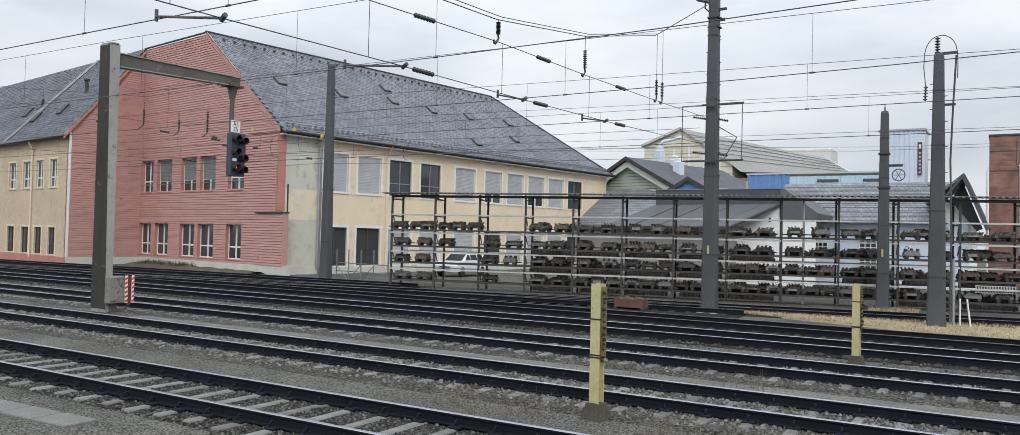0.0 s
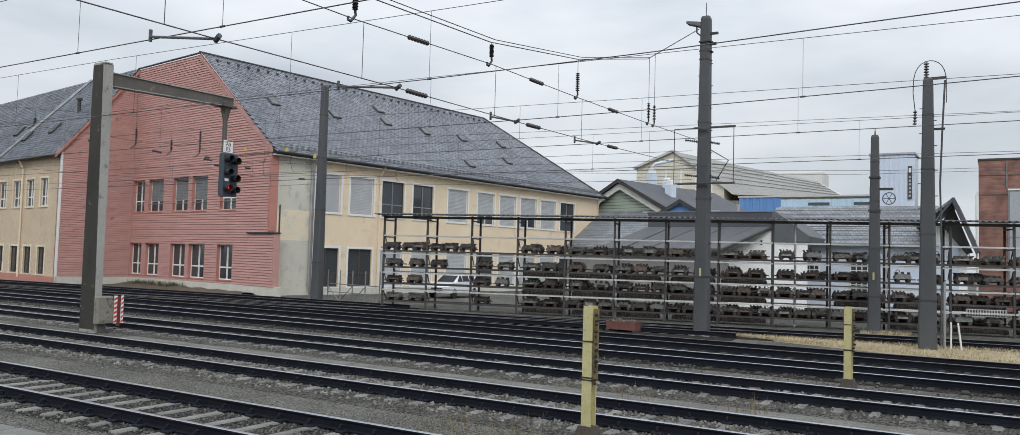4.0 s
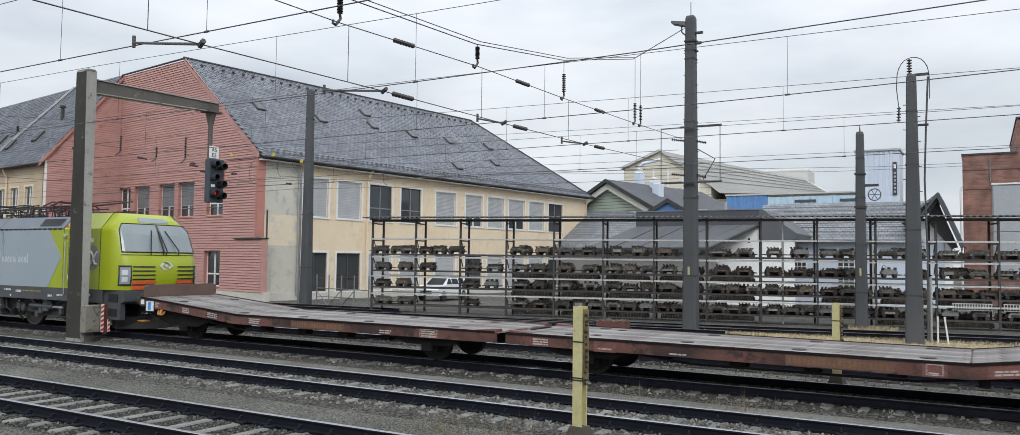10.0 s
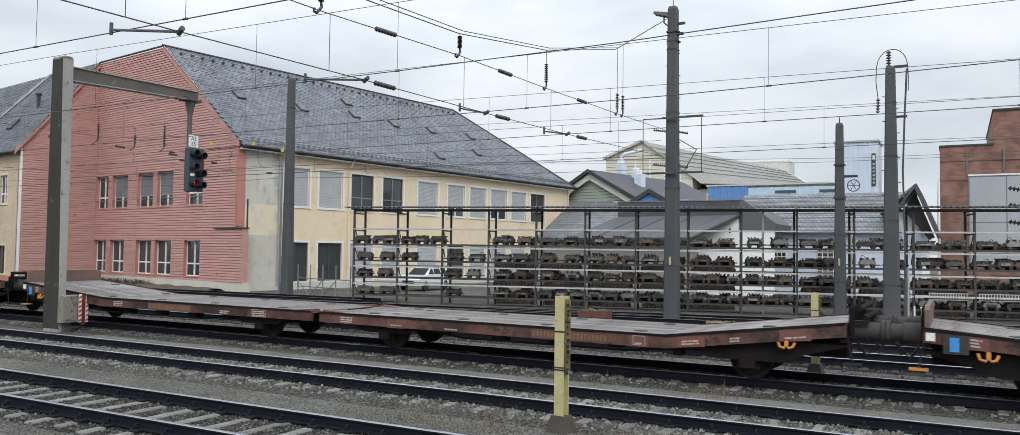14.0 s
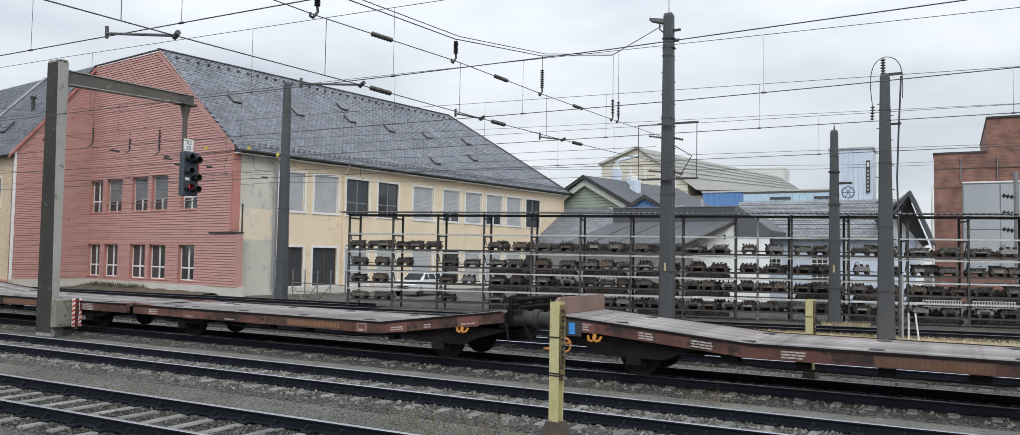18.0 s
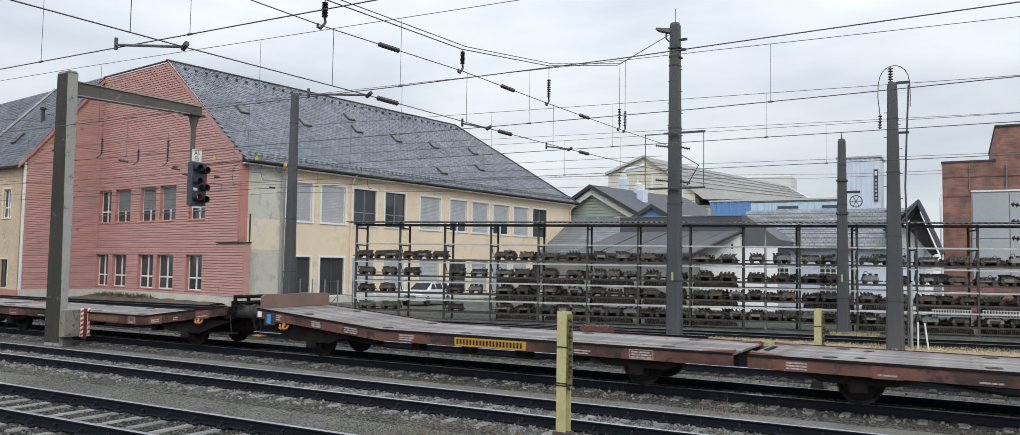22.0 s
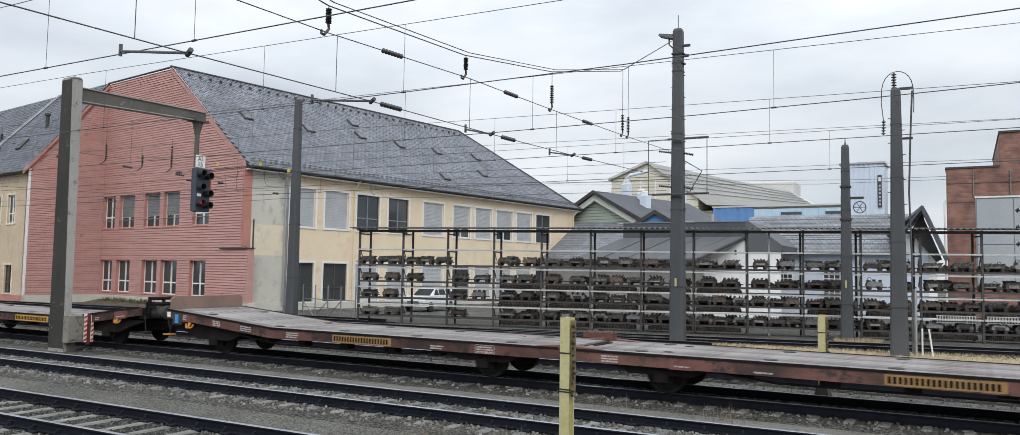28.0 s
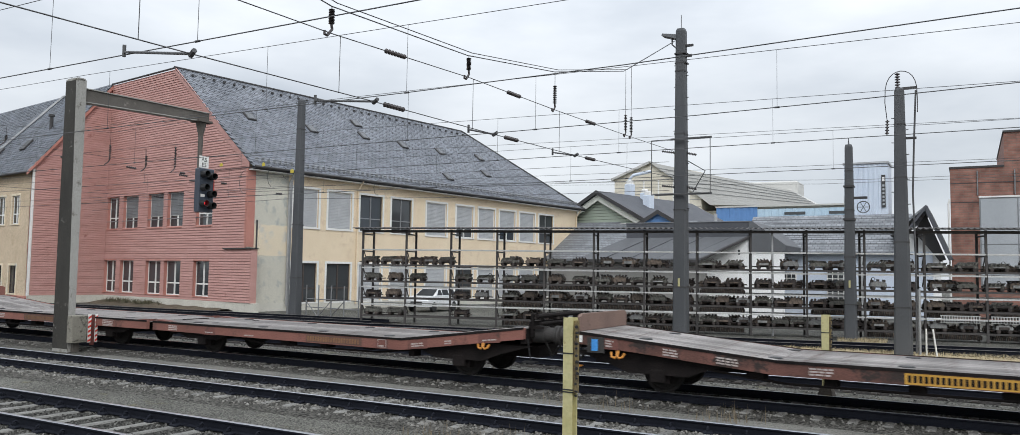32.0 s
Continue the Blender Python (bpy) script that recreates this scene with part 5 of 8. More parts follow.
    def put(k, x, y, z, turn):
        m = RACK @ pose(x, y, z, 0, 0, turn)
        ob = (kinds + [stack])[k]
        if not used[k]:
            ob.matrix_basis = m
            used[k] = True
        else:
            copy_thing(ob, m)
    # how many stand in each of the first bays, from the lowest shelf up
    first_bays = [[2, 2, 2, 3], [0, 0, 1, 3], [1, 2, 2, 0]]
    belts = 0
    for i in range(len(POSTS) - 1):
        for j, z in enumerate(SHELVES):
            n = first_bays[i][j] if i < 3 else (3 if rng.random() < (.5, .4, .2, .1)[j] else 2)
            if i >= 3 and j < 3 and rng.random() < ((0.95, 0.95, 0.8) if i < 9 else (0.75, 0.8, 0.35))[j] and belts < 44:
                put(6, POSTS[i] + 1.15 + rng.uniform(-.12, .12), 0.55, z - 0.31, 0)
                belts += 1
            for q in range(n):
                gap = (2.335 - 0.8) / max(1, n - 1) if n != 2 else 1.1
                x = POSTS[i] + 0.42 + q * gap + rng.uniform(-.10, .10) + (.12 if n == 2 else 0)
                put(rng.choice((0, 1, 2, 3, 4, 5, 1, 3)), x, 0.32 + rng.uniform(-.05, .1), z, rng.choice((0, 0, 180)) + rng.uniform(-6, 6))
            if 3 <= i < 9:
                for q in (.55, 1.7):
                    put(rng.choice((0, 3, 5)), POSTS[i] + q + rng.uniform(-.2, .2), 1.0, z, rng.uniform(-8, 8))
            elif i >= 3 and rng.random() < .6:
                put(rng.choice((0, 3, 5)), POSTS[i] + rng.uniform(.5, 1.9), 1.0, z, rng.uniform(-8, 8))


make_items()


def make_grilles():
    """White barred crates on the lower shelf, and an insulator post behind the rack."""
    for x, w in ((26.9, 1.5), (28.85, 1.62)):
        t = thing("barred_crate", RACK @ pose(x, -.02, .80), "white barred steel crate on the lower shelf", "crate", "white barred crates on the rack")
        for z in (0, .27):
            part("rail", Mesh().box(-w / 2, w / 2, -.02, .02, z, z + .03), BEAMPALE, t)
        bar = None
        for k in range(15):
            p = pose(-w / 2 + .04 + k * (w - .08) / 14, 0, .03)
            bar = part("bar", Mesh().box(-.02, .02, -.012, .012, 0, .24), BEAMPALE, t, at=p) if bar is None else (again(bar, t, p) and bar)
        part("tray", Mesh().bevel_box(-w / 2, w / 2, .03, .8, 0, .1, .02), PARTC, t)
    t = thing("insulator_post", pose(2.87, 48, -0.21), "dark post with ribbed insulators behind the rack", "insulator post")
    part("pole", Mesh().tube((0, 0, 0), (0, 0, 7.35), .11, n=8), ZINC, t)
    for k in range(3):
        ins = Mesh()
        insulator(ins, (-.12, -.1, 4.35 + k * .85), (-.62, -.1, 4.45 + k * .85), .13, 3)
        part("insulator", ins, BLACK, t)


CARGLASS = mat("tinted_car_glass", (0.02, 0.022, 0.025), (0.035, 0.037, 0.04), 2.0, 0.3, bump=0.0, spec=0.15)


def make_car():
    t = thing("white_car", pose(-30.7, 44.0, -0.21, 0, 0, -84), "white estate car parked behind the rack", "car")
    paint = mat("white_car_paint", (0.72, 0.73, 0.74), (0.78, 0.79, 0.80), 1.0, 0.25, bump=0.0, spec=0.6)
    side = [(-2.15, 0.35), (2.1, 0.35), (2.18, 0.75), (2.0, 0.95), (1.15, 1.02), (-1.9, 1.05), (-2.15, 0.9)]
    m = Mesh()
    m.loft([[(x * .98, -0.86, z) for x, z in side], [(x, -0.80, z) for x, z in side], [(x, 0.80, z) for x, z in side], [(x * .98, 0.86, z) for x, z in side]])
    body = part("body", m, paint, t, smooth=True)
    cab = [(-1.95, 1.02), (1.1, 1.02), (0.35, 1.46), (-0.2, 1.52), (-1.5, 1.50), (-1.85, 1.3)]
    m = Mesh()
    m.loft([[(x, -0.74 + (z - 1.02) * 0.3, z) for x, z in cab], [(x, 0.74 - (z - 1.02) * 0.3, z) for x, z in cab]])
    part("cabin", m, paint, t, smooth=True)
    for a, b in ((-1.7, -0.95), (-0.88, 0.0), (0.06, 0.75)):
        m = Mesh()
        top = 1.42
        m.add([(a, -0.745, 1.06), (b, -0.745, 1.06), (min(b, 0.4), -0.64, top), (a + .12, -0.64, top), (a, -0.70, 1.06), (b, -0.70, 1.06), (min(b, .4), -0.6, top), (a + .12, -0.6, top)],
              [(0, 1, 2, 3), (4, 7, 6, 5), (0, 3, 7, 4), (1, 5, 6, 2), (3, 2, 6, 7), (0, 4, 5, 1)])
        part("side_window", m, CARGLASS, t)
        o = Mesh()
        o.add([(p, -q, z) for p, q, z in m.v], m.f)
        part("side_window", o, CARGLASS, t)
    m = Mesh().add([(1.12, -0.62, 1.05), (1.12, 0.62, 1.05), (0.42, 0.56, 1.45), (0.42, -0.56, 1.45)], [(0, 1, 2, 3)])
    part("windscreen", m, CARGLASS, t)
    for x in (-1.35, 1.35):
        for y in (-0.86, 0.70):
            w = part("wheel", Mesh().lathe([(0.12, 0), (0.31, 0.0), (0.33, 0.04), (0.33, 0.14), (0.31, 0.17), (0.12, 0.17)], "y", (x, y, 0.33)), BLACK, t)
            part("rim", Mesh().lathe([(0.02, -0.01), (0.2, -0.012), (0.2, 0.02), (0.02, 0.02)], "y", (x, y, 0.33)), GALV, w)
    for y in (-0.68, 0.5):
        part("headlight", Mesh().bevel_box(2.02, 2.14, y, y + 0.2, 0.68, 0.84, 0.02), WHITE, t)
    part("grille", Mesh().box(2.14, 2.2, -0.4, 0.4, 0.5, 0.68), BLACK, t)


make_car()


# ---------------------------------------------------------------- masts, signal, posts and wires
INSUL = mat("brown_insulator", (0.035, 0.03, 0.03), (0.06, 0.05, 0.05), 8.0, 0.35, bump=0.0)
TAGYELLOW = mat("yellow_tag_paint", (0.50, 0.40, 0.05), (0.58, 0.47, 0.08), 2.0, 0.6, bump=0.0)
CABLE = mat("dark_cable", (0.05, 0.05, 0.052), (0.09, 0.09, 0.092), 2.0, 0.6, bump=0.0)
LAMPGREY = mat("lamp_housing", (0.10, 0.105, 0.11), (0.15, 0.155, 0.16), 3.0, 0.5)


def mast(x, y, h, w0, w1, label, deep=None):
    t = thing("catenary_mast", pose(x, y, -0.21), label, "mast", "steel masts of the overhead line")
    H = h + 0.21
    d = deep or 1.0
    m = Mesh()

    def ring(w, z, c=0.12):
        a, b = w / 2, w / 2 * d
        k = c * w
        return [(-a + k, -b, z), (a - k, -b, z), (a, -b + k, z), (a, b - k, z), (a - k, b, z), (-a + k, b, z), (-a, b - k, z), (-a, -b + k, z)]
    m.loft([ring(w0, 0), ring(w0 + (w1 - w0) * .5, H * .5), ring(w1, H - 0.1), ring(w1 * .8, H)])
    part("shaft", m, MASTPAINT, t)
    part("footing", Mesh().bevel_box(-w0 * .75, w0 * .75, -w0 * .75, w0 * .75, -0.1, 0.04, 0.03), CONCRETE, t)
    band = None
    for z in (H * .18, H * .42, H * .66, H * .86):
        w = w0 + (w1 - w0) * z / H + 0.012
        part("band", Mesh().box(-w / 2, w / 2, -w / 2 * d, w / 2 * d, z, z + 0.05), DARKMETAL, t)
    peg = None
    for k in range(int((H - 3.2) / .42) if h > 8.5 else 0):
        z = 3.0 + k * .42
        w = (w0 + (w1 - w0) * z / H) / 2 - .02
        p = pose(w if k % 2 else -w, 0, z, 0, 0, 0 if k % 2 else 180)
        peg = part("climbing_peg", Mesh().tube((0, 0, 0), (.11, 0, .01), .014, n=5), DARKMETAL, t, at=p) if peg is None else (again(peg, t, p) and peg)
    return t


def insulator(m, p, q, r=0.09, n=8):
    """Ribbed insulator between two points."""
    p, q = Vector(p), Vector(q)
    d = (q - p).normalized()
    u = d.orthogonal().normalized()
    v = d.cross(u)
    rings = []

    def ring(f, rad):
        c = p.lerp(q, f)
        rings.append([tuple(c + rad * (math.cos(k * math.pi / 4) * u + math.sin(k * math.pi / 4) * v)) for k in range(8)])
    ring(0, r * .35)
    for i in range(n):
        ring((i + .15) / n, r * .35)
        ring((i + .35) / n, r)
        ring((i + .60) / n, r * .9)
        ring((i + .80) / n, r * .35)
    ring(1, r * .35)
    m.loft(rings)
    return m


def make_masts():
    a = mast(-9.37, 29.5, 11.75, 0.53, 0.35, "tall dark grey steel mast with a floodlight and a wire frame")
    f = part("floodlight", Mesh().loft([[(-.30, -.2, -.05), (.30, -.2, -.07), (.30, .2, -.07), (-.30, .2, -.05)], [(-.30, -.2, .03), (.24, -.2, .09), (.24, .2, .09), (-.30, .2, .03)]]), LAMPGREY, a, "flat grey floodlight", at=pose(-.42, 0, 11.72, 0, 16, 0))
    part("side_bracket", Mesh().box(.12, .46, -.05, .05, 11.25, 11.33), DARKMETAL, a)
    part("side_bracket", Mesh().box(.12, .40, -.04, .04, 10.85, 10.95), DARKMETAL, a)
    part("bracket", Mesh().path([(-0.15, 0, 11.2), (-0.36, 0, 11.4), (-0.36, 0, 11.68)], 0.03, 6), LAMPGREY, a)
    part("tip_rod", Mesh().tube((0, 0, 11.9), (0, 0, 12.5), 0.015, n=5), CABLE, a)
    for z, y in ((10.6, .25), (10.95, .3)):
        part("clamp", Mesh().box(-0.2, 0.24, -y * .75, y * .75, z, z + .05), DARKMETAL, a)
    fr = Mesh()
    z0, z1 = 5.62, 7.68
    fr.path([(-1.04, -0.35, z0), (1.2, -0.35, z0), (1.2, -0.35, z1), (-1.04, -0.35, z1), (-1.04, -0.35, z0), (1.2, -0.35, z0)], 0.022, 5)
    fr.box(-.3, 1.25, -.36, -.30, z1 - .03, z1 + .04)
    fr.box(-.9, 1.25, -.36, -.30, z0 - .04, z0 + .03)
    fr.path([(0.25, -.1, 6.9), (1.0, -.3, 6.45), (0.55, -.3, 5.7)], 0.02, 5)
    part("wire_frame", fr, CABLE, a, "thin steel guard frame round the mast")
    for z in (5.9, 7.2):
        part("insulator", insulator(Mesh(), (-.2, -.2, z), (-.62, -.4, z + .05), 0.055, 6), INSUL, a)
        part("insulator", insulator(Mesh(), (.2, .1, z), (.5, .3, z - .05), 0.055, 6), INSUL, a)
    part("label_plate", Mesh().box(-0.035, 0.035, -0.28, -0.24, 2.2, 2.5), YELLOW, a, "narrow yellow plate")
    d = mast(-1.96, 30.1, 8.85, 0.56, 0.30, "dark grey steel mast with cables looping over its top")
    insm = insulator(Mesh(), (-.05, 0, 9.05), (-.05, 0, 9.6), 0.09, 6)
    insulator(insm, (-.40, 0, 7.5), (-.38, 0, 8.0), 0.07, 5)
    part("insulator", insm, INSUL, d)
    lo = Mesh()
    pts = [(-0.39, 0, 8.0)]
    for k in range(13):
        s = math.pi * (1 - k / 12)
        pts.append((0.05 + 0.50 * math.cos(s), 0, 8.6 + 1.05 * math.sin(s) ** 0.6))
    pts += [(0.54, 0, 8.2), (0.42, 0, 7.2), (0.36, 0, 5.5), (0.42, -.1, 3.0), (0.40, -.2, 0.2)]
    lo.path(pts[:-4], 0.014, 6)
    lo.path([(0.50, 0, 8.95)] + pts[-4:], 0.03, 6)
    part("cable_loop", lo, CABLE, d, "black cable looped over the mast top")
    part("arm", Mesh().box(0.1, 0.52, -0.05, 0.05, 9.0, 9.08), DARKMETAL, d)
    part("arm", Mesh().box(0.1, 0.5, -.04, .04, 7.3, 7.37), DARKMETAL, d)
    c = mast(-4.34, 36.5, 8.0, 0.49, 0.29, "dark grey steel mast with a pointed cap before the rack")
    part("cap_rod", Mesh().tube((0, 0, 8.1), (0, 0, 8.5), 0.05, 0.01, n=6), MASTPAINT, c)
    w = Mesh()
    w.hoop((0.55, -0.1, 5.55), 0.24, 0.02)
    for k in range(3):
        s = k * math.pi / 3
        w.tube((0.55 - .24 * math.cos(s), -.1, 5.55 - .24 * math.sin(s)), (0.55 + .24 * math.cos(s), -.1, 5.55 + .24 * math.sin(s)), 0.014, n=5)
    part("tension_wheel", w, MASTPAINT, c, "spoked tension wheel")
    part("bracket", Mesh().box(0.1, 0.7, -0.05, 0.05, 5.9, 6.0).box(-.22, .22, -.22, .22, 5.0, 5.1).box(-.21, .21, -.21, .21, 6.4, 6.47), DARKMETAL, c)
    part("label_plate", Mesh().box(-0.035, 0.035, -0.28, -0.24, 2.2, 2.5), YELLOW, c, "narrow yellow plate")
    b = mast(-31.43, 32.24, 11.6, 0.54, 0.33, "dark grey steel mast before the cream wall")
    part("conduit", Mesh().tube((-.55, 0, 0), (-.55, 0, 7.4), 0.06, n=6), ZINC, b)


make_masts()
make_grilles()


SIGNALBLUE = mat("blue_black_enamel", (0.036, 0.045, 0.062), (0.052, 0.063, 0.084), 3.0, 0.4, bump=0.0, speck=0.05)


def make_signal():
    t = thing("signal_gantry", pose(-24.15, 15.0, -0.21), "weathered steel signal gantry with one arm and a hanging signal", "signal gantry")
    m = Mesh()

    def ring(w, d, z):
        return [(-w / 2, -d / 2, z), (w / 2, -d / 2, z), (w / 2, d / 2, z), (-w / 2, d / 2, z)]
    m.loft([ring(.78, .20, 0), ring(.52, .34, 8.4)])
    part("column", m, SIGNALMAST, t, "tapered box column with flaking paint")
    part("cap_plate", Mesh().box(-.28, .28, -.12, .12, 8.4, 8.44), SIGNALMAST, t)
    # Much darker sheet over the -y side only; the +x side stays pale.
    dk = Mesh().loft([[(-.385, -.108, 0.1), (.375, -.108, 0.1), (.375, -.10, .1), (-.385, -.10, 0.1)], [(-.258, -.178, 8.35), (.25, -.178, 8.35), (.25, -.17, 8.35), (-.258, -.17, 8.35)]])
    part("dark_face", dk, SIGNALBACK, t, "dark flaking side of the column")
    part("gantry_arm", Mesh().loft([[(-.13, .15, 7.75), (.13, .15, 7.75), (.13, .15, 8.15), (-.13, .15, 8.15)], [(-.11, 5.0, 7.93), (.11, 5.0, 7.93), (.11, 5.0, 8.22), (-.11, 5.0, 8.22)]]), SIGNALARM, t, "box-section arm reaching over the track")
    arm_lip = part("arm_flange", Mesh().loft([[(-.17, .15, 7.72), (.17, .15, 7.72), (.17, .15, 7.75), (-.17, .15, 7.75)], [(-.15, 5.0, 7.90), (.15, 5.0, 7.90), (.15, 5.0, 7.93), (-.15, 5.0, 7.93)]]), SIGNALMAST, t)
    part("arm_flange", Mesh().loft([[(-.17, .15, 8.15), (.17, .15, 8.15), (.17, .15, 8.18), (-.17, .15, 8.18)], [(-.15, 5.0, 8.22), (.15, 5.0, 8.22), (.15, 5.0, 8.25), (-.15, 5.0, 8.25)]]), SIGNALMAST, t)
    part("hanger", Mesh().tube((0, 4.75, 8.0), (0, 4.75, 4.6), 0.085, n=10), SIGNALARM, t)
    part("flange", Mesh().box(-.25, .25, 4.45, 5.05, 7.86, 7.93).tube((0, 4.75, 7.4), (0, 4.75, 7.9), .09, .2), SIGNALARM, t)
    head = part("signal_head", Mesh().bevel_box(-.06, .20, 4.60, 5.26, 4.62, 6.2, 0.03), SIGNALBLUE, t, "blue-black signal head with hooded lamps")
    lens_off = glass("dark_lens", (0.02, 0.07, 0.06), 0.1)
    redlens = glow("lit_red_lens", (1.0, 0.04, 0.05), 1.0)
    for i, (y, z) in enumerate(((4.76, 5.98), (5.08, 5.92), (4.76, 5.50), (5.08, 5.28), (4.76, 4.92), (5.08, 4.86))):
        hd = part("hood", Mesh().lathe([(0.125, .2), (0.125, .46), (0.112, .46), (0.112, .2)], "x", (0, y, z), 14), BLACK, head)
        part("lens", Mesh().lathe([(0.0, .235), (0.11, .235), (0.11, .2), (0, .2)], "x", (.0, y, z), 14), redlens if i == 4 else lens_off, hd, "lit red lamp" if i == 4 else "")
    part("red_strip", Mesh().box(-.03, .17, 5.262, 5.30, 5.35, 5.85), glowless_red(), head, "red and white strip at the side")
    part("white_strip", Mesh().box(-.03, .17, 5.262, 5.30, 5.85, 6.0), WHITE, head)
    part("small_plate", Mesh().box(.201, .206, 4.68, 4.86, 5.16, 5.26), WHITE, head)
    pl = part("plate", Mesh().box(.08, .11, 4.66, 5.06, 6.22, 6.65), WHITE, t, "small white sign plate")
    for word, z in (("A5", 6.45), ("E5", 6.26)):
        cu = bpy.data.curves.new("plate_lettering", "FONT")
        cu.body, cu.size, cu.extrude, cu.align_x = word, 0.21, 0.002, "CENTER"
        cu.materials.append(BLACK)
        ob = new("lettering", cu)
        ob.parent = pl
        ob.matrix_basis = Matrix.Translation((.113, 4.86, z)) @ Matrix.Rotation(radians(90), 4, "Z") @ Matrix.Rotation(radians(90), 4, "X")
    box = part("cabinet", Mesh().bevel_box(.392, .64, -.16, .36, 0.30, 1.12, 0.03), CABINET, t, "grey steel cabinet at the foot")
    part("cabinet_door", Mesh().bevel_box(.641, .656, -.12, .32, 0.36, 1.06, 0.006), CABINET, box)
    part("cabinet_leg", Mesh().box(.4, .5, .0, .2, 0, .30), SIGNALARM, box)
    rd = mat("dark_red_panel", (0.10, 0.03, 0.025), (0.14, 0.045, 0.035), 3.0, 0.6)
    part("red_panel", Mesh().box(.56, .60, .48, .60, 0.20, 1.12), rd, t, "dark red side panel")
    for y, w in ((.375, .10), (.61, .08)):
        p = part("striped_plate", Mesh().box(.60, .625, y, y + w, 0.28, 1.14), WHITE, t, "red and white striped warning plate")
        for k in range(6):
            z = 0.29 + k * .14
            st = Mesh()
            st.prism([(y, z), (y + w, z + .05), (y + w, z + .115), (y, z + .065)], "x", .626, .630)
            part("stripe", st, glowless_red(), p)


REDPAINT = []


def glowless_red():
    if not REDPAINT:
        REDPAINT.append(mat("red_paint", (0.50, 0.045, 0.03), (0.60, 0.07, 0.05), 3.0, 0.5))
    return REDPAINT[0]


make_signal()


RUSTYELLOW = mat("rusty_yellow_plate", (0.07, 0.05, 0.03), (0.22, 0.17, 0.07), 9.0, 0.8, bump=0.4, contrast=0.15)


def yellow_post(x, y, h, label):
    t = thing("yellow_post", pose(x, y, -0.215, 0, 0, -6), label, "post", "yellow steel posts between the tracks")
    m = Mesh()
    w = 0.078
    m.prism([(-w, -w), (w, -w), (w, -w + .02), (.012, -w + .02), (.012, w - .02), (w, w - .02), (w, w), (-w, w), (-w, w - .02), (-.012, w - .02), (-.012, -w + .02), (-w, -w + .02)], "z", 0.2, h)
    part("column", m, YELLOW, t)
    for z in (h * .28 + .9, h * .2 + .5, h * .47):
        part("strap", Mesh().box(-w - .008, w + .008, -w - .008, w + .008, z, z + .018), BLACK, t)
    rng = random.Random(int(x * 10))
    plate = part("side_plate", Mesh().box(w, w + .03, -w + .03, w - .01, h * .45, h - .04), RUSTYELLOW, t, "rusty side plate")
    for k in range(13):
        z = h - .12 - k * .085 + rng.uniform(-.02, .02)
        part("bolt", Mesh().tube((w + .03, -w + .03 + rng.uniform(-.02, .05), z), (w + rng.uniform(.045, .075), -w + .03, z), rng.uniform(.014, .026), n=6), BLACK, plate)
    part("footing", Mesh().loft([[(-.18, -.18, -.05), (.18, -.18, -.05), (.18, .18, -.05), (-.18, .18, -.05)], [(-.11, -.11, .24), (.11, -.11, .24), (.11, .11, .24), (-.11, .11, .24)]]), DARKFOOT, t, "dark flared footing")


yellow_post(-5.12, 10.88, 1.98, "faded yellow steel post with rusty bolts between near tracks")
yellow_post(-2.78, 19.08, 1.80, "faded yellow steel post beyond the train's track")


def stakes():
    for x, y, h, r, lean, lab in ((-1.5, 30.6, 2.25, 0.05, 0, "pale grey marker pole beside the mast"), (-1.30, 30.5, 0.95, 0.028, 0, "short white stake in the dry grass"), (-0.98, 30.4, 0.95, 0.028, -7, "leaning short white stake in the dry grass")):
        t = thing("marker_stake", pose(x, y, -0.2, 0, lean, 0), lab, "stake", "white stakes in the grass")
        part("pole", Mesh().tube((0, 0, 0), (0, 0, h), r, n=8), WHITE if r < .04 else GALV, t)
    t = thing("lamp_pole", pose(-7.6, 37.0, -0.2), "thin galvanised pole before the rack", "pole")
    part("pole", Mesh().tube((0, 0, 0), (0, 0, 4.6), 0.05, n=8), GALV, t)
    t = thing("parts_crate", pose(-12.1, 28.6, -0.2, 0, 0, 0) @ Matrix.Diagonal((.78, .8, .72, 1)), "low rusty red crate of scrap beside the siding", "crate")
    part("box", holed(Mesh(), "y", -0.3, 0.05, -0.75, 0.75, 0.12, 0.55, []).box(-.75, .75, .3, .35, .12, .55).box(-.75, -.7, -.25, .3, .12, .55).box(.7, .75, -.25, .3, .12, .55).box(-.7, .7, -.25, .3, .12, .16), mat("rusty_red_crate", (0.10, 0.042, 0.034), (0.17, 0.075, 0.06), 3.0, 0.8, stain=(0.08, 0.05, 0.04)), t)
    part("skid", Mesh().box(-.8, -.6, -.3, .35, 0, .12).box(.6, .8, -.3, .35, 0, .12), DARKMETAL, t)
    s = Mesh()
    rng = random.Random(3)
    for k in range(22):
        p = (rng.uniform(-.6, .6), rng.uniform(-.2, .25), .5)
        s.tube(p, (p[0] + rng.uniform(-.2, .2), p[1] + rng.uniform(-.1, .1), .5 + rng.uniform(.05, .2)), .04, n=5)
    part("scrap", s, PARTA, t)


stakes()


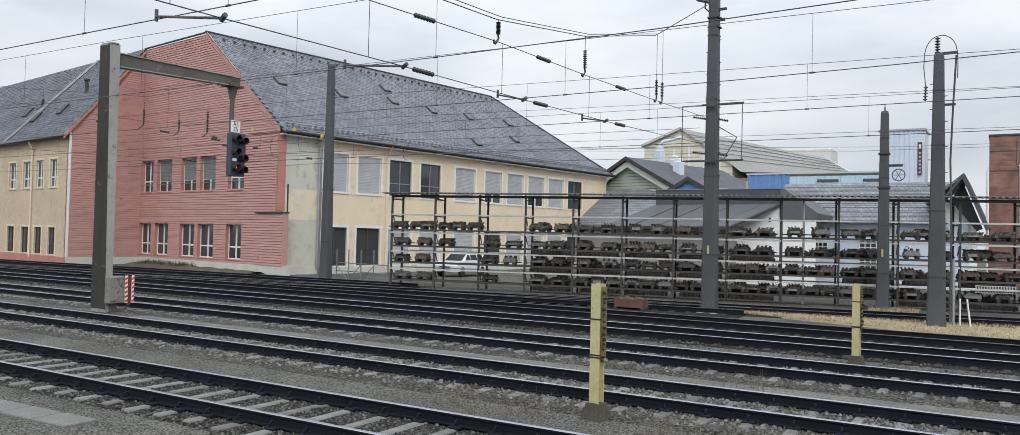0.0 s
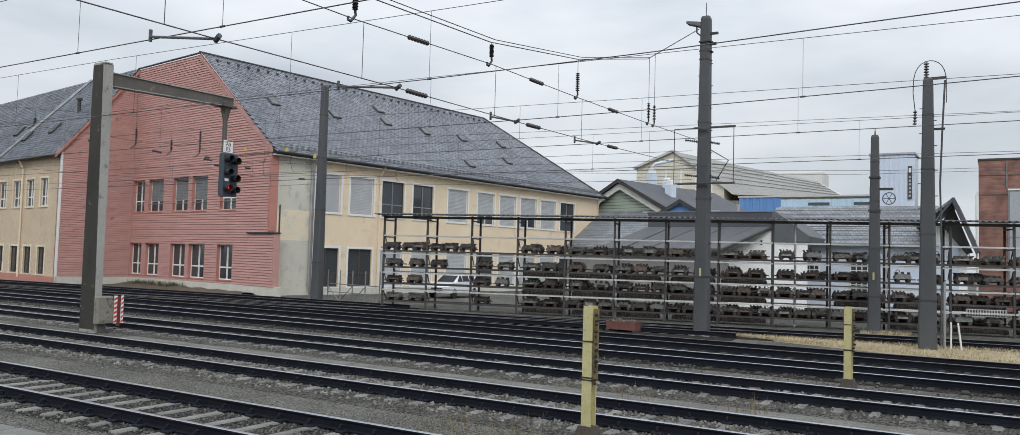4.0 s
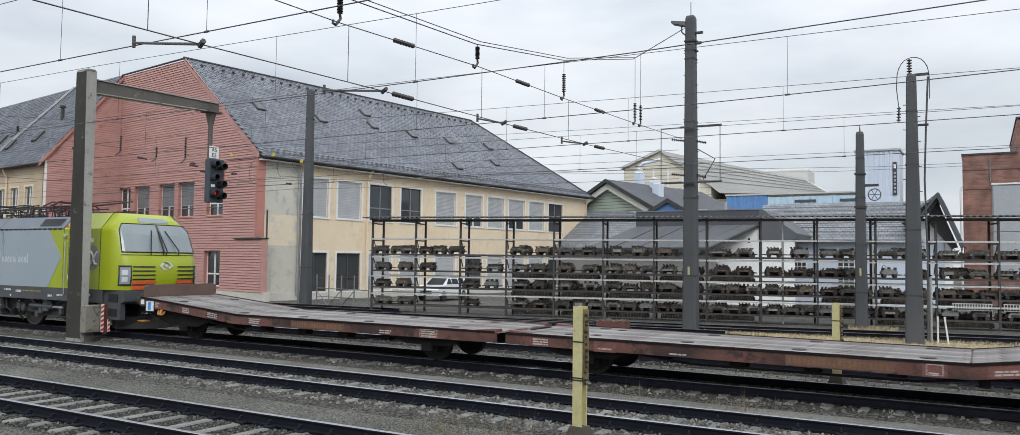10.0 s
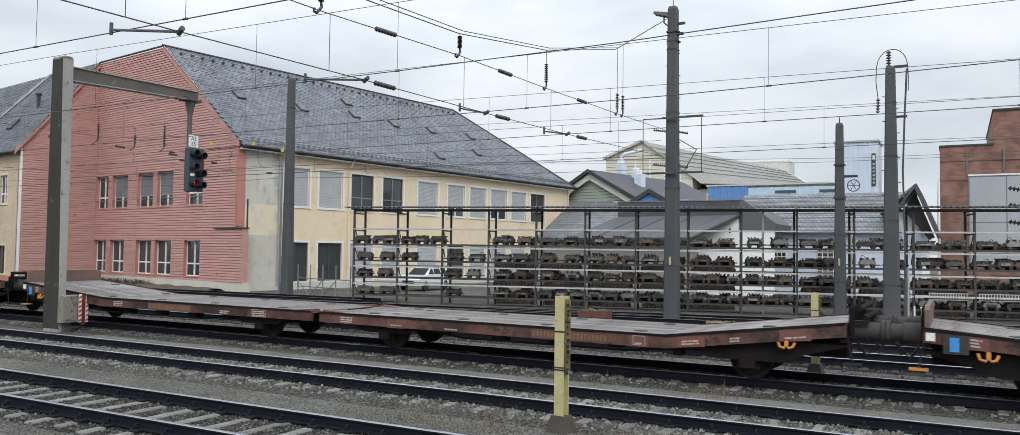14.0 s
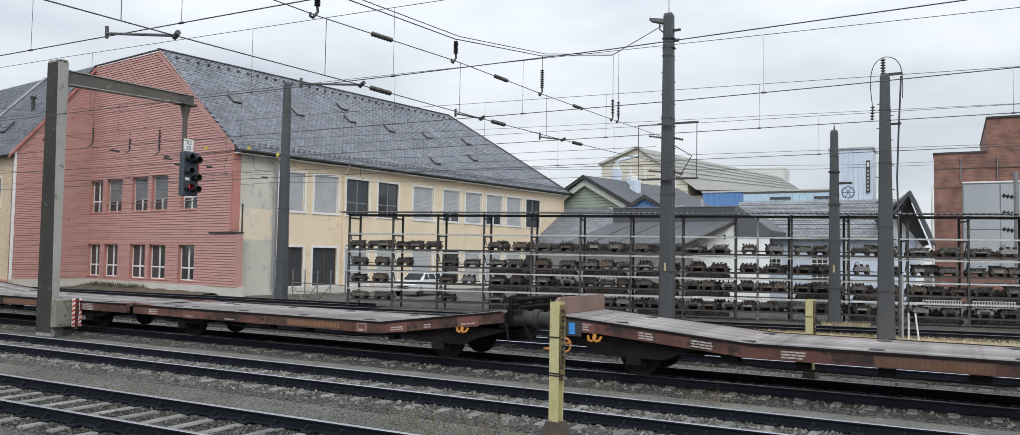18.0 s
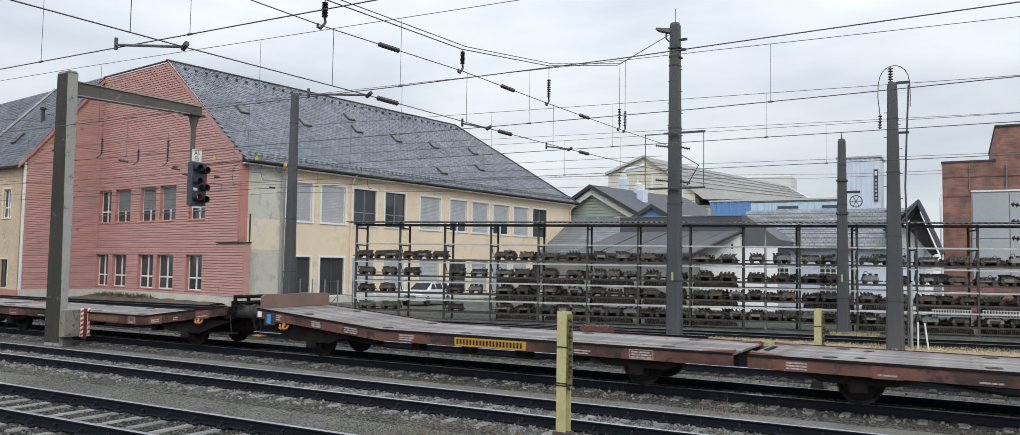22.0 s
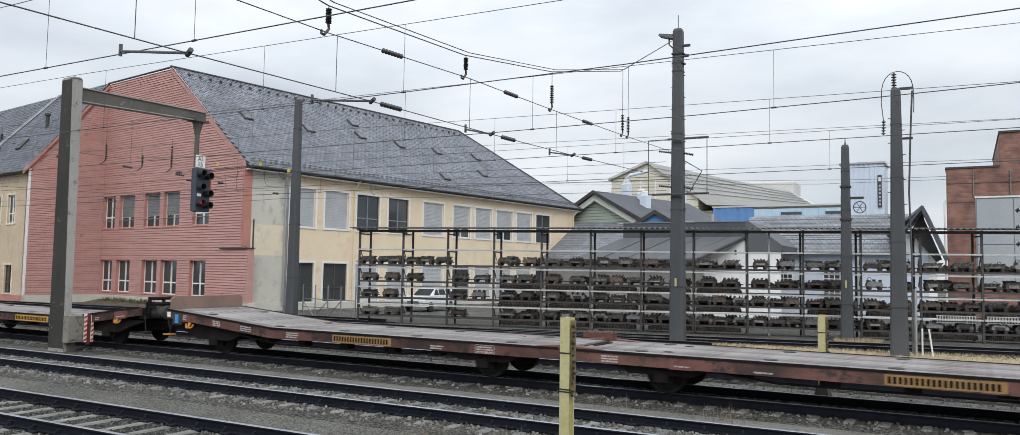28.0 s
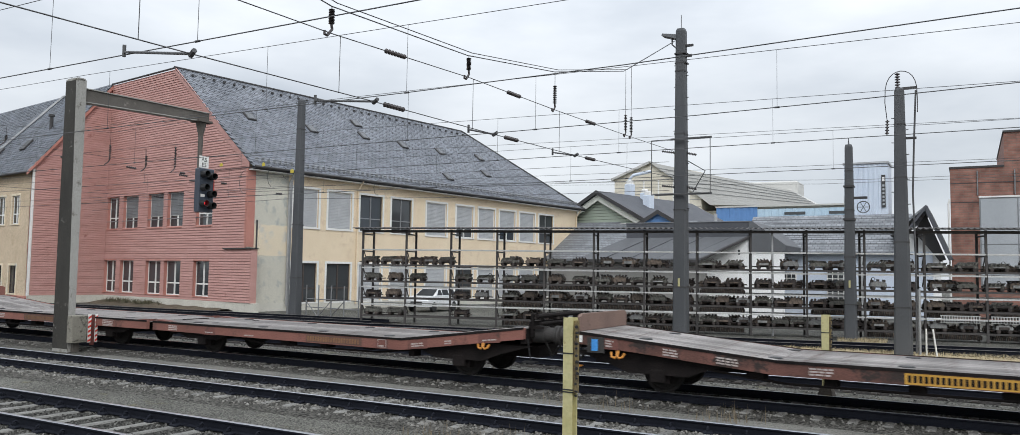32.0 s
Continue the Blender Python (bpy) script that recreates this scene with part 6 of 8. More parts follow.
def make_fence():
    t = thing("pipe_barrier", pose(-29.6, 33.0, -0.2, 0, 0, -11), "galvanised pipe barrier with diagonal braces before the cream wall", "barrier")
    for x in (-2.2, -1.1, 0.0, 1.1, 2.3):
        part("post", Mesh().tube((x, 0, 0), (x, 0, 1.75), .035, n=6), ZINC, t)
    for z in (0.55, 1.0):
        part("rail", Mesh().tube((-2.2, 0, z), (2.3, 0, z), .025, n=6), ZINC, t)
    for a, b in ((-2.2, -1.1), (0.0, -1.1), (1.1, 0.0)):
        part("brace", Mesh().tube((a, -.04, .9), (b, -.04, 0.05), .022, n=6), ZINC, t)


make_fence()

HX = -9.6
FEEDERS = ((27.6, -14.7, 7.43, 1.65, 7.12), (29.0, -8.4, 6.25, 0.86, 6.14), (33.0, -17.5, 6.55, -3.3, 6.11), (34.0, -9.84, 6.28, -5.08, 6.11))


def make_wires():
    """Contact wire, messenger and droppers over each track; the cross span that carries them."""
    for i, y in enumerate(TRACKS):
        zc, zm, fall = ((5.95, 7.16, .0065), (5.92, 7.18, .011), (5.84, 7.07, .0063), (5.85, 6.92, .018), (5.57, 6.68, .0064))[i]
        t = thing("overhead_line", pose(0, y, 0), "overhead contact line over a track with its droppers", "overhead line", "overhead lines of the yard")
        lift = ((-.02, -.02, 0, .04, .04), (0, .035, .11, .19, .19), (0, .02, .07, .155, .155), (0, 0, 0, 0, 0), (0, 0, 0, 0, 0))[i]
        knots = list(zip((-200, HX, -5.0, -1.8, 2.0, 120), (zc - .03,) + tuple(zc + q for q in lift)))
        part("contact_wire", Mesh().path([(x, 0, z) for x, z in knots], 0.010, 5), CABLE, t)

        def zcon(x):
            for (a, b), (c, d) in zip(knots[:-1], knots[1:]):
                if a <= x <= c:
                    return b + (d - b) * (x - a) / (c - a)
            return zc
        def zmess(x):
            return zm - fall * max(-22.0, min(20.0, x)) + .0009 * max(0.0, -22.0 - x)
        part("messenger_wire", Mesh().path([(x, 0, zmess(x)) for x in range(-140, 91, 10)], 0.007, 5), CABLE, t)
        seen = ((-14.3, -10.4), (-13.45, -9.6), (-12.8, -9.0, -3.38), (-12.6, -8.6, -4.35), (-11.85, -9.8, -3.4))[i]
        for x in [seen[0] - 5.6 * k for k in (4, 3, 2, 1)] + list(seen) + [seen[-1] + 5.6 * k for k in ((3, 4) if i < 2 else (1, 2))]:
            part("dropper", Mesh().tube((x, 0, zcon(x)), (x, 0, zmess(x)), 0.0045, n=4), CABLE, t)
            part("dropper_clamp", Mesh().tube((x - .05, 0, zcon(x)), (x + .05, 0, zcon(x)), 0.020, n=5), CABLE, t)
    t = thing("cross_span", pose(HX, 0, 0), "cross span wires with insulators carrying the overhead lines", "cross span")
    low = [(-8, 5.2), (7.5, 5.45), (11.7, 5.55), (16.1, 5.62), (20.4, 5.72), (25.8, 5.9), (29.3, 6.05)]
    up = [(-8, 6.2), (10.5, 6.52), (15.0, 6.72), (19.3, 6.78), (24.5, 6.9), (29.3, 7.05)]
    load = [(-8, 11.2), (0, 8.6), (6, 7.5), (10.5, 7.0), (14.9, 7.2), (19.2, 7.8), (24.2, 8.95), (29.3, 11.25)]
    for nm, pts, r in (("lower_span", low, 0.010), ("upper_span", up, 0.010), ("load_rope", load, 0.012)):
        part(nm, Mesh().path([(0, a, b) for a, b in pts], r, 5), CABLE, t)
    part("load_rope", Mesh().path([(0.12, a, b + .04) for a, b in load], 0.010, 5), CABLE, t)

    def at(pts, y):
        for (a, b), (c, d) in zip(pts[:-1], pts[1:]):
            if a <= y <= c:
                return b + (d - b) * (y - a) / (c - a)
    for y in (10.5, 14.95, 19.25, 24.4, 24.9):
        m = Mesh()
        top, bot = at(load, y), at(up, y)
        drop = min(0.66, (top - bot) * .9)
        m.tube((0, y, top), (0, y, bot + drop), 0.008, n=4)
        insulator(m, (0, y, bot + drop), (0, y, bot + .16), 0.058, 10)
        m.path([(0, y, bot + .16), (0, y + .02, bot + .08), (0, y - .03, bot + .02), (0, y - .10, bot - .06), (0, y - .17, bot - .05), (0, y - .16, bot + .01)], 0.026, 6)
        part("hanging_insulator", m, INSUL, t)
    for pts, ys in ((up, (12.3, 17.0, 21.6)), (low, (12.3, 16.9, 21.6, 9.4))):
        for y in ys[:3]:
            m = insulator(Mesh(), (0, y - .3, at(pts, y - .3)), (0, y + .35, at(pts, y + .35)), 0.052, 7)
            part("span_insulator", m, INSUL, t)
    for y, dx, ys in ((8.37, -2.6, 7.62), (12.70, -2.4, 11.69), (17.02, -1.3, 16.05), (21.35, -1.1, 20.51)):
        m = Mesh()
        m.tube((0, ys, at(low, ys)), (dx, y, 5.98), 0.022, n=6)
        m.tube((0.0, ys, at(low, ys) - .03), (.14, ys - .05, at(low, ys) + .02), 0.04, n=6)
        m.tube((dx, y, 5.9), (dx, y, 6.1), 0.03, n=6)
        part("steady_arm", m, CABLE, t)
    for y in (6.78, 10.74, 15.15, 19.55):
        part("tie_wire", Mesh().tube((0, y, at(up, y)), (0, y, at(low, y)), 0.006, n=4), CABLE, t)
    # the next span, far to the left before the red wall
    t = thing("cross_span", pose(-40, 0, 0), "further cross span wires with hanging insulators", "cross span")
    part("upper_span", Mesh().path([(0, -8, 7.2), (0, 15, 8.2), (0, 27.7, 8.25), (8.5, 32.2, 8.6)], 0.010, 5), CABLE, t)
    part("lower_span", Mesh().path([(0, -8, 5.4), (0, 15, 5.9), (0, 27.7, 6.3), (8.5, 32.2, 6.9)], 0.010, 5), CABLE, t)
    part("load_rope", Mesh().path([(0, 8, 8.6), (0, 20, 8.9), (0, 27.0, 9.6), (8.5, 32.2, 11.2)], 0.010, 5), CABLE, t)
    for y, zt, zb in ((26.9, 9.3, 7.95), (29.1, 9.0, 7.85), (31.0, 9.8, 8.0), (21.5, 9.0, 8.2), (17.2, 8.8, 8.2)):
        m = Mesh()
        m.tube((0, y, zt), (0, y, zt - .4), 0.008, n=4)
        insulator(m, (0, y, zt - .4), (0, y, zb + .15), 0.075, 8)
        m.path([(0, y, zb + .15), (0, y - .1, zb), (0, y - .3, zb - .15)], 0.03, 5)
        part("hanging_insulator", m, INSUL, t)
    for y, z in ((24.5, 7.9), (28.2, 7.85), (31.6, 7.8), (24.8, 6.4), (30, 6.4), (19, 6.1)):
        part("span_insulator", insulator(Mesh(), (0, y - .3, z), (0, y + .3, z - .03), 0.07, 5), INSUL, t)
    for x, z in ((5.02, 7.94), (8.2, 7.79), (10.22, 7.35)):
        part("yellow_tag", Mesh().prism([(x - .10, z - .08), (x + .10, z - .08), (x + .10, z + .05), (x, z + .12), (x - .10, z + .05)], "y", 30.0, 30.03), TAGYELLOW, t, "small yellow warning tag")
    for x, z, rx, rz in ((6.9, 6.93, .42, .62), (8.95, 7.15, .42, .58), (9.95, 7.25, .35, .3), (15.75, 6.3, .22, .35)):
        part("cable_loop", Mesh().path([(x + rx * math.cos(a * .55), 30.0, z + rz * math.sin(a * .55)) for a in range(2, 10)], .012, 5), CABLE, t)
    for z0, z1 in ((6.43, 6.38), (7.04, 7.06), (5.85, 5.95)):
        part("span_wire", Mesh().path([(-6, 30, z0 - .1), (5, 30, z0), (10, 30, z1), (20, 30, z1 - .25), (30, 30, z1 - .3)], .009, 5), CABLE, t)
    for x, z in ((5.9, 6.85), (9.9, 6.16), (2.6, 7.55), (3.4, 7.1)):
        part("span_insulator", insulator(Mesh(), (x - .2, 29.5, z + .02), (x + .2, 29.5, z - .02), .06, 4), INSUL, t)
    # thin feeder wires further back
    t = thing("feeder_lines", pose(0, 0, 0), "thin feeder wires far over the sidings", "overhead line")
    for y, x0, z0, x1, z1 in FEEDERS:
        k = (z1 - z0) / (x1 - x0)
        part("feeder_wire", Mesh().path([(-60, y, z0 - k * 12), (x0 - 12, y, z0 - k * 12), (x0, y, z0), (x1, y, z1), (40, y, z1)], 0.007, 5), CABLE, t)


make_wires()


# ---------------------------------------------------------------- the locomotive
LIME = mat("lime_green_paint", (0.300, 0.355, 0.011), (0.338, 0.393, 0.014), 0.7, 0.35, bump=0.0, spec=0.5, stain=(0.29, 0.335, 0.025), stain_at=0.66, speck=0.03)
SILVER = mat("silver_grey_paint", (0.265, 0.315, 0.35), (0.305, 0.355, 0.39), 0.5, 0.4, bump=0.0, streak=0.25, stain=(0.23, 0.265, 0.29), stain_at=0.64, speck=0.03)
ROOFGREY = mat("slate_grey_paint", (0.105, 0.125, 0.15), (0.14, 0.16, 0.19), 0.8, 0.45, bump=0.0, speck=0.05)
SKIRT = mat("dark_grey_underframe", (0.052, 0.055, 0.060), (0.082, 0.086, 0.092), 1.2, 0.55, bump=0.1, stain=(0.045, 0.04, 0.036))
BOGIE = mat("grimy_bogie", (0.025, 0.024, 0.023), (0.055, 0.05, 0.047), 3.0, 0.75, bump=0.4, stain=(0.08, 0.07, 0.06))
TREAD = mat("worn_wheel", (0.05, 0.047, 0.045), (0.09, 0.085, 0.08), 4.0, 0.5, metal=0.3)
DECAL = mat("pale_decal", (0.66, 0.67, 0.68), (0.72, 0.73, 0.74), 2.0, 0.5, bump=0.0)
LETTER = mat("grey_white_lettering", (0.50, 0.53, 0.55), (0.57, 0.60, 0.62), 2.0, 0.5, bump=0.0, speck=0.05)
DISC = mat("grey_disc", (0.20, 0.195, 0.19), (0.24, 0.235, 0.23), 2.0, 0.5, bump=0.0)
ORANGE = mat("red_orange_stripe", (0.62, 0.10, 0.03), (0.70, 0.13, 0.04), 2.0, 0.5, bump=0.0)
GRIME = mat("thin_grime", (0.20, 0.225, 0.24), (0.235, 0.26, 0.275), 3.0, 0.7, bump=0.0)
OCHRE = mat("dull_ochre", (0.30, 0.19, 0.05), (0.36, 0.23, 0.07), 2.0, 0.6, bump=0.0)
BUSBAR = mat("dark_red_busbar", (0.07, 0.022, 0.022), (0.10, 0.034, 0.032), 3.0, 0.5)
HOOKORANGE = mat("orange_strip_paint", (0.55, 0.22, 0.03), (0.62, 0.27, 0.05), 3.0, 0.6, bump=0.0)
CABGLASS = mat("black_cab_glass", (0.008, 0.009, 0.012), (0.014, 0.016, 0.02), 2.0, 0.2, bump=0.0, spec=0.25)
LENS = glass("headlight_glass", (0.26, 0.29, 0.30), 0.08)
LAMPGLASS = glass("lamp_reflector", (0.55, 0.57, 0.58), 0.1)
# Pale tint: reflected sky and light through the cab put into the glass colour.
SCREEN = glass("windscreen_glass", (0.20, 0.235, 0.245), 0.04)
SW, SILL, SEAM, RTOP = 1.49, 1.36, 3.275, 3.80


def nose_ring(z, k, grow=0.0):
    """Half outline of the cab nose at height z, from the side seam (k = 0) to the middle of the front (k = 1)."""
    F = [(1.36, 8.92), (1.75, 8.99), (2.1, 8.97), (2.48, 8.84), (3.1, 8.55), (3.45, 8.34), (3.66, 8.08), (3.80, 7.78)]
    for (a, b), (c, d) in zip(F[:-1], F[1:]):
        if a <= z <= c + 1e-6:
            fx = b + (d - b) * (z - a) / (c - a)
            break
    w = SW if z <= SEAM else SW - (z - SEAM) / (RTOP - SEAM) * 0.42
    w = w - 0.10 * max(0.0, z - 2.4)
    a = k * math.pi / 2
    e = 0.52
    y = (w + grow) * max(0.0, math.cos(a)) ** e
    x = 7.74 + (fx - 7.74 + grow) * max(0.0, math.sin(a)) ** e
    return x, y


def nose(t, sgn):
    """One cab end: skin, screen, lights, stripes and front buffers. sgn: which way it faces."""
    zs = [1.36, 1.55, 1.75, 1.95, 2.1, 2.3, 2.48, 2.75, 3.0, 3.2, 3.275, 3.45, 3.56, 3.66, 3.74, 3.80]
    ks = [0, .06, .12, .18, .24, .30, .36, .42, .48, .54, .60, .66, .72, .8, .9, 1.0]
    rings = []
    for z in zs:
        half = [nose_ring(z, k) for k in ks]
        if z <= SEAM:
            b0 = SW
        else:
            b0 = SW - (z - SEAM) / (RTOP - SEAM) * 0.42
        half[0] = (7.74, b0)
        ring = [(sgn * x, -y, z) for x, y in half] + [(sgn * x, y, z) for x, y in reversed(half[:-1])]
        rings.append(ring)
    m = Mesh()
    m.loft(rings, False)
    n = len(rings[0])
    m.add([rings[-1][i] for i in range(n)], [tuple(range(n))])
    cab = part("cab_nose", m, LIME, t, "lime green rounded cab nose", smooth=True)

    def patch(name, z0, z1, k0, k1, grow, material, both=True, mirror=False, parent=cab, label="", nz=4, nk=6, thick=0.012):
        mm = Mesh()
        outer = []
        for i in range(nz + 1):
            z = z0 + (z1 - z0) * i / nz
            row = []
            for j in range(nk + 1):
                k = k0 + (k1 - k0) * j / nk
                s = -1
                if k > 1:
                    k, s = 2 - k, 1
                x, y = nose_ring(z, k, grow)
                row.append((sgn * x, (s * y) * (-1 if mirror else 1), z))
            outer.append(row)
        mm.loft(outer, False)
        return part(name, mm, material, parent, label)
    patch("windscreen", 2.56, 3.44, 0.42, 1.58, 0.022, SCREEN, label="raked windscreen glass", nk=16, nz=8)
    patch("roof_light", 3.50, 3.66, 0.86, 1.14, 0.02, SCREEN, nk=4, nz=2)
    gask = Mesh()
    ringp = []
    for k in [0.42 + 1.16 * j / 14 for j in range(15)]:
        kk, s = (k, -1) if k <= 1 else (2 - k, 1)
        x, y = nose_ring(2.55, kk, .02)
        ringp.append((sgn * x, s * y, 2.55))
    top = []
    for k in [1.58 - 1.16 * j / 14 for j in range(15)]:
        kk, s = (k, -1) if k <= 1 else (2 - k, 1)
        x, y = nose_ring(3.45, kk, .02)
        top.append((sgn * x, s * y, 3.45))
    side = []
    for z in (2.8, 3.05, 3.25):
        x, y = nose_ring(z, .42, .02)
        side.append((sgn * x, y, z))
    gask.path(ringp, .018, 5)
    gask.path(top, .018, 5)
    gask.path([ringp[0]] + [(a, -b, c) for a, b, c in side] + [top[-1]], .018, 5)
    gask.path([ringp[-1]] + side + [top[0]], .018, 5)
    part("gasket", gask, BLACK, cab)
    pil = [(sgn * (nose_ring(z, 1.0, .03)[0]), 0.0, z) for z in (2.55, 2.78, 3.0, 3.23, 3.45)]
    part("centre_pillar", Mesh().path(pil, .035, 6), SKIRT, cab)
    seam = []
    for q in (.40, .44, .48, .54, .6, .72, .84, .94, 1.0):
        x, y = nose_ring(2.46, q, .006)
        seam.append((sgn * x, -y, 2.46))
    seam += [(a, -b, c) for a, b, c in reversed(seam[:-1])]
    part("nose_seam", Mesh().path(seam, .012, 5), BLACK, cab)
    for s in (-1, 1):
        w = Mesh()
        for dy in (0.05, 0.5):
            x0, _ = nose_ring(2.5, 0.9, .05)
            x1, _ = nose_ring(3.25, 0.9, .05)
            w.path([(sgn * x0, s * dy, 2.46), (sgn * (x0 + .02), s * (dy + .02), 2.6), (sgn * x1, s * max(0.02, dy - .25), 3.25)], .018, 5)
        part("wiper", w, BLACK, cab)
    for s, mir in ((-1, False), (1, True)):
        patch("headlight_frame", 1.50, 2.13, 0.31, 0.60, 0.018, BLACK, mirror=mir, nk=6)
        hl = patch("headlight", 1.55, 2.07, 0.345, 0.575, 0.026, LENS, mirror=mir, nk=5, label="clear headlight glass")
        for z in (1.62, 1.84):
            patch("lamp", z, z + .15, 0.39, 0.52, 0.031, LAMPGLASS, mirror=mir, parent=hl, nz=2, nk=4)
        for z in (1.68, 1.81, 1.94, 2.07):
            patch("louvre", z, z + .04, 0.615, 0.95, 0.018, BLACK, mirror=mir, nz=1)
        patch("red_stripe", 1.38, 1.66, 0.615, 0.955, 0.014, ORANGE, mirror=mir, nz=2, label="red-orange band below the louvres")
        patch("stripe_gap", 1.505, 1.545, 0.615, 0.955, 0.017, BLACK, mirror=mir, nz=1)
    x, _ = nose_ring(2.12, 1.0, .01)
    mk = Mesh()
    for q in (-1, 1):
        mk.prism([(q * .25, 2.12 + q * .01), (q * .09, 2.12 + q * .14), (-q * .08, 2.12 + q * .14), (q * .06, 2.12 + q * .10), (q * .15, 2.12 + q * .01), (q * .06, 2.12 - q * .07), (q * .12, 2.12 - q * .10)], "x", sgn * (x - .03), sgn * (x + .02))
    mk.prism([(0, 2.18), (.06, 2.12), (0, 2.06), (-.06, 2.12)], "x", sgn * (x - .03), sgn * (x + .02))
    part("front_emblem", mk, LETTER, cab, "small pale emblem")
    g = Mesh()
    pts = [nose_ring(z, 0) for z in zs]
    g.prism([(-SW - .006, SILL), (-SW + .02, SILL), (-SW + .02, SEAM), (-SW - .006, SEAM)], "x", sgn * 7.73, sgn * 7.755)
    g.prism([(SW + .006, SILL), (SW - .02, SILL), (SW - .02, SEAM), (SW + .006, SEAM)], "x", sgn * 7.73, sgn * 7.755)
    part("seam", g, BLACK, cab)
    # bumper beam, buffers and snow plough
    m = Mesh()
    m.prism([(7.2, 0.93), (8.65, 0.93), (8.90, 1.02), (8.90, 1.35), (7.2, 1.35)], "y", -1.40, 1.40) if sgn > 0 else m.prism([(-7.2, 0.93), (-8.65, 0.93), (-8.90, 1.02), (-8.90, 1.35), (-7.2, 1.35)], "y", -1.40, 1.40)
    m.prism([(sgn * 7.9, 0.45), (sgn * 8.75, 0.45), (sgn * 8.75, 0.95), (sgn * 7.6, 0.95)], "y", -1.42, -1.25)
    m.prism([(sgn * 7.9, 0.45), (sgn * 8.75, 0.45), (sgn * 8.75, 0.95), (sgn * 7.6, 0.95)], "y", 1.25, 1.42)
    bumper = part("buffer_beam", m, SKIRT, t)
    # Flat black plates: the dark of the step hollows laid on as colour.
    st = Mesh()
    for z in (0.55, 1.0):
        st.box(min(sgn * 8.15, sgn * 8.6), max(sgn * 8.15, sgn * 8.6), -1.428, -1.40, z, z + .24)
    part("step_recess", st, BLACK, bumper)
    for y in (-0.875, 0.875):
        b = Mesh().lathe([(0.15, sgn * 8.85), (0.15, sgn * 9.0), (0.12, sgn * 9.01), (0.12, sgn * 9.18), (0.24, sgn * 9.19), (0.24, sgn * 9.22), (0.20, sgn * 9.24)], "x", (0, y, 1.05), 16)
        part("buffer", b, BOGIE, t, smooth=True)
    h = Mesh().box(min(sgn * 8.95, sgn * 9.3), max(sgn * 8.95, sgn * 9.3), -.07, .07, .95, 1.1)
    h.path([(sgn * 9.2, 0, 1.0), (sgn * 9.45, 0, .8), (sgn * 9.4, 0, .6)], .04, 6)
    part("coupling", h, BOGIE, t)
    h = Mesh()
    h.path([(sgn * 9.0, .5, .95), (sgn * 9.25, .52, .6), (sgn * 9.3, .5, .9)], .03, 6)
    part("brake_hose", h, BOGIE, t)
    pl = Mesh()
    pl.add([(sgn * 8.2, -1.2, .14), (sgn * 8.9, -.1, .12), (sgn * 8.9, .1, .12), (sgn * 8.2, 1.2, .14), (sgn * 8.3, -1.2, .5), (sgn * 8.75, -.1, .5), (sgn * 8.75, .1, .5), (sgn * 8.3, 1.2, .5)],
           [(0, 1, 5, 4), (1, 2, 6, 5), (2, 3, 7, 6), (0, 3, 2, 1), (4, 5, 6, 7), (0, 4, 7, 3)])
    part("snow_plough", pl, BOGIE, t)


def wheelset(parent, x, r, spokes, wide=0.75, paint=None):
    """A turning wheelset: axle with two wheels, its own part of the vehicle."""
    m = Mesh()
    m.tube((0, -wide - .1, 0), (0, wide + .1, 0), 0.08, n=10)
    for s in (-1, 1):
        y = s * wide
        prof = [(0.1, y - .07), (r * .35, y - .06), (r * .40, y - .03), (r * .80, y - .03), (r * .86, y - .065), (r, y - .065), (r, y + .065), (r * .86, y + .065), (r * .80, y + .03), (r * .40, y + .03), (r * .35, y + .07), (0.1, y + .07)]
        m.lathe(prof, "y", (0, 0, 0), 28)
        for k in range(spokes):
            a = 2 * math.pi * k / spokes
            m.box(r * .55 * math.cos(a) - .035, r * .55 * math.cos(a) + .035, y - s * .02 + s * .03 - .03, y + s * .045, r * .55 * math.sin(a) - .035, r * .55 * math.sin(a) + .035)
    w = part("wheelset", m, paint or TREAD, parent, at=pose(x, 0, r), smooth=True)
    SPINNERS.append((w, x, r))
    return w


SPINNERS = []


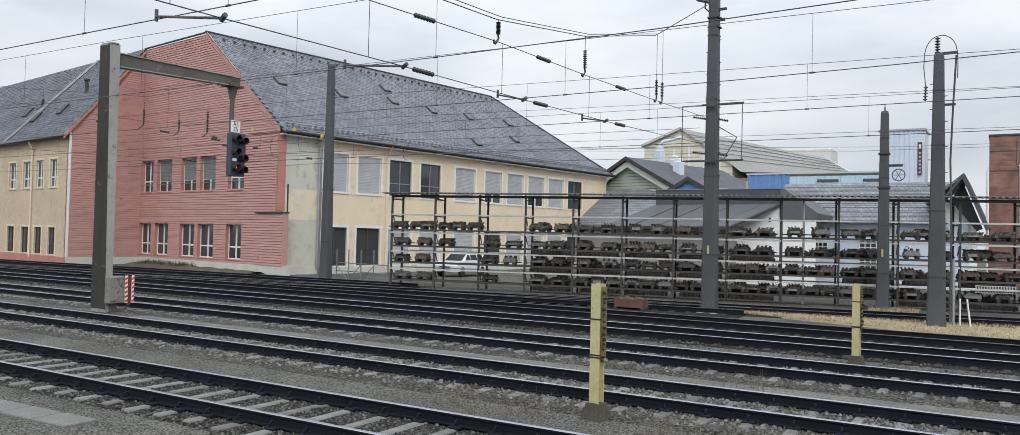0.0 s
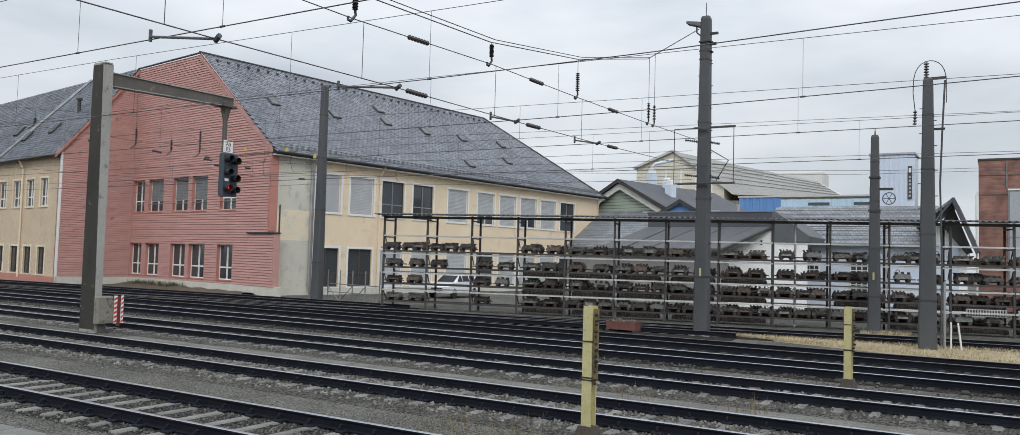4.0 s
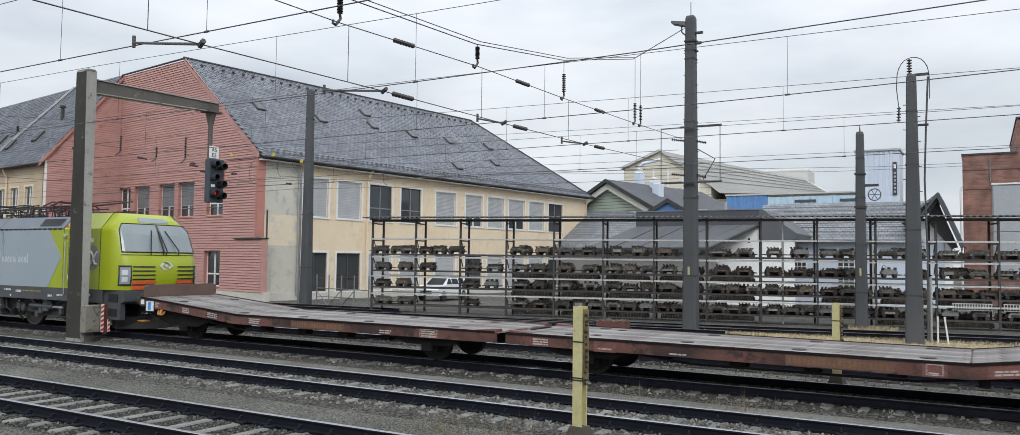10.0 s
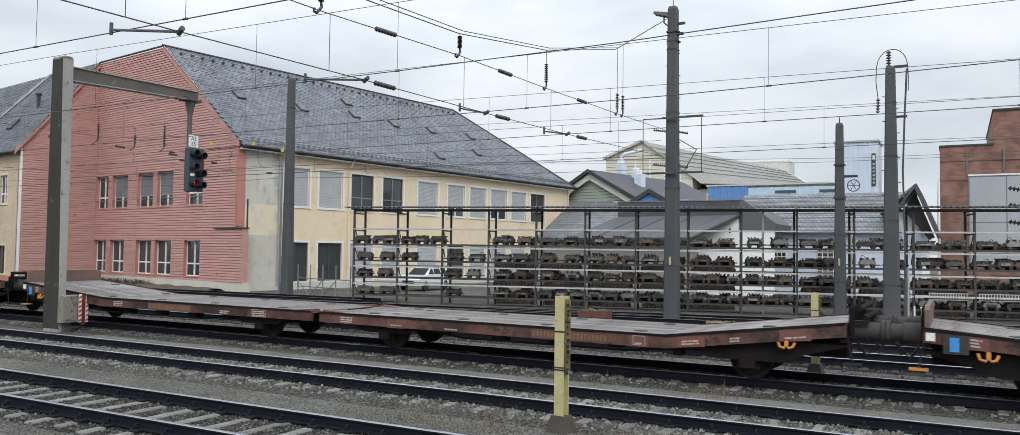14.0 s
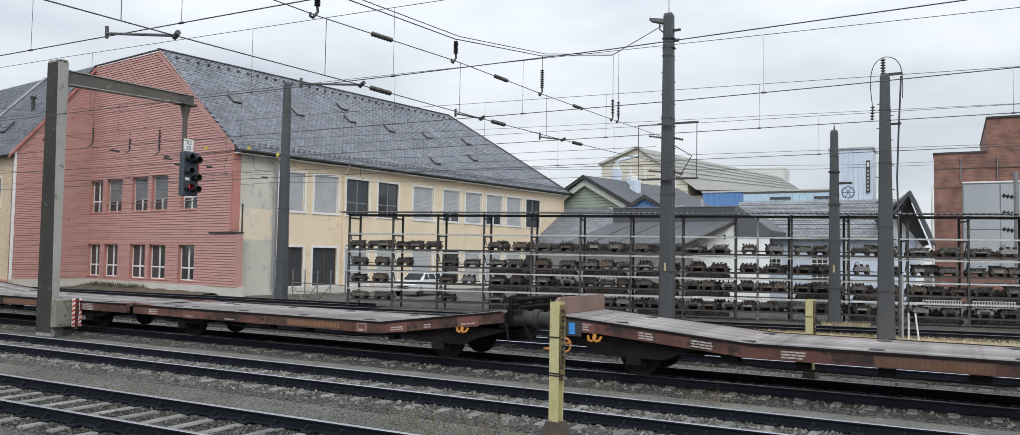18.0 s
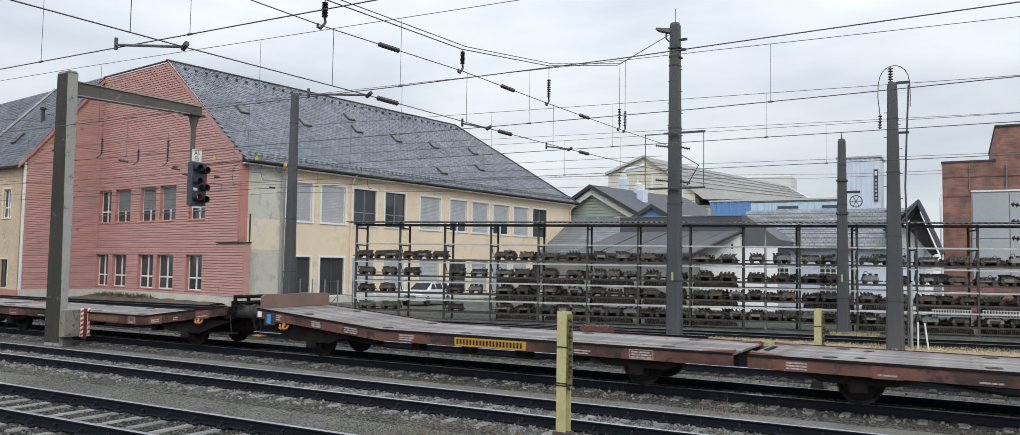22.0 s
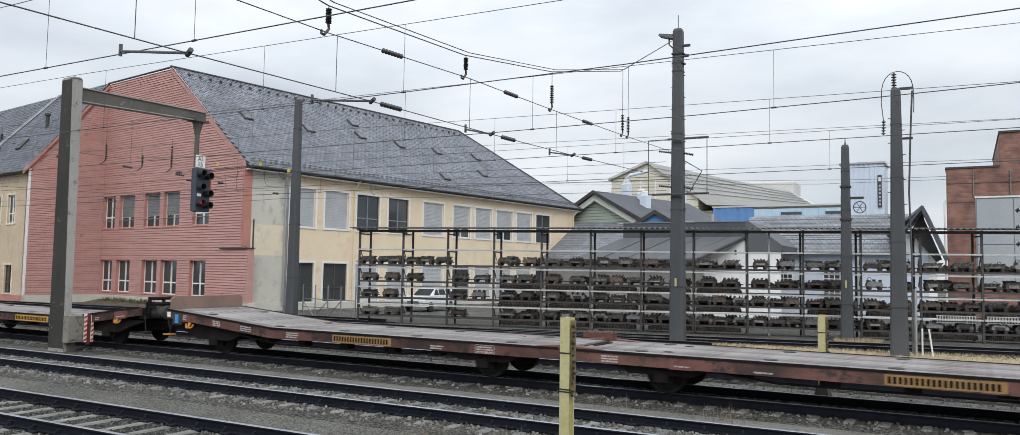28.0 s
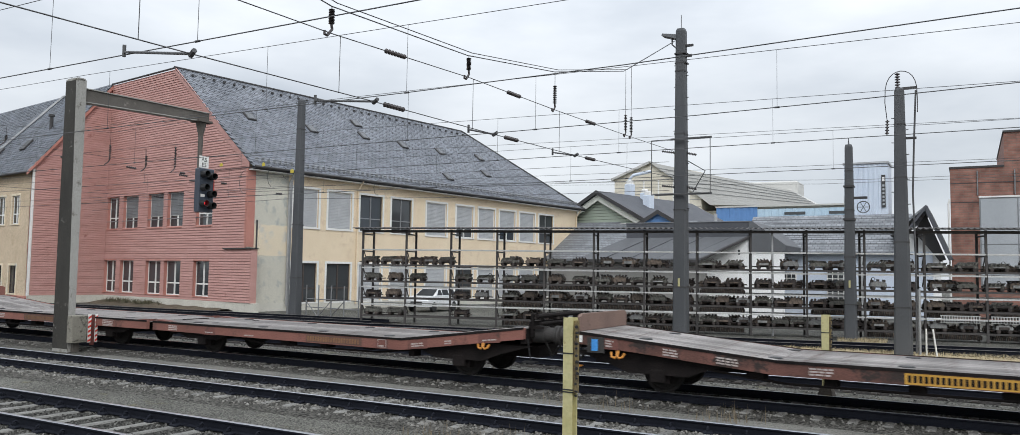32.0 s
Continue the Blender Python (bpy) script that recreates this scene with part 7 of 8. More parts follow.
def make_loco():
    t = thing("locomotive", pose(0, 17.02, 0), "lime green and silver-grey electric locomotive, pantograph raised, grimy running gear", "locomotive")
    # body side and roof
    for s in (-1, 1):
        part("body_side", Mesh().box(-7.74, 7.74, *sorted((s * SW, s * (SW - .04))), SILL, SEAM), LIME, t, "lime green body side")
    part("floor", Mesh().box(-7.7, 7.7, -SW + .05, SW - .05, SILL, SILL + .05), SKIRT, t)
    for s in (-1, 1):
        hexa = [(-4.95, SILL + .002), (4.95, SILL + .002), (5.67, 2.36), (4.95, SEAM - .002), (-4.95, SEAM - .002), (-5.67, 2.36)]
        p = part("silver_panel", Mesh().prism(hexa, "y", s * SW, s * (SW + .006)), SILVER, t, "silver-grey side panel with arrow-shaped ends")
        ribs = Mesh()
        y0, y1 = sorted((s * (SW + .006), s * (SW + .011)))
        # wordless stand-in for the operator's mark: emblem and letter-high bars
        def fx(x):
            return x * (-s)
        em = Mesh()
        c = -3.28
        for q in (-1, 1):
            em.prism([(fx(c + q * .62), 2.36 + q * .02), (fx(c + q * .22), 2.36 + q * .34), (fx(c - q * .20), 2.36 + q * .34), (fx(c + q * .16), 2.36 + q * .24), (fx(c + q * .36), 2.36 + q * .02), (fx(c + q * .16), 2.36 - q * .17), (fx(c + q * .30), 2.36 - q * .25)], "y", y0, y1)
        em.prism([(fx(c), 2.52), (fx(c + .15), 2.36), (fx(c), 2.20), (fx(c - .15), 2.36)], "y", y0, y1)
        part("emblem", em, LETTER, p, "pale folded emblem")
        def frame_bar(x0, x1, z0, z1, k):
            """A plain rounded outline of one character's size."""
            def ring(g):
                c = .07 - g * .6
                q = [(x0 + g + c, z0 + g), (x1 - g - c, z0 + g), (x1 - g, z0 + g + c), (x1 - g, z1 - g - c), (x1 - g - c, z1 - g), (x0 + g + c, z1 - g), (x0 + g, z1 - g - c), (x0 + g, z0 + g + c)]
                return [(fx(u), v) for u, v in q]
            o, i = ring(0.0), ring(k)
            m = Mesh().loft([[(u, y1 if s > 0 else y0, v) for u, v in o], [(u, y1 if s > 0 else y0, v) for u, v in i], [(u, y0 if s > 0 else y1, v) for u, v in i], [(u, y0 if s > 0 else y1, v) for u, v in o]], True, caps=False)
            part("letter_bar", m, LETTER, p)
        x = -2.53
        for w in (.36, .42, .36, .40, .42, .42, .42, .46):
            frame_bar(x, x + w, 2.10, 2.53, .052)
            x += w + .075
        x = 1.66
        for k in range(13):
            a, b = sorted((fx(x), fx(x + (.03 if k in (0, 8) else .11))))
            if k in (0, 2, 8, 12):
                part("letter_bar", Mesh().box(a, b - (b - a) * .6, y0, y1, 2.15, 2.47), LETTER, p)
            else:
                frame_bar(x, x + .125, 2.15, 2.37, .030)
            x += .17
        rs = random.Random(5)
        for xx, n0 in ((-2.6, 3), (2.1, 4), (.6, 2)):
            for k in range(n0):
                x0 = xx + rs.uniform(-.15, .15)
                z1, ln = SEAM - .01, rs.uniform(.4, 1.1)
                dx = rs.uniform(.1, .35)
                run = Mesh().prism([(fx(x0), z1), (fx(x0 + .03), z1), (fx(x0 + dx + .012), z1 - ln), (fx(x0 + dx), z1 - ln)], "y", s * (SW + .0062), s * (SW + .0085))
                part("dirt_run", run, GRIME, p)
        # cab doors, both ends
        for e in (-1, 1):
            dr = part("cab_door", Mesh().box(*sorted((e * 6.08, e * 6.95)), *sorted((s * SW, s * (SW + .012))), 1.47, 3.20), LIME, t, "lime green cab door")
            wr = [(6.27 + c * .48 + dx, 2.48 + d * .66 + dz) for c, d, pp in ((0, 0, ((0, .09), (.03, .03), (.09, 0))), (1, 0, ((-.09, 0), (-.03, .03), (0, .09))), (1, 1, ((0, -.09), (-.03, -.03), (-.09, 0))), (0, 1, ((.09, 0), (.03, -.03), (0, -.09)))) for dx, dz in pp]
            wn = part("door_window", Mesh().prism([(e * u, v) for u, v in wr], "y", *sorted((s * (SW + .012), s * (SW + .02)))), CABGLASS, dr, "dark cab door window with rounded corners")
            part("window_rubber", Mesh().path([(e * u, s * (SW + .018), v) for u, v in wr + wr[:1]], .014, 5), BLACK, wn)
            fr = Mesh()
            for a, b, c, d in ((6.07, 6.085, 1.46, 3.2), (6.945, 6.96, 1.46, 3.2), (6.07, 6.96, 3.19, 3.205), (6.07, 6.96, 1.455, 1.47)):
                fr.box(*sorted((e * a, e * b)), *sorted((s * (SW + .004), s * (SW + .014))), c, d)
            part("door_gap", fr, BLACK, dr)
            hr = Mesh()
            for xx in (5.98, 7.02):
                hr.tube((e * xx, s * (SW + .07), 1.15), (e * xx, s * (SW + .07), 2.85), .018, n=6)
                hr.tube((e * xx, s * (SW + .07), 2.83), (e * xx, s * SW, 2.83), .02, n=6)
            hr.path([(e * 6.15, s * (SW + .06), 1.78), (e * 6.2, s * (SW + .06), 1.62), (e * 6.6, s * (SW + .06), 1.60)], .015, 5)
            part("handrail", hr, GALV, dr, "steel handrails beside the door")
            disc = part("round_emblem", Mesh().lathe([(0, s * SW), (0.40, s * SW), (0.40, s * (SW + .008)), (0, s * (SW + .008))], "y", (e * 7.335, 0, 2.355), 36), DISC, t, "grey disc with a white looped mark")
            al = Mesh()
            pts = []
            for k in range(25):
                u = -0.25 * math.pi + k / 24 * 1.5 * math.pi
                pts.append((e * 7.335 + (-s) * (-0.05 - .13 * math.cos(u - math.pi / 4 + .8)), s * (SW + .01), 2.355 + .165 * math.sin(u - math.pi / 4 + .8)))
            loop = [(7.335 * e + -s * dx, s * (SW + .01), 2.355 + dz) for dx, dz in ((.27, .20), (.16, .06), (.06, -.06), (-.02, -.18), (-.12, -.20), (-.22, -.10), (-.235, .05), (-.17, .17), (-.06, .20), (.03, .12), (.10, -.05), (.16, -.18), (.26, -.20))]
            al.path(loop, .034, 6)
            part("mark", al, WHITE, disc)
            part("sign_plate", Mesh().box(*sorted((e * 7.12, e * 7.40)), *sorted((s * SW, s * (SW + .006))), 2.84, 2.97), DECAL, t)
            part("warning_triangle", Mesh().prism([(e * 5.86, 3.33), (e * 6.02, 3.33), (e * 5.94, 3.46)], "y", s * (SW - .03), s * (SW - .02)), ORANGE, t)
            lamp = Mesh().lathe([(0, s * SW), (.07, s * SW), (.08, s * (SW + .05)), (0, s * (SW + .07))], "y", (e * 5.88, 0, 3.04), 12)
            part("side_lamp", lamp, GALV, t)
            if e > 0:
                part("side_seam", Mesh().box(5.77, 5.785, *sorted((s * SW, s * (SW + .004))), SILL, SEAM), BLACK, t)
    # roof fairings: sloping grey panels with a toothed lower edge, dark grilles
    for s in (-1, 1):
        for i in range(3):
            a = -5.75 + i * 11.5 / 3
            b = a + 11.5 / 3 - .03
            m = Mesh().loft([[(a, s * SW, SEAM + .02), (b, s * SW, SEAM + .02), (b, s * (SW - .05), SEAM + .02), (a, s * (SW - .05), SEAM + .02)],
                             [(a, s * 1.16, 3.70), (b, s * 1.16, 3.70), (b, s * 1.10, 3.66), (a, s * 1.10, 3.66)]])
            fp = part("roof_fairing", m, ROOFGREY, t, "slate-grey sloping roof panel")
            hinge = None
            for k in range(13):
                x = a + .05 + k * .29
                if hinge is None:
                    hinge = part("hinge", Mesh().box(0, .2, *sorted((s * (SW - .02), s * (SW + .012))), SEAM - .02, SEAM + .035), BLACK, fp, at=pose(x, 0, 0))
                else:
                    again(hinge, fp, pose(x, 0, 0))
        for a, b in ((-5.0, -3.75), (4.25, 5.45)):
            g = Mesh()
            for k in range(7):
                f0, f1 = .22 + k * .09, .22 + k * .09 + .06
                def at(f):
                    return s * (SW + (1.16 - SW) * f + .012), SEAM + .02 + (3.70 - SEAM - .02) * f + .012
                (ya, za), (yb, zb) = at(f0), at(f1)
                g.add([(a, ya, za), (b, ya, za), (b, yb, zb), (a, yb, zb), (a, ya - s * .02, za), (b, ya - s * .02, za)], [(0, 1, 2, 3), (0, 4, 5, 1)])
            part("grille", g, BLACK, t, "dark louvred grille")
    m = Mesh()
    m.prism([(-1.16, 3.60), (1.16, 3.60), (1.16, 3.66), (-1.16, 3.66)], "x", -5.8, 5.8)
    part("roof_deck", m, ROOFGREY, t)
    for e in (-1, 1):
        m = Mesh().prism([(-SW, SEAM), (SW, SEAM), (1.07, RTOP), (-1.07, RTOP)], "x", e * 5.78, e * 7.74)
        part("cab_roof", m, LIME, t, "lime green cab roof")
        m = Mesh().prism([(-SW - .004, SEAM), (-SW, SEAM), (-1.07, RTOP + .004), (1.07, RTOP + .004), (SW, SEAM), (SW + .004, SEAM), (1.075, RTOP + .012), (-1.075, RTOP + .012)], "x", e * 7.735, e * 7.755)
        part("roof_seam", m, BLACK, t)
        nose(t, e)
    # roof equipment
    rng = random.Random(9)
    for k in range(26):
        x = -5.0 + k * .4
        y = rng.choice((-.75, -.4, .3, .7))
        part("roof_insulator", insulator(Mesh(), (x, y, 3.66), (x, y, 3.66 + rng.uniform(.22, .42)), .07, 4), INSUL if k % 3 else BUSBAR, t)
    for y, z in ((-.75, 4.02), (-.35, 4.10), (.35, 4.05)):
        part("busbar", Mesh().path([(-5.2, y, z), (-2.0, y, z + .05), (-1.5, y + .1, z - .02), (2.5, y, z + .02), (5.3, y, z)], .022, 6), BLACK, t)
    for k in range(10):
        x = -4 + k * .95
        part("busbar_link", Mesh().path([(x, -.75, 4.03), (x + .2, -.5, 3.85 + .2 * (k % 2)), (x + .3, -.3, 4.1)], .025, 5), BLACK, t)
    part("red_busbar", Mesh().tube((2.3, -.5, 4.12), (5.6, -.5, 4.14), .032, n=6), BUSBAR, t, "red-brown busbar")
    part("red_busbar", Mesh().tube((-4.8, -.55, 4.05), (-2.4, -.55, 4.10), .032, n=6), BUSBAR, t, "red-brown busbar")
    for k in range(22):
        x = -5.1 + k * .47
        y = rng.uniform(-.8, .5)
        part("roof_cable", Mesh().path([(x, y, 3.7), (x + rng.uniform(-.1, .15), y, 4.0 + rng.uniform(0, .25)), (x + rng.uniform(.15, .4), y + .1, 4.1 + rng.uniform(-.05, .2)), (x + rng.uniform(.4, .7), y + rng.uniform(-.2, .3), 3.75)], rng.uniform(.014, .024), 6), BLACK, t)
        if k % 4 == 0:
            part("roof_box", Mesh().bevel_box(x, x + rng.uniform(.25, .5), y, y + .3, 3.66, 3.66 + rng.uniform(.18, .34), .03), SKIRT, t)
    # raised pantograph at the leading end, folded ones behind
    p = Mesh()
    p.box(-5.6, -3.6, -.75, -.65, 3.95, 4.02)
    p.box(-5.6, -3.6, .65, .75, 3.95, 4.02)
    p.tube((-4.3, -.7, 4.05), (-4.3, .7, 4.05), .05, n=6)
    part("pantograph_base", p, BLACK, t)
    p = Mesh()
    p.tube((-4.3, 0, 4.08), (-6.45, 0, 4.85), .055, .045, n=6)
    p.tube((-4.6, .15, 4.05), (-6.5, .12, 4.75), .02, n=5)
    for s in (-1, 1):
        p.tube((-6.45, s * .12, 4.87), (-4.75, s * .42, 5.72), .032, .025, n=6)
        p.path([(-4.95, s * .45, 5.62), (-4.35, s * .5, 5.80), (-4.0, s * .5, 5.72)], .022, 5)
    p.tube((-6.5, -.2, 4.86), (-6.5, .2, 4.86), .06, n=6)
    p.tube((-5.6, -.28, 5.3), (-5.2, .33, 5.48), .02, n=5)
    part("pantograph_arm", p, BLACK, t, "raised black pantograph arm")
    p = Mesh()
    for dx in (-.25, .25):
        p.path([(-4.5 + dx, -1.05, 5.58), (-4.5 + dx, -.8, 5.80), (-4.5 + dx, .8, 5.80), (-4.5 + dx, 1.05, 5.58)], .03, 5)
    p.tube((-4.8, -.5, 5.74), (-4.2, -.5, 5.74), .025, n=5)
    p.tube((-4.8, .5, 5.74), (-4.2, .5, 5.74), .025, n=5)
    part("pantograph_head", p, BLACK, t)
    for x0, x1, d in ((3.4, 6.9, 1), (-1.6, 1.4, 1)):
        p = Mesh()
        p.tube((x0, -.05, 4.08), (x1, -.05, 4.22), .032, n=6)
        for s in (-1, 1):
            p.tube((x0, s * .35, 4.16), (x1, s * .15, 4.26), .02, n=6)
            p.path([(x0 + .1, s * .9, 4.12), (x0 + .1, s * .6, 4.28), (x0 + .1, 0, 4.28)], .03, 5)
            p.path([(x0 + .5, s * .9, 4.12), (x0 + .5, s * .6, 4.28), (x0 + .5, 0, 4.28)], .03, 5)
        p.box(x0 - .1, x1 - .6, -.7, -.62, 3.92, 3.98)
        p.box(x0 - .1, x1 - .6, .62, .7, 3.92, 3.98)
        part("folded_pantograph", p, BUSBAR if x0 > 0 else BLACK, t, "folded red-brown pantograph" if x0 > 0 else "folded black pantograph")
    # underframe
    for s in (1, -1):
        und = part("skirt", Mesh().box(-7.9, 7.9, *sorted((s * SW, s * (SW - .06))), 0.95, SILL - .004), SKIRT, t, "dark grey underframe skirt")
    part("underframe", Mesh().box(-7.85, 7.85, -SW + .07, SW - .07, 1.05, SILL - .01), SKIRT, t)
    ey = -SW - .004
    mk = Mesh()
    rng = random.Random(4)
    for x, w, z, h in ((-6.5, .35, 1.12, .05), (-5.0, .3, 1.16, .05), (-4.2, .5, 1.10, .10), (-1.6, .42, 1.2, .07), (-.6, 1.15, 1.2, .07), (.95, .38, 1.2, .07), (2.4, .4, 1.2, .06), (3.1, .3, 1.16, .08), (5.0, .22, 1.05, .25), (5.5, .3, 1.1, .05), (-1.0, .1, 1.05, .08), (.4, .1, 1.05, .08), (.6, .1, 1.05, .08), (6.5, .1, 1.05, .08), (6.7, .1, 1.05, .08)):
        q = x
        while q < x + w:
            mk.box(q, q + .04, ey, ey + .003, z, z + min(h, .075))
            q += rng.choice((.055, .06, .09))
    tagged(part("data_bars", mk, DECAL, und, "small pale bars in place of lettering"), kind="stuff")
    for a, b in ((3.5, 3.9), (3.97, 4.22), (4.28, 4.6)):
        part("yellow_bar", Mesh().box(a, b, ey, ey + .003, 1.20, 1.235), OCHRE, und)
    for a, z in ((-7.0, 1.09), (-6.75, 1.09), (-.35, 1.0), (2.75, 1.0), (1.05, 1.0), (.15, 1.02), (7.05, 1.2)):
        part("white_mark", Mesh().box(a, a + .07, ey, ey + .003, z, z + .075), DECAL, und)
    for x in (-2.2, -1.9, 1.5, 2.0, 7.3, -7.2):
        cap = part("round_cap", Mesh().lathe([(0, -SW - .012), (.095, -SW - .012), (.095, -SW), (0, -SW)], "y", (x, 0, 1.18), 14), BLACK, und)
        if x not in (-1.9, 1.5):
            part("cap_centre", Mesh().lathe([(0, -SW - .018), (.05, -SW - .018), (.05, -SW - .011), (0, -SW - .011)], "y", (x, 0, 1.18), 12), GALV, cap)
    for e in (-1, 1):
        part("orange_strip", Mesh().box(e * 6.45 - .2, e * 6.45 + .2, ey - .003, ey, 1.275, 1.315), HOOKORANGE, und)
    for e in (-1, 1):
        x = e * 6.45
        # Shade of the step hollow, as a thin black plate on the skirt.
        part("step_recess", Mesh().box(x - .28, x + .28, ey - .002, ey, 1.05, 1.24), BLACK, t)
        for dx in (-.32, .28):
            part("step_rail", Mesh().box(x + dx, x + dx + .04, -1.47, -1.40, .38, .95), BLACK, t)
        for z in (.40, .62, .84):
            part("step_tread", Mesh().box(x - .3, x + .3, -1.5, -1.28, z, z + .03), SKIRT, t, "cab step tread")
    for e in (-1, 1):
        c = e * 4.58
        b = Mesh()
        for s in (-1, 1):
            y0, y1 = sorted((s * .98, s * 1.16))
            b.prism([(c - 2.5, .78), (c - 1.9, .52), (c - .9, .48), (c - .5, .40), (c + .5, .40), (c + .9, .48), (c + 1.9, .52), (c + 2.5, .78), (c + 2.4, .92), (c - 2.4, .92)], "y", y0, y1)
        b.box(c - .8, c + .8, -1, 1, .45, .8)
        bg = part("bogie_frame", b, BOGIE, t, "grimy bogie frame")
        for dx in (-1.5, 1.5):
            for s in (-1, 1):
                ax = Mesh().lathe([(0, s * 1.0), (.17, s * 1.0), (.17, s * 1.22), (.10, s * 1.26), (0, s * 1.26)], "y", (c + dx, 0, .625), 14)
                part("axle_box", ax, SKIRT, bg)
                for q in (-.42, .42):
                    part("coil_spring", insulator(Mesh(), (c + dx + q, s * 1.1, .62), (c + dx + q, s * 1.1, 1.0), .12, 5), BOGIE, bg)
            wheelset(t, c + dx, .625, 8)
        for s in (-1, 1):
            part("damper", Mesh().path([(c - .9, s * 1.28, .72), (c + .4, s * 1.28, .70)], .075, 8), SKIRT, bg)
            part("damper_rod", Mesh().tube((c + .4, s * 1.28, .70), (c + .95, s * 1.28, .70), .04, n=8), GALV, bg)
            part("damper_bracket", Mesh().bevel_box(c - .15, c + .15, *sorted((s * 1.16, s * 1.34)), .55, 1.0, .03), SKIRT, bg)
            part("hose", Mesh().path([(c + 1.1, s * 1.25, .95), (c + 1.25, s * 1.3, .45), (c + 1.6, s * 1.28, .42), (c + 1.75, s * 1.2, .8)], .025, 6), BLACK, bg)
        sd = Mesh()
        for dx in (-2.3, 2.35):
            for s in (-1, 1):
                sd.path([(c + dx, s * 1.1, .95), (c + dx, s * .85, .3), (c + dx + .1, s * .78, .14)], .03, 5)
        part("sand_pipe", sd, BOGIE, bg)
    for a, b, z0, z1 in ((-1.9, -1.25, .42, .95), (-.95, -.25, .55, .95), (.15, .5, .40, .95), (.7, 1.05, .55, .95), (1.3, 1.9, .35, .95)):
        part("equipment_box", Mesh().bevel_box(a, b, -1.35, -1.05, z0, z1, .03), SKIRT, t, "grey equipment box between the bogies")
    part("transformer", Mesh().bevel_box(-2.1, 2.1, -1.04, 1.04, .30, .95, .05), BOGIE, t)
    part("air_tank", Mesh().tube((-.2, -1.2, .70), (.75, -1.2, .70), .15, n=12), SKIRT, t)
    for e in (-1, 1):
        for dx, z in ((-1.9, .80), (-.75, .86), (.55, .84), (1.9, .78)):
            part("tag_plate", Mesh().box(e * 4.58 + dx, e * 4.58 + dx + .09, -1.175, -1.165, z, z + .05), DECAL, t)
        part("brake_hose", Mesh().path([(e * 2.2, -1.3, .95), (e * 2.35, -1.36, .6), (e * 2.6, -1.34, .48), (e * 2.9, -1.25, .75)], .03, 6), BLACK, t)
        part("guard_iron", Mesh().prism([(e * 7.55, .12), (e * 7.75, .12), (e * 7.6, .95), (e * 7.35, .95)], "y", -.85, -.78), BOGIE, t)
    rng = random.Random(12)
    for k in range(26):
        x = rng.uniform(-2.05, 2.0)
        z = rng.uniform(.45, .9)
        y = -1.37 + rng.uniform(0, .1)
        kind = k % 4
        if kind == 0:
            part("pipe", Mesh().path([(x, y, .95), (x + rng.uniform(-.05, .1), y - .02, z), (x + rng.uniform(.1, .35), y, z - .12), (x + .4, y + .05, .92)], rng.uniform(.015, .03), 6), BOGIE, t)
        elif kind == 1:
            part("valve", Mesh().lathe([(.03, y - .10), (.085, y - .09), (.085, y), (.05, y + .02), (.05, y + .2)], "y", (x, 0, z), 10), SKIRT, t)
        elif kind == 2:
            part("bracket", Mesh().bevel_box(x, x + rng.uniform(.06, .14), y, y + .25, z - .1, .95, .015), BOGIE, t)
        else:
            part("air_cylinder", Mesh().tube((x, y, z), (x + rng.uniform(.2, .45), y, z), rng.uniform(.05, .09), n=10), SKIRT, t)
    for e in (-1, 1):
        for k in range(14):
            x = e * 4.58 + rng.uniform(-2.3, 2.3)
            z = rng.uniform(.45, .92)
            if k % 2:
                part("brake_pipe", Mesh().path([(x, -1.2, .98), (x + .08, -1.3, z), (x + .22, -1.28, z - .14), (x + .36, -1.18, .9)], .02, 6), BOGIE, t)
            else:
                part("brake_cylinder", Mesh().bevel_box(x, x + rng.uniform(.08, .2), -1.32, -1.16, z - .12, z + .1, .03), SKIRT, t)
    for a, b, c, d in ((-.72, -.55, .40, .62), (-.42, -.25, .40, .62), (.2, .36, .62, .78)):
        part("pale_plate", Mesh().box(a, b, -1.36, -1.352, c, d), WHITE, t)
    return t


# ---------------------------------------------------------------- the flat wagons
RUSTBEAM = mat("rust_red_wagon_side", (0.052, 0.034, 0.030), (0.165, 0.078, 0.063), 0.6, 0.8, bump=0.2, vary=0.25, streak=1.6, stain=(0.042, 0.033, 0.03), stain_at=0.51, contrast=0.13, spec=0.2)
RUSTFRESH = mat("fresh_red_wagon_side", (0.17, 0.072, 0.056), (0.27, 0.115, 0.09), 0.35, 0.75, bump=0.2, streak=1.6, stain=(0.11, 0.055, 0.045), stain_at=0.58, contrast=0.16)
# Darker than the locomotive's wheels.
WAGONWHEEL = mat("sooty_wheel", (0.018, 0.017, 0.016), (0.036, 0.033, 0.031), 4.0, 0.8, spec=0.15)
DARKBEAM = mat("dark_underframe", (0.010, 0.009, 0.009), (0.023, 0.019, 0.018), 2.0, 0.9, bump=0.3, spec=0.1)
DECK = mat("worn_deck_boards", (0.135, 0.124, 0.118), (0.265, 0.248, 0.238), 0.9, 0.85, bump=0.5, grain=30, vary=0.32, stain=(0.10, 0.074, 0.066), stain_at=0.56, contrast=0.17)
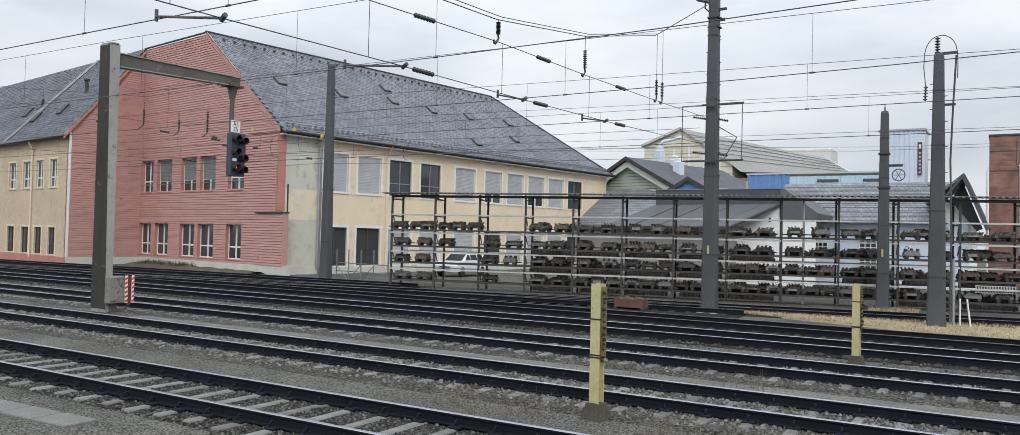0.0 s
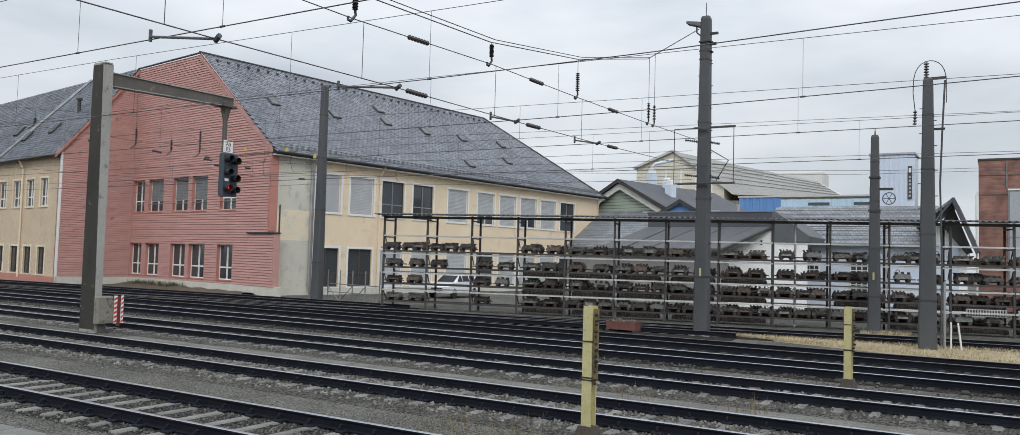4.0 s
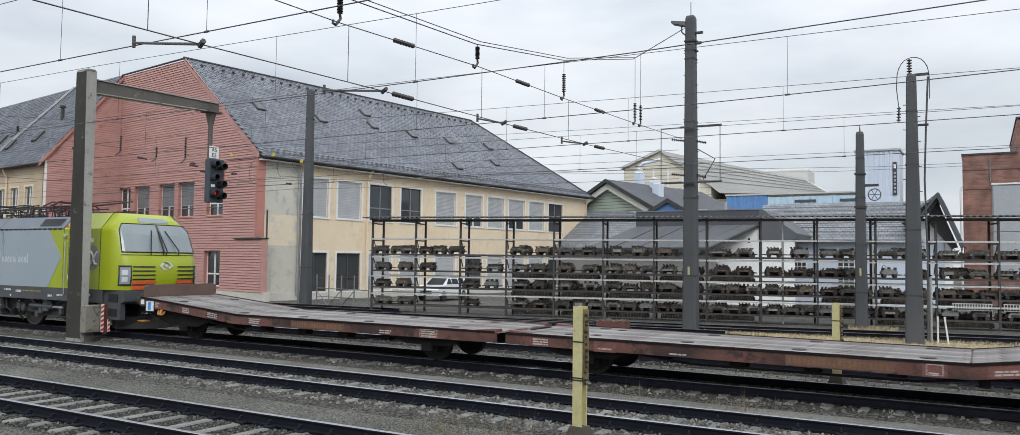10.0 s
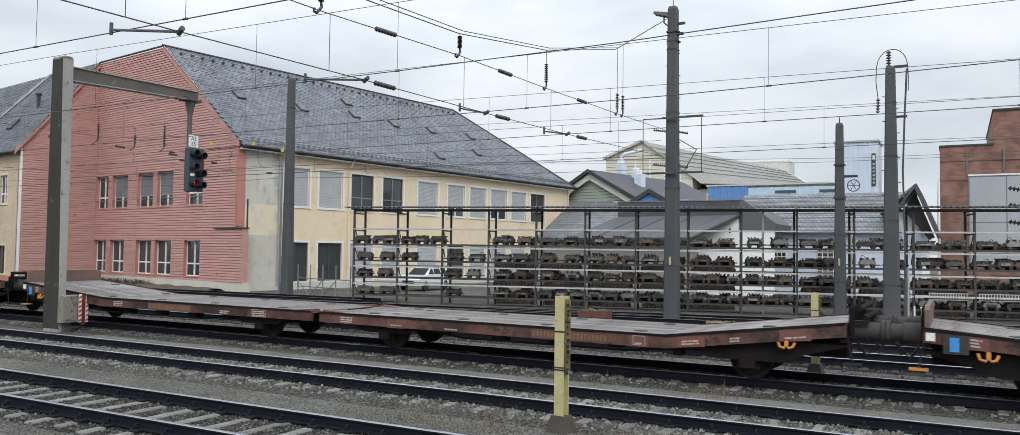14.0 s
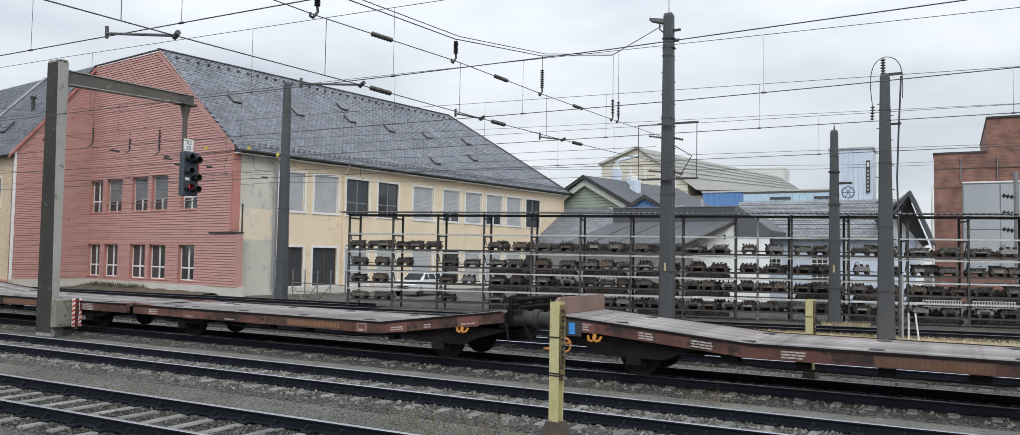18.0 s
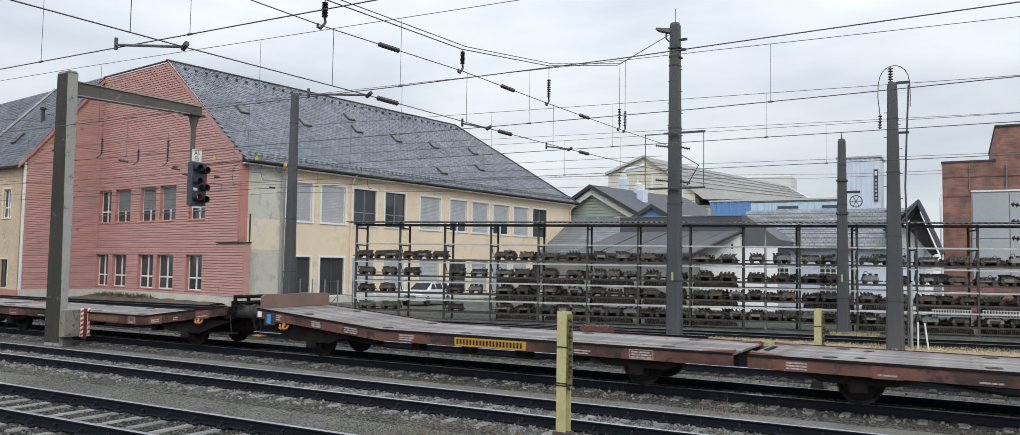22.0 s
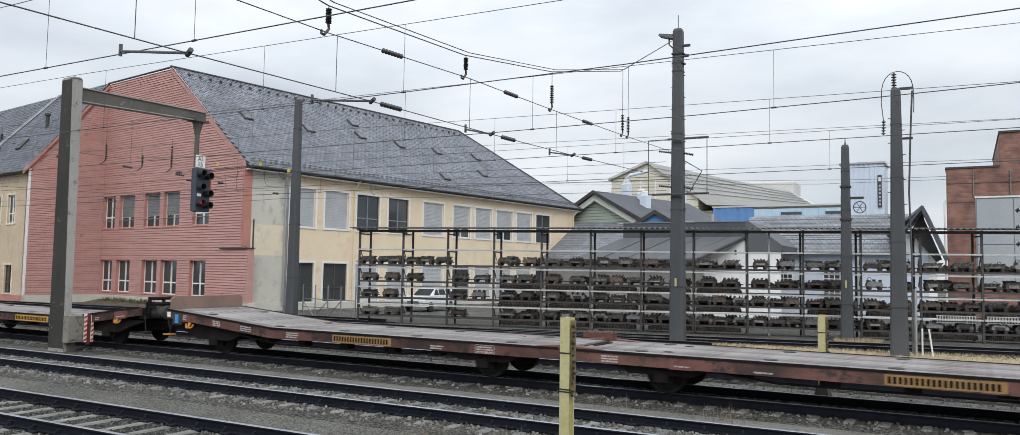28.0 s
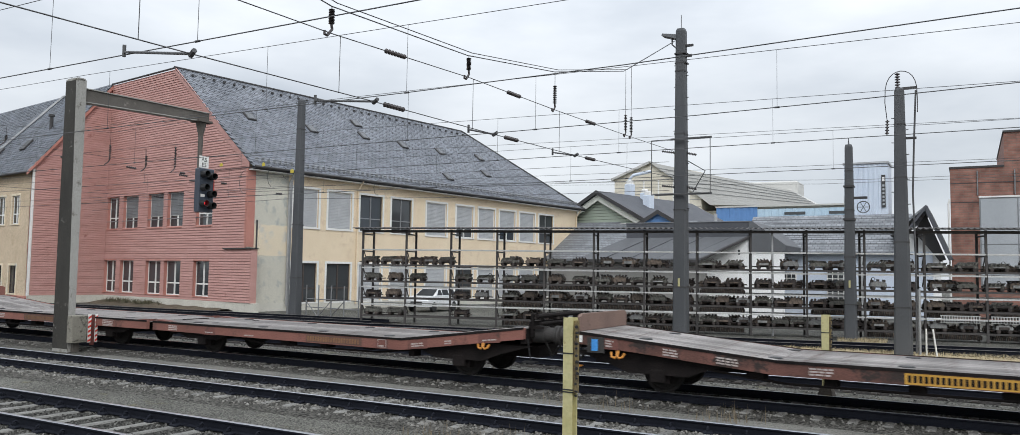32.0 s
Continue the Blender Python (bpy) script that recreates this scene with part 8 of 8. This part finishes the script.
HEADBOARD = mat("brown_headboard", (0.125, 0.083, 0.068), (0.20, 0.13, 0.105), 0.9, 0.75, bump=0.2, vary=0.3, stain=(0.09, 0.065, 0.055))
HOOK = mat("orange_fitting", (0.50, 0.20, 0.03), (0.58, 0.25, 0.05), 3.0, 0.6, bump=0.1)
GOLDBRIGHT = mat("orange_yellow_board", (0.46, 0.24, 0.035), (0.56, 0.32, 0.06), 4.0, 0.7, bump=0.0)
GOLDMID = mat("dull_yellow_board", (0.25, 0.145, 0.05), (0.34, 0.20, 0.07), 4.0, 0.7, bump=0.0)
BLUETAG = mat("blue_panel", (0.05, 0.25, 0.62), (0.08, 0.30, 0.68), 3.0, 0.5, bump=0.0)
GOLD = mat("faded_orange_lettering", (0.15, 0.075, 0.042), (0.25, 0.13, 0.06), 6.0, 0.7, bump=0.0, vary=0.3)
BOARDBROWN = mat("brown_name_board", (0.085, 0.048, 0.038), (0.13, 0.07, 0.052), 3.0, 0.7, bump=0.0, vary=0.3)
FADED = mat("faded_pale_marking", (0.34, 0.28, 0.26), (0.52, 0.47, 0.44), 6.0, 0.7, bump=0.0, stain=(0.15, 0.08, 0.07), stain_at=0.60)
REDPANEL = mat("fresh_red_panel", (0.135, 0.054, 0.044), (0.19, 0.08, 0.064), 2.0, 0.7, bump=0.1, stain=(0.10, 0.05, 0.042), stain_at=0.52)
PITCH, W0, W1 = 26.364, 0.20, 25.34


def deck_z(s):
    """Top of the wagon's deck: raised at both ends, low between."""
    pts = [(W0, 1.20), (4.3, 0.855), (12.4, 0.83), (13.4, 0.83), (22.0, 0.80), (W1, 1.21)]
    for (a, b), (c, d) in zip(pts[:-1], pts[1:]):
        if a <= s <= c:
            return b + (d - b) * (s - a) / (c - a)
    return 1.20


def make_wagon():
    t = thing("flat_wagon", pose(60, 17.02, 0), "long two-part flat wagon with a worn timber deck and rust-red sides", "flat wagon", "flat wagons of the train")
    units = ((W0, 12.72), (13.0, W1))
    for u, (a, b) in enumerate(units):
        knots = [a] + [k for k in (4.3, 22.0) if a < k < b] + [b]
        for s in (-1, 1):
            m = Mesh()
            top = [(k, deck_z(k)) for k in knots]
            bot = [(k, deck_z(k) - (.27 if a + .1 < k < b - .1 else .25)) for k in reversed(knots)]
            y0, y1 = sorted((s * 1.40, s * 1.30))
            m.prism(top + bot, "y", y0, y1)
            beam = part("side_beam", m, RUSTBEAM, t, "rust-red side beam")
            lip = Mesh()
            for k0, k1 in zip(knots[:-1], knots[1:]):
                lip.prism([(k0, deck_z(k0) - .045), (k1, deck_z(k1) - .035), (k1, deck_z(k1) + .012), (k0, deck_z(k0) + .012)], "y", *sorted((s * 1.40, s * 1.415)))
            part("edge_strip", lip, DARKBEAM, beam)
            gold = Mesh()
            rng = random.Random(u * 7 + s + 3)
            ys = sorted((s * 1.401, s * 1.406))
            x = a + .7
            while x < b - .9:
                w = rng.choice((.18, .3, .42, .36))
                if not (5.8 < x < 8.4 or 18.3 < x < 21.0):
                    slope = (deck_z(min(b, x + w)) - deck_z(x)) / w
                    z = deck_z(x) - .24
                    if rng.random() < .2:
                        pr = Mesh().prism([(x - .1, z - .03), (x + w + .1, z - .03 + slope * w), (x + w + .1, z + .20 + slope * w), (x - .1, z + .20)], "y", *sorted((s * 1.4, s * 1.403)))
                        part("red_patch", pr, REDPANEL, beam, "fresher red paint patch")
                    mk = Mesh()
                    ys = sorted((s * 1.4035, s * 1.408))
                    for r in range(rng.choice((1, 2, 3, 3))):
                        q = x
                        while q < x + w - .03:
                            f = min(rng.uniform(.05, .16), x + w - q)
                            zz = z + .02 + r * .052 + slope * (q - x)
                            mk.prism([(q, zz), (q + f, zz + slope * f), (q + f, zz + slope * f + .03), (q, zz + .03)], "y", *ys)
                            q += f + .02
                    tagged(part("marking_panel", mk, FADED, beam, "small faded pale marking bars"), kind="stuff")
                    if rng.random() < .3:
                        fr = Mesh()
                        q = [(x - .04, z), (x + w + .04, z + slope * w), (x + w + .04, z + slope * w + .19), (x - .04, z + .19)]
                        r = [(x - .028, z + .012), (x + w + .028, z + slope * w + .012), (x + w + .028, z + slope * w + .178), (x - .028, z + .178)]
                        yo = s * 1.4075
                        fr.loft([[(u, yo, v) for u, v in q], [(u, yo, v) for u, v in r], [(u, s * 1.404, v) for u, v in r], [(u, s * 1.404, v) for u, v in q]], True, caps=False)
                        part("marking_frame", fr, FADED, beam, "pale outline round a marking")
                x += w + rng.uniform(.35, 1.5)
            g0 = 6.50 if u == 0 else 19.06
            gx = g0
            plate = Mesh().box(g0 - .05, g0 + 1.78, *sorted((s * 1.4005, s * 1.4025)), deck_z(g0) - .25, deck_z(g0) - .06)
            part("name_board", plate, BOARDBROWN, beam, "faded brown-orange board with bars in place of lettering")
            for k in range(20):
                gold.box(gx, gx + .052, *sorted((s * 1.403, s * 1.4065)), deck_z(gx) - .215, deck_z(gx) - .095)
                gx += .086
            part("board_marking", gold, GOLD, beam)
        # deck planks, lengthwise in runs between the bends
        for k0, k1 in zip(knots[:-1], knots[1:]):
            run = k1 - k0
            tilt = math.degrees(math.atan2(deck_z(k1) - deck_z(k0), run))
            L = math.hypot(run, deck_z(k1) - deck_z(k0))
            first = None
            for j in range(9):
                y = -1.30 + (j + .5) * 2.6 / 9
                m4 = pose(k0, y, deck_z(k0), 0, -tilt, 0)
                if first is None:
                    first = part("deck_plank", Mesh().bevel_box(0.0, L - .01, -.137, .137, -.05, 0.0, .012), DECK, t, "worn grey-brown deck plank", at=m4)
                else:
                    again(first, t, m4)
        # sockets in the deck
        for x in [a + 1.4, a + 4.0, (a + b) / 2, b - 4.0, b - 1.4]:
            for y in (-.95, .95):
                part("deck_socket", Mesh().lathe([(0, .004), (.13, .004), (.15, -.02), (0, -.02)], "z", (x, y, deck_z(x) + .012), 12), BLACK, t)
        # centre sill, cross members and axle guards
        m = Mesh()
        m.box(a + .1, b - .1, -.5, .5, .48, deck_z((a + b) / 2) - .055)
        m.box(a + .1, a + 4 if u == 0 else a + .2, -.45, .45, .55, .85)
        for k in range(int((b - a) / 1.5)):
            x = a + .5 + k * 1.5
            m.box(x, x + .12, -1.28, 1.28, deck_z(x) - .28, deck_z(x) - .055)
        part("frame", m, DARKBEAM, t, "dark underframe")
        m = Mesh()
        m.prism([(a + .2, .95), (a + .2, .80), (b - .2, .55), (b - .2, .62)] if u == 0 else [(a + .2, .62), (a + .2, .55), (b - .2, .80), (b - .2, .95)], "y", -1.27, -1.22)
        part("truss_rod", Mesh().path([(a + 2.4, -1.2, .62), ((a + b) / 2 - 2, -1.2, .42), ((a + b) / 2 + 2, -1.2, .42), (b - 2.4, -1.2, .62)], .025, 5), DARKBEAM, t)
        rng = random.Random(u)
        for k in range(5):
            x = a + 3.5 + k * 1.4
            part("brake_gear", Mesh().bevel_box(x, x + rng.uniform(.15, .4), -1.2, -.9, .38 + rng.uniform(0, .1), .6, .02), DARKBEAM, t)
        for x in ((1.95, 10.72) if u == 0 else (14.90, 23.55)):
            for s in (-1, 1):
                y0, y1 = sorted((s * .95, s * 1.10))
                g = Mesh().prism([(x - .85, .74), (x - .5, .62), (x - .24, .40), (x - .22, .22), (x + .22, .22), (x + .24, .40), (x + .5, .62), (x + .85, .74)], "y", y0, y1)
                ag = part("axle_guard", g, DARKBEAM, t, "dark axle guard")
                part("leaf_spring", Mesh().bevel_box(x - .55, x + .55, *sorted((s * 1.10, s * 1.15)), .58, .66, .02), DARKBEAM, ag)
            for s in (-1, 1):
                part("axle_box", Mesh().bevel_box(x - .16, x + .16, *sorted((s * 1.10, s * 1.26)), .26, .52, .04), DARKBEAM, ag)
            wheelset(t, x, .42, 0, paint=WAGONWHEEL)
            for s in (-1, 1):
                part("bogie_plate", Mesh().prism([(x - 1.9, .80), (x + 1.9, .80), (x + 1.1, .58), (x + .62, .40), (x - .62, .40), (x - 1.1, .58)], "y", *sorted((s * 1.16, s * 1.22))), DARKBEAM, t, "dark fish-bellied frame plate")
        # orange shunting hooks
        for x in ((1.16,) if u == 0 else (24.31,)):
            hk = Mesh()
            z = .75
            hk.path([(x - .15, -1.36, z + .06), (x - .12, -1.40, z - .03), (x - .04, -1.42, z - .05), (x, -1.42, z), (x + .05, -1.42, z - .05), (x + .11, -1.40, z - .03), (x + .15, -1.37, z + .05)], .026, 6)
            hk.tube((x, -1.36, z + .1), (x, -1.40, z), .04, n=6)
            part("rope_hook", hk, HOOK, t, "orange rope hook")
    # headboard across the leading end
    m = Mesh()
    hb = [(-1.3, 0), (1.3, 0), (1.3, .30), (1.2, .36), (-1.2, .36), (-1.3, .30)]
    m.prism(hb, "x", W0 + .02, W0 + .10)
    part("headboard", m, HEADBOARD, t, "brown headboard across the wagon end", at=pose(0, 0, 1.20))
    m = Mesh()
    for y in (-1.15, -.4, .4, 1.15):
        m.box(W0 - .04, W0 + .02, y - .04, y + .04, 1.0, 1.52)
    part("headboard_brace", m, DARKBEAM, t)
    m = Mesh()
    for y in (-1.1, -.62, 0, .62, 1.1):
        m.box(W1 + .03, W1 + .10, y - .04, y + .04, 1.0, 1.50)
        m.box(W1 + .10, W1 + .34, y - .03, y + .03, 1.18, 1.24)
    m.box(W1 + .02, W1 + .05, -1.2, 1.2, 1.18, 1.34)
    m.tube((W1 + .2, -1.15, 1.46), (W1 + .2, 1.15, 1.46), .05, n=8)
    m.tube((W1 + .3, -1.15, 1.30), (W1 + .3, 1.15, 1.30), .04, n=8)
    part("folded_ramp", m, DARKBEAM, t, "dark folded ramp frame on the wagon end")
    # end beams, buffers, couplings
    for x, e in ((W0, -1), (W1, 1)):
        part("end_beam", Mesh().box(*sorted((x, x - e * .12)), -1.3, 1.3, .85, 1.18), DARKBEAM, t)
        for y in (-.875, .875):
            far = x + e * .605
            b = Mesh().lathe([(.19, x), (.19, x + (far - x) * .55), (.16, x + (far - x) * .56), (.16, x + (far - x) * .88), (.21, x + (far - x) * .9), (.21, far)], "x", (0, y, 1.05), 14)
            part("buffer", b, BOGIE, t, smooth=True)
        c = Mesh()
        c.path([(x, .1, 1.0), (x + e * .3, .1, .95), (x + e * .5, .1, .75), (x + e * .4, .1, .55)], .035, 6)
        part("coupling", c, BOGIE, t)
        c = Mesh()
        c.path([(x, -.45, .95), (x + e * .25, -.5, .55), (x + e * .45, -.45, .8)], .03, 6)
        part("brake_hose", c, BOGIE, t)
        part("step", Mesh().box(x + e * .08 - .15, x + e * .08 + .15, -1.32, -1.1, .45, .48), HOOK if e < 0 else BLACK, t)
        part("step_hanger", Mesh().tube((x, -1.2, .95), (x + e * .08, -1.2, .47), .015, n=5), BLACK, t)
    part("white_plate", Mesh().box(.24, .38, -1.412, -1.402, .98, 1.12), WHITE, t, "small white plate at the wagon end")
    for a, b in ((12.1, 12.71), (13.6, 13.01)):
        for y in (-1.28, 1.06):
            part("joint_plate", Mesh().prism([(a, .835), (b, .875), (b, .80), (a, .80)], "y", y, y + .22), REDPANEL, t, "red sloping plate at the wagon joint")
    m = Mesh().box(.50, .88, -1.425, -1.412, .78, 1.10)
    tag = part("tag_holder", m, BOGIE, t)
    part("blue_tag", Mesh().box(.60, .74, -1.432, -1.426, .82, 1.06), BLUETAG, tag, "blue transit label")
    return t


def hand_wheel(t, x):
    m = Mesh()
    m.hoop((x, -1.44, .59), .15, .02)
    for k in range(3):
        a = k * 2 * math.pi / 3 + .5
        m.tube((x, -1.44, .59), (x + .15 * math.cos(a), -1.44, .59 + .15 * math.sin(a)), .018, n=5)
    m.tube((x, -1.44, .59), (x, -1.0, .62), .02, n=6)
    part("brake_wheel", m, HOOK, t, "orange brake wheel")


LOCO = make_loco()
tagged(LOCO, group="")
first_wagon = make_wagon()
WAGONS = [first_wagon]
for k in range(1, 9):
    WAGONS.append(copy_thing(first_wagon, pose(60 + 26 * k, 17.02, 0)))
for k, x in ((3, .50), (6, 25.14)):
    hand_wheel(WAGONS[k], x)
for k, paint in ((4, GOLDBRIGHT), (5, GOLDBRIGHT), (8, GOLDBRIGHT), (6, GOLDMID)):
    for beam in WAGONS[k].children:
        for ob in beam.children:
            if ob.name.startswith("name_board"):
                ob.material_slots[0].link = "OBJECT"
                ob.material_slots[0].material = paint
                ob["label"] = "orange-yellow board with bars in place of lettering"
            if ob.name.startswith("board_marking"):
                ob.material_slots[0].link = "OBJECT"
                ob.material_slots[0].material = DARKBEAM
for ob in WAGONS[7].children:
    if ob.name.startswith(("side_beam", "headboard")) and not ob.name.startswith("headboard_brace"):
        ob.material_slots[0].link = "OBJECT"
        ob.material_slots[0].material = RUSTFRESH
for ob in WAGONS[0].children:
    if ob.name.startswith("tag_holder"):
        part("white_tag", Mesh().box(.52, .86, -1.429, -1.4255, .80, 1.08), WHITE, ob, "white transit label")


# ---------------------------------------------------------------- what moves
def run_out(t):
    """How far the train has come to the left at t seconds: it gathers speed."""
    u = (t - 16) / 10
    return 69.8633 + 83.2388 * u + 6.1447 * u ** 2 - 0.1335 * u ** 3 + 0.1105 * u ** 4 - 0.0555 * u ** 5


def motions():
    times = [0.5 * i for i in range(65)]
    walk(LOCO, [(t, pose(-9.49 - run_out(t), 17.02, 0)) for t in times])
    for k, w in enumerate(WAGONS):
        walk(w, [(t, pose(PITCH * k - run_out(t), 17.02, 0)) for t in times])
    sets = [(ob, .625 if v is LOCO else .42) for v in [LOCO] + WAGONS for ob in v.children if ob.name.startswith("wheelset")]
    for ob, r in sets:
        x = ob.location.x
        walk(ob, [(i / 30, pose(x, 0, r, 0, -math.degrees(run_out(i / 30) / r) % 360, 0)) for i in range(961)])


motions()
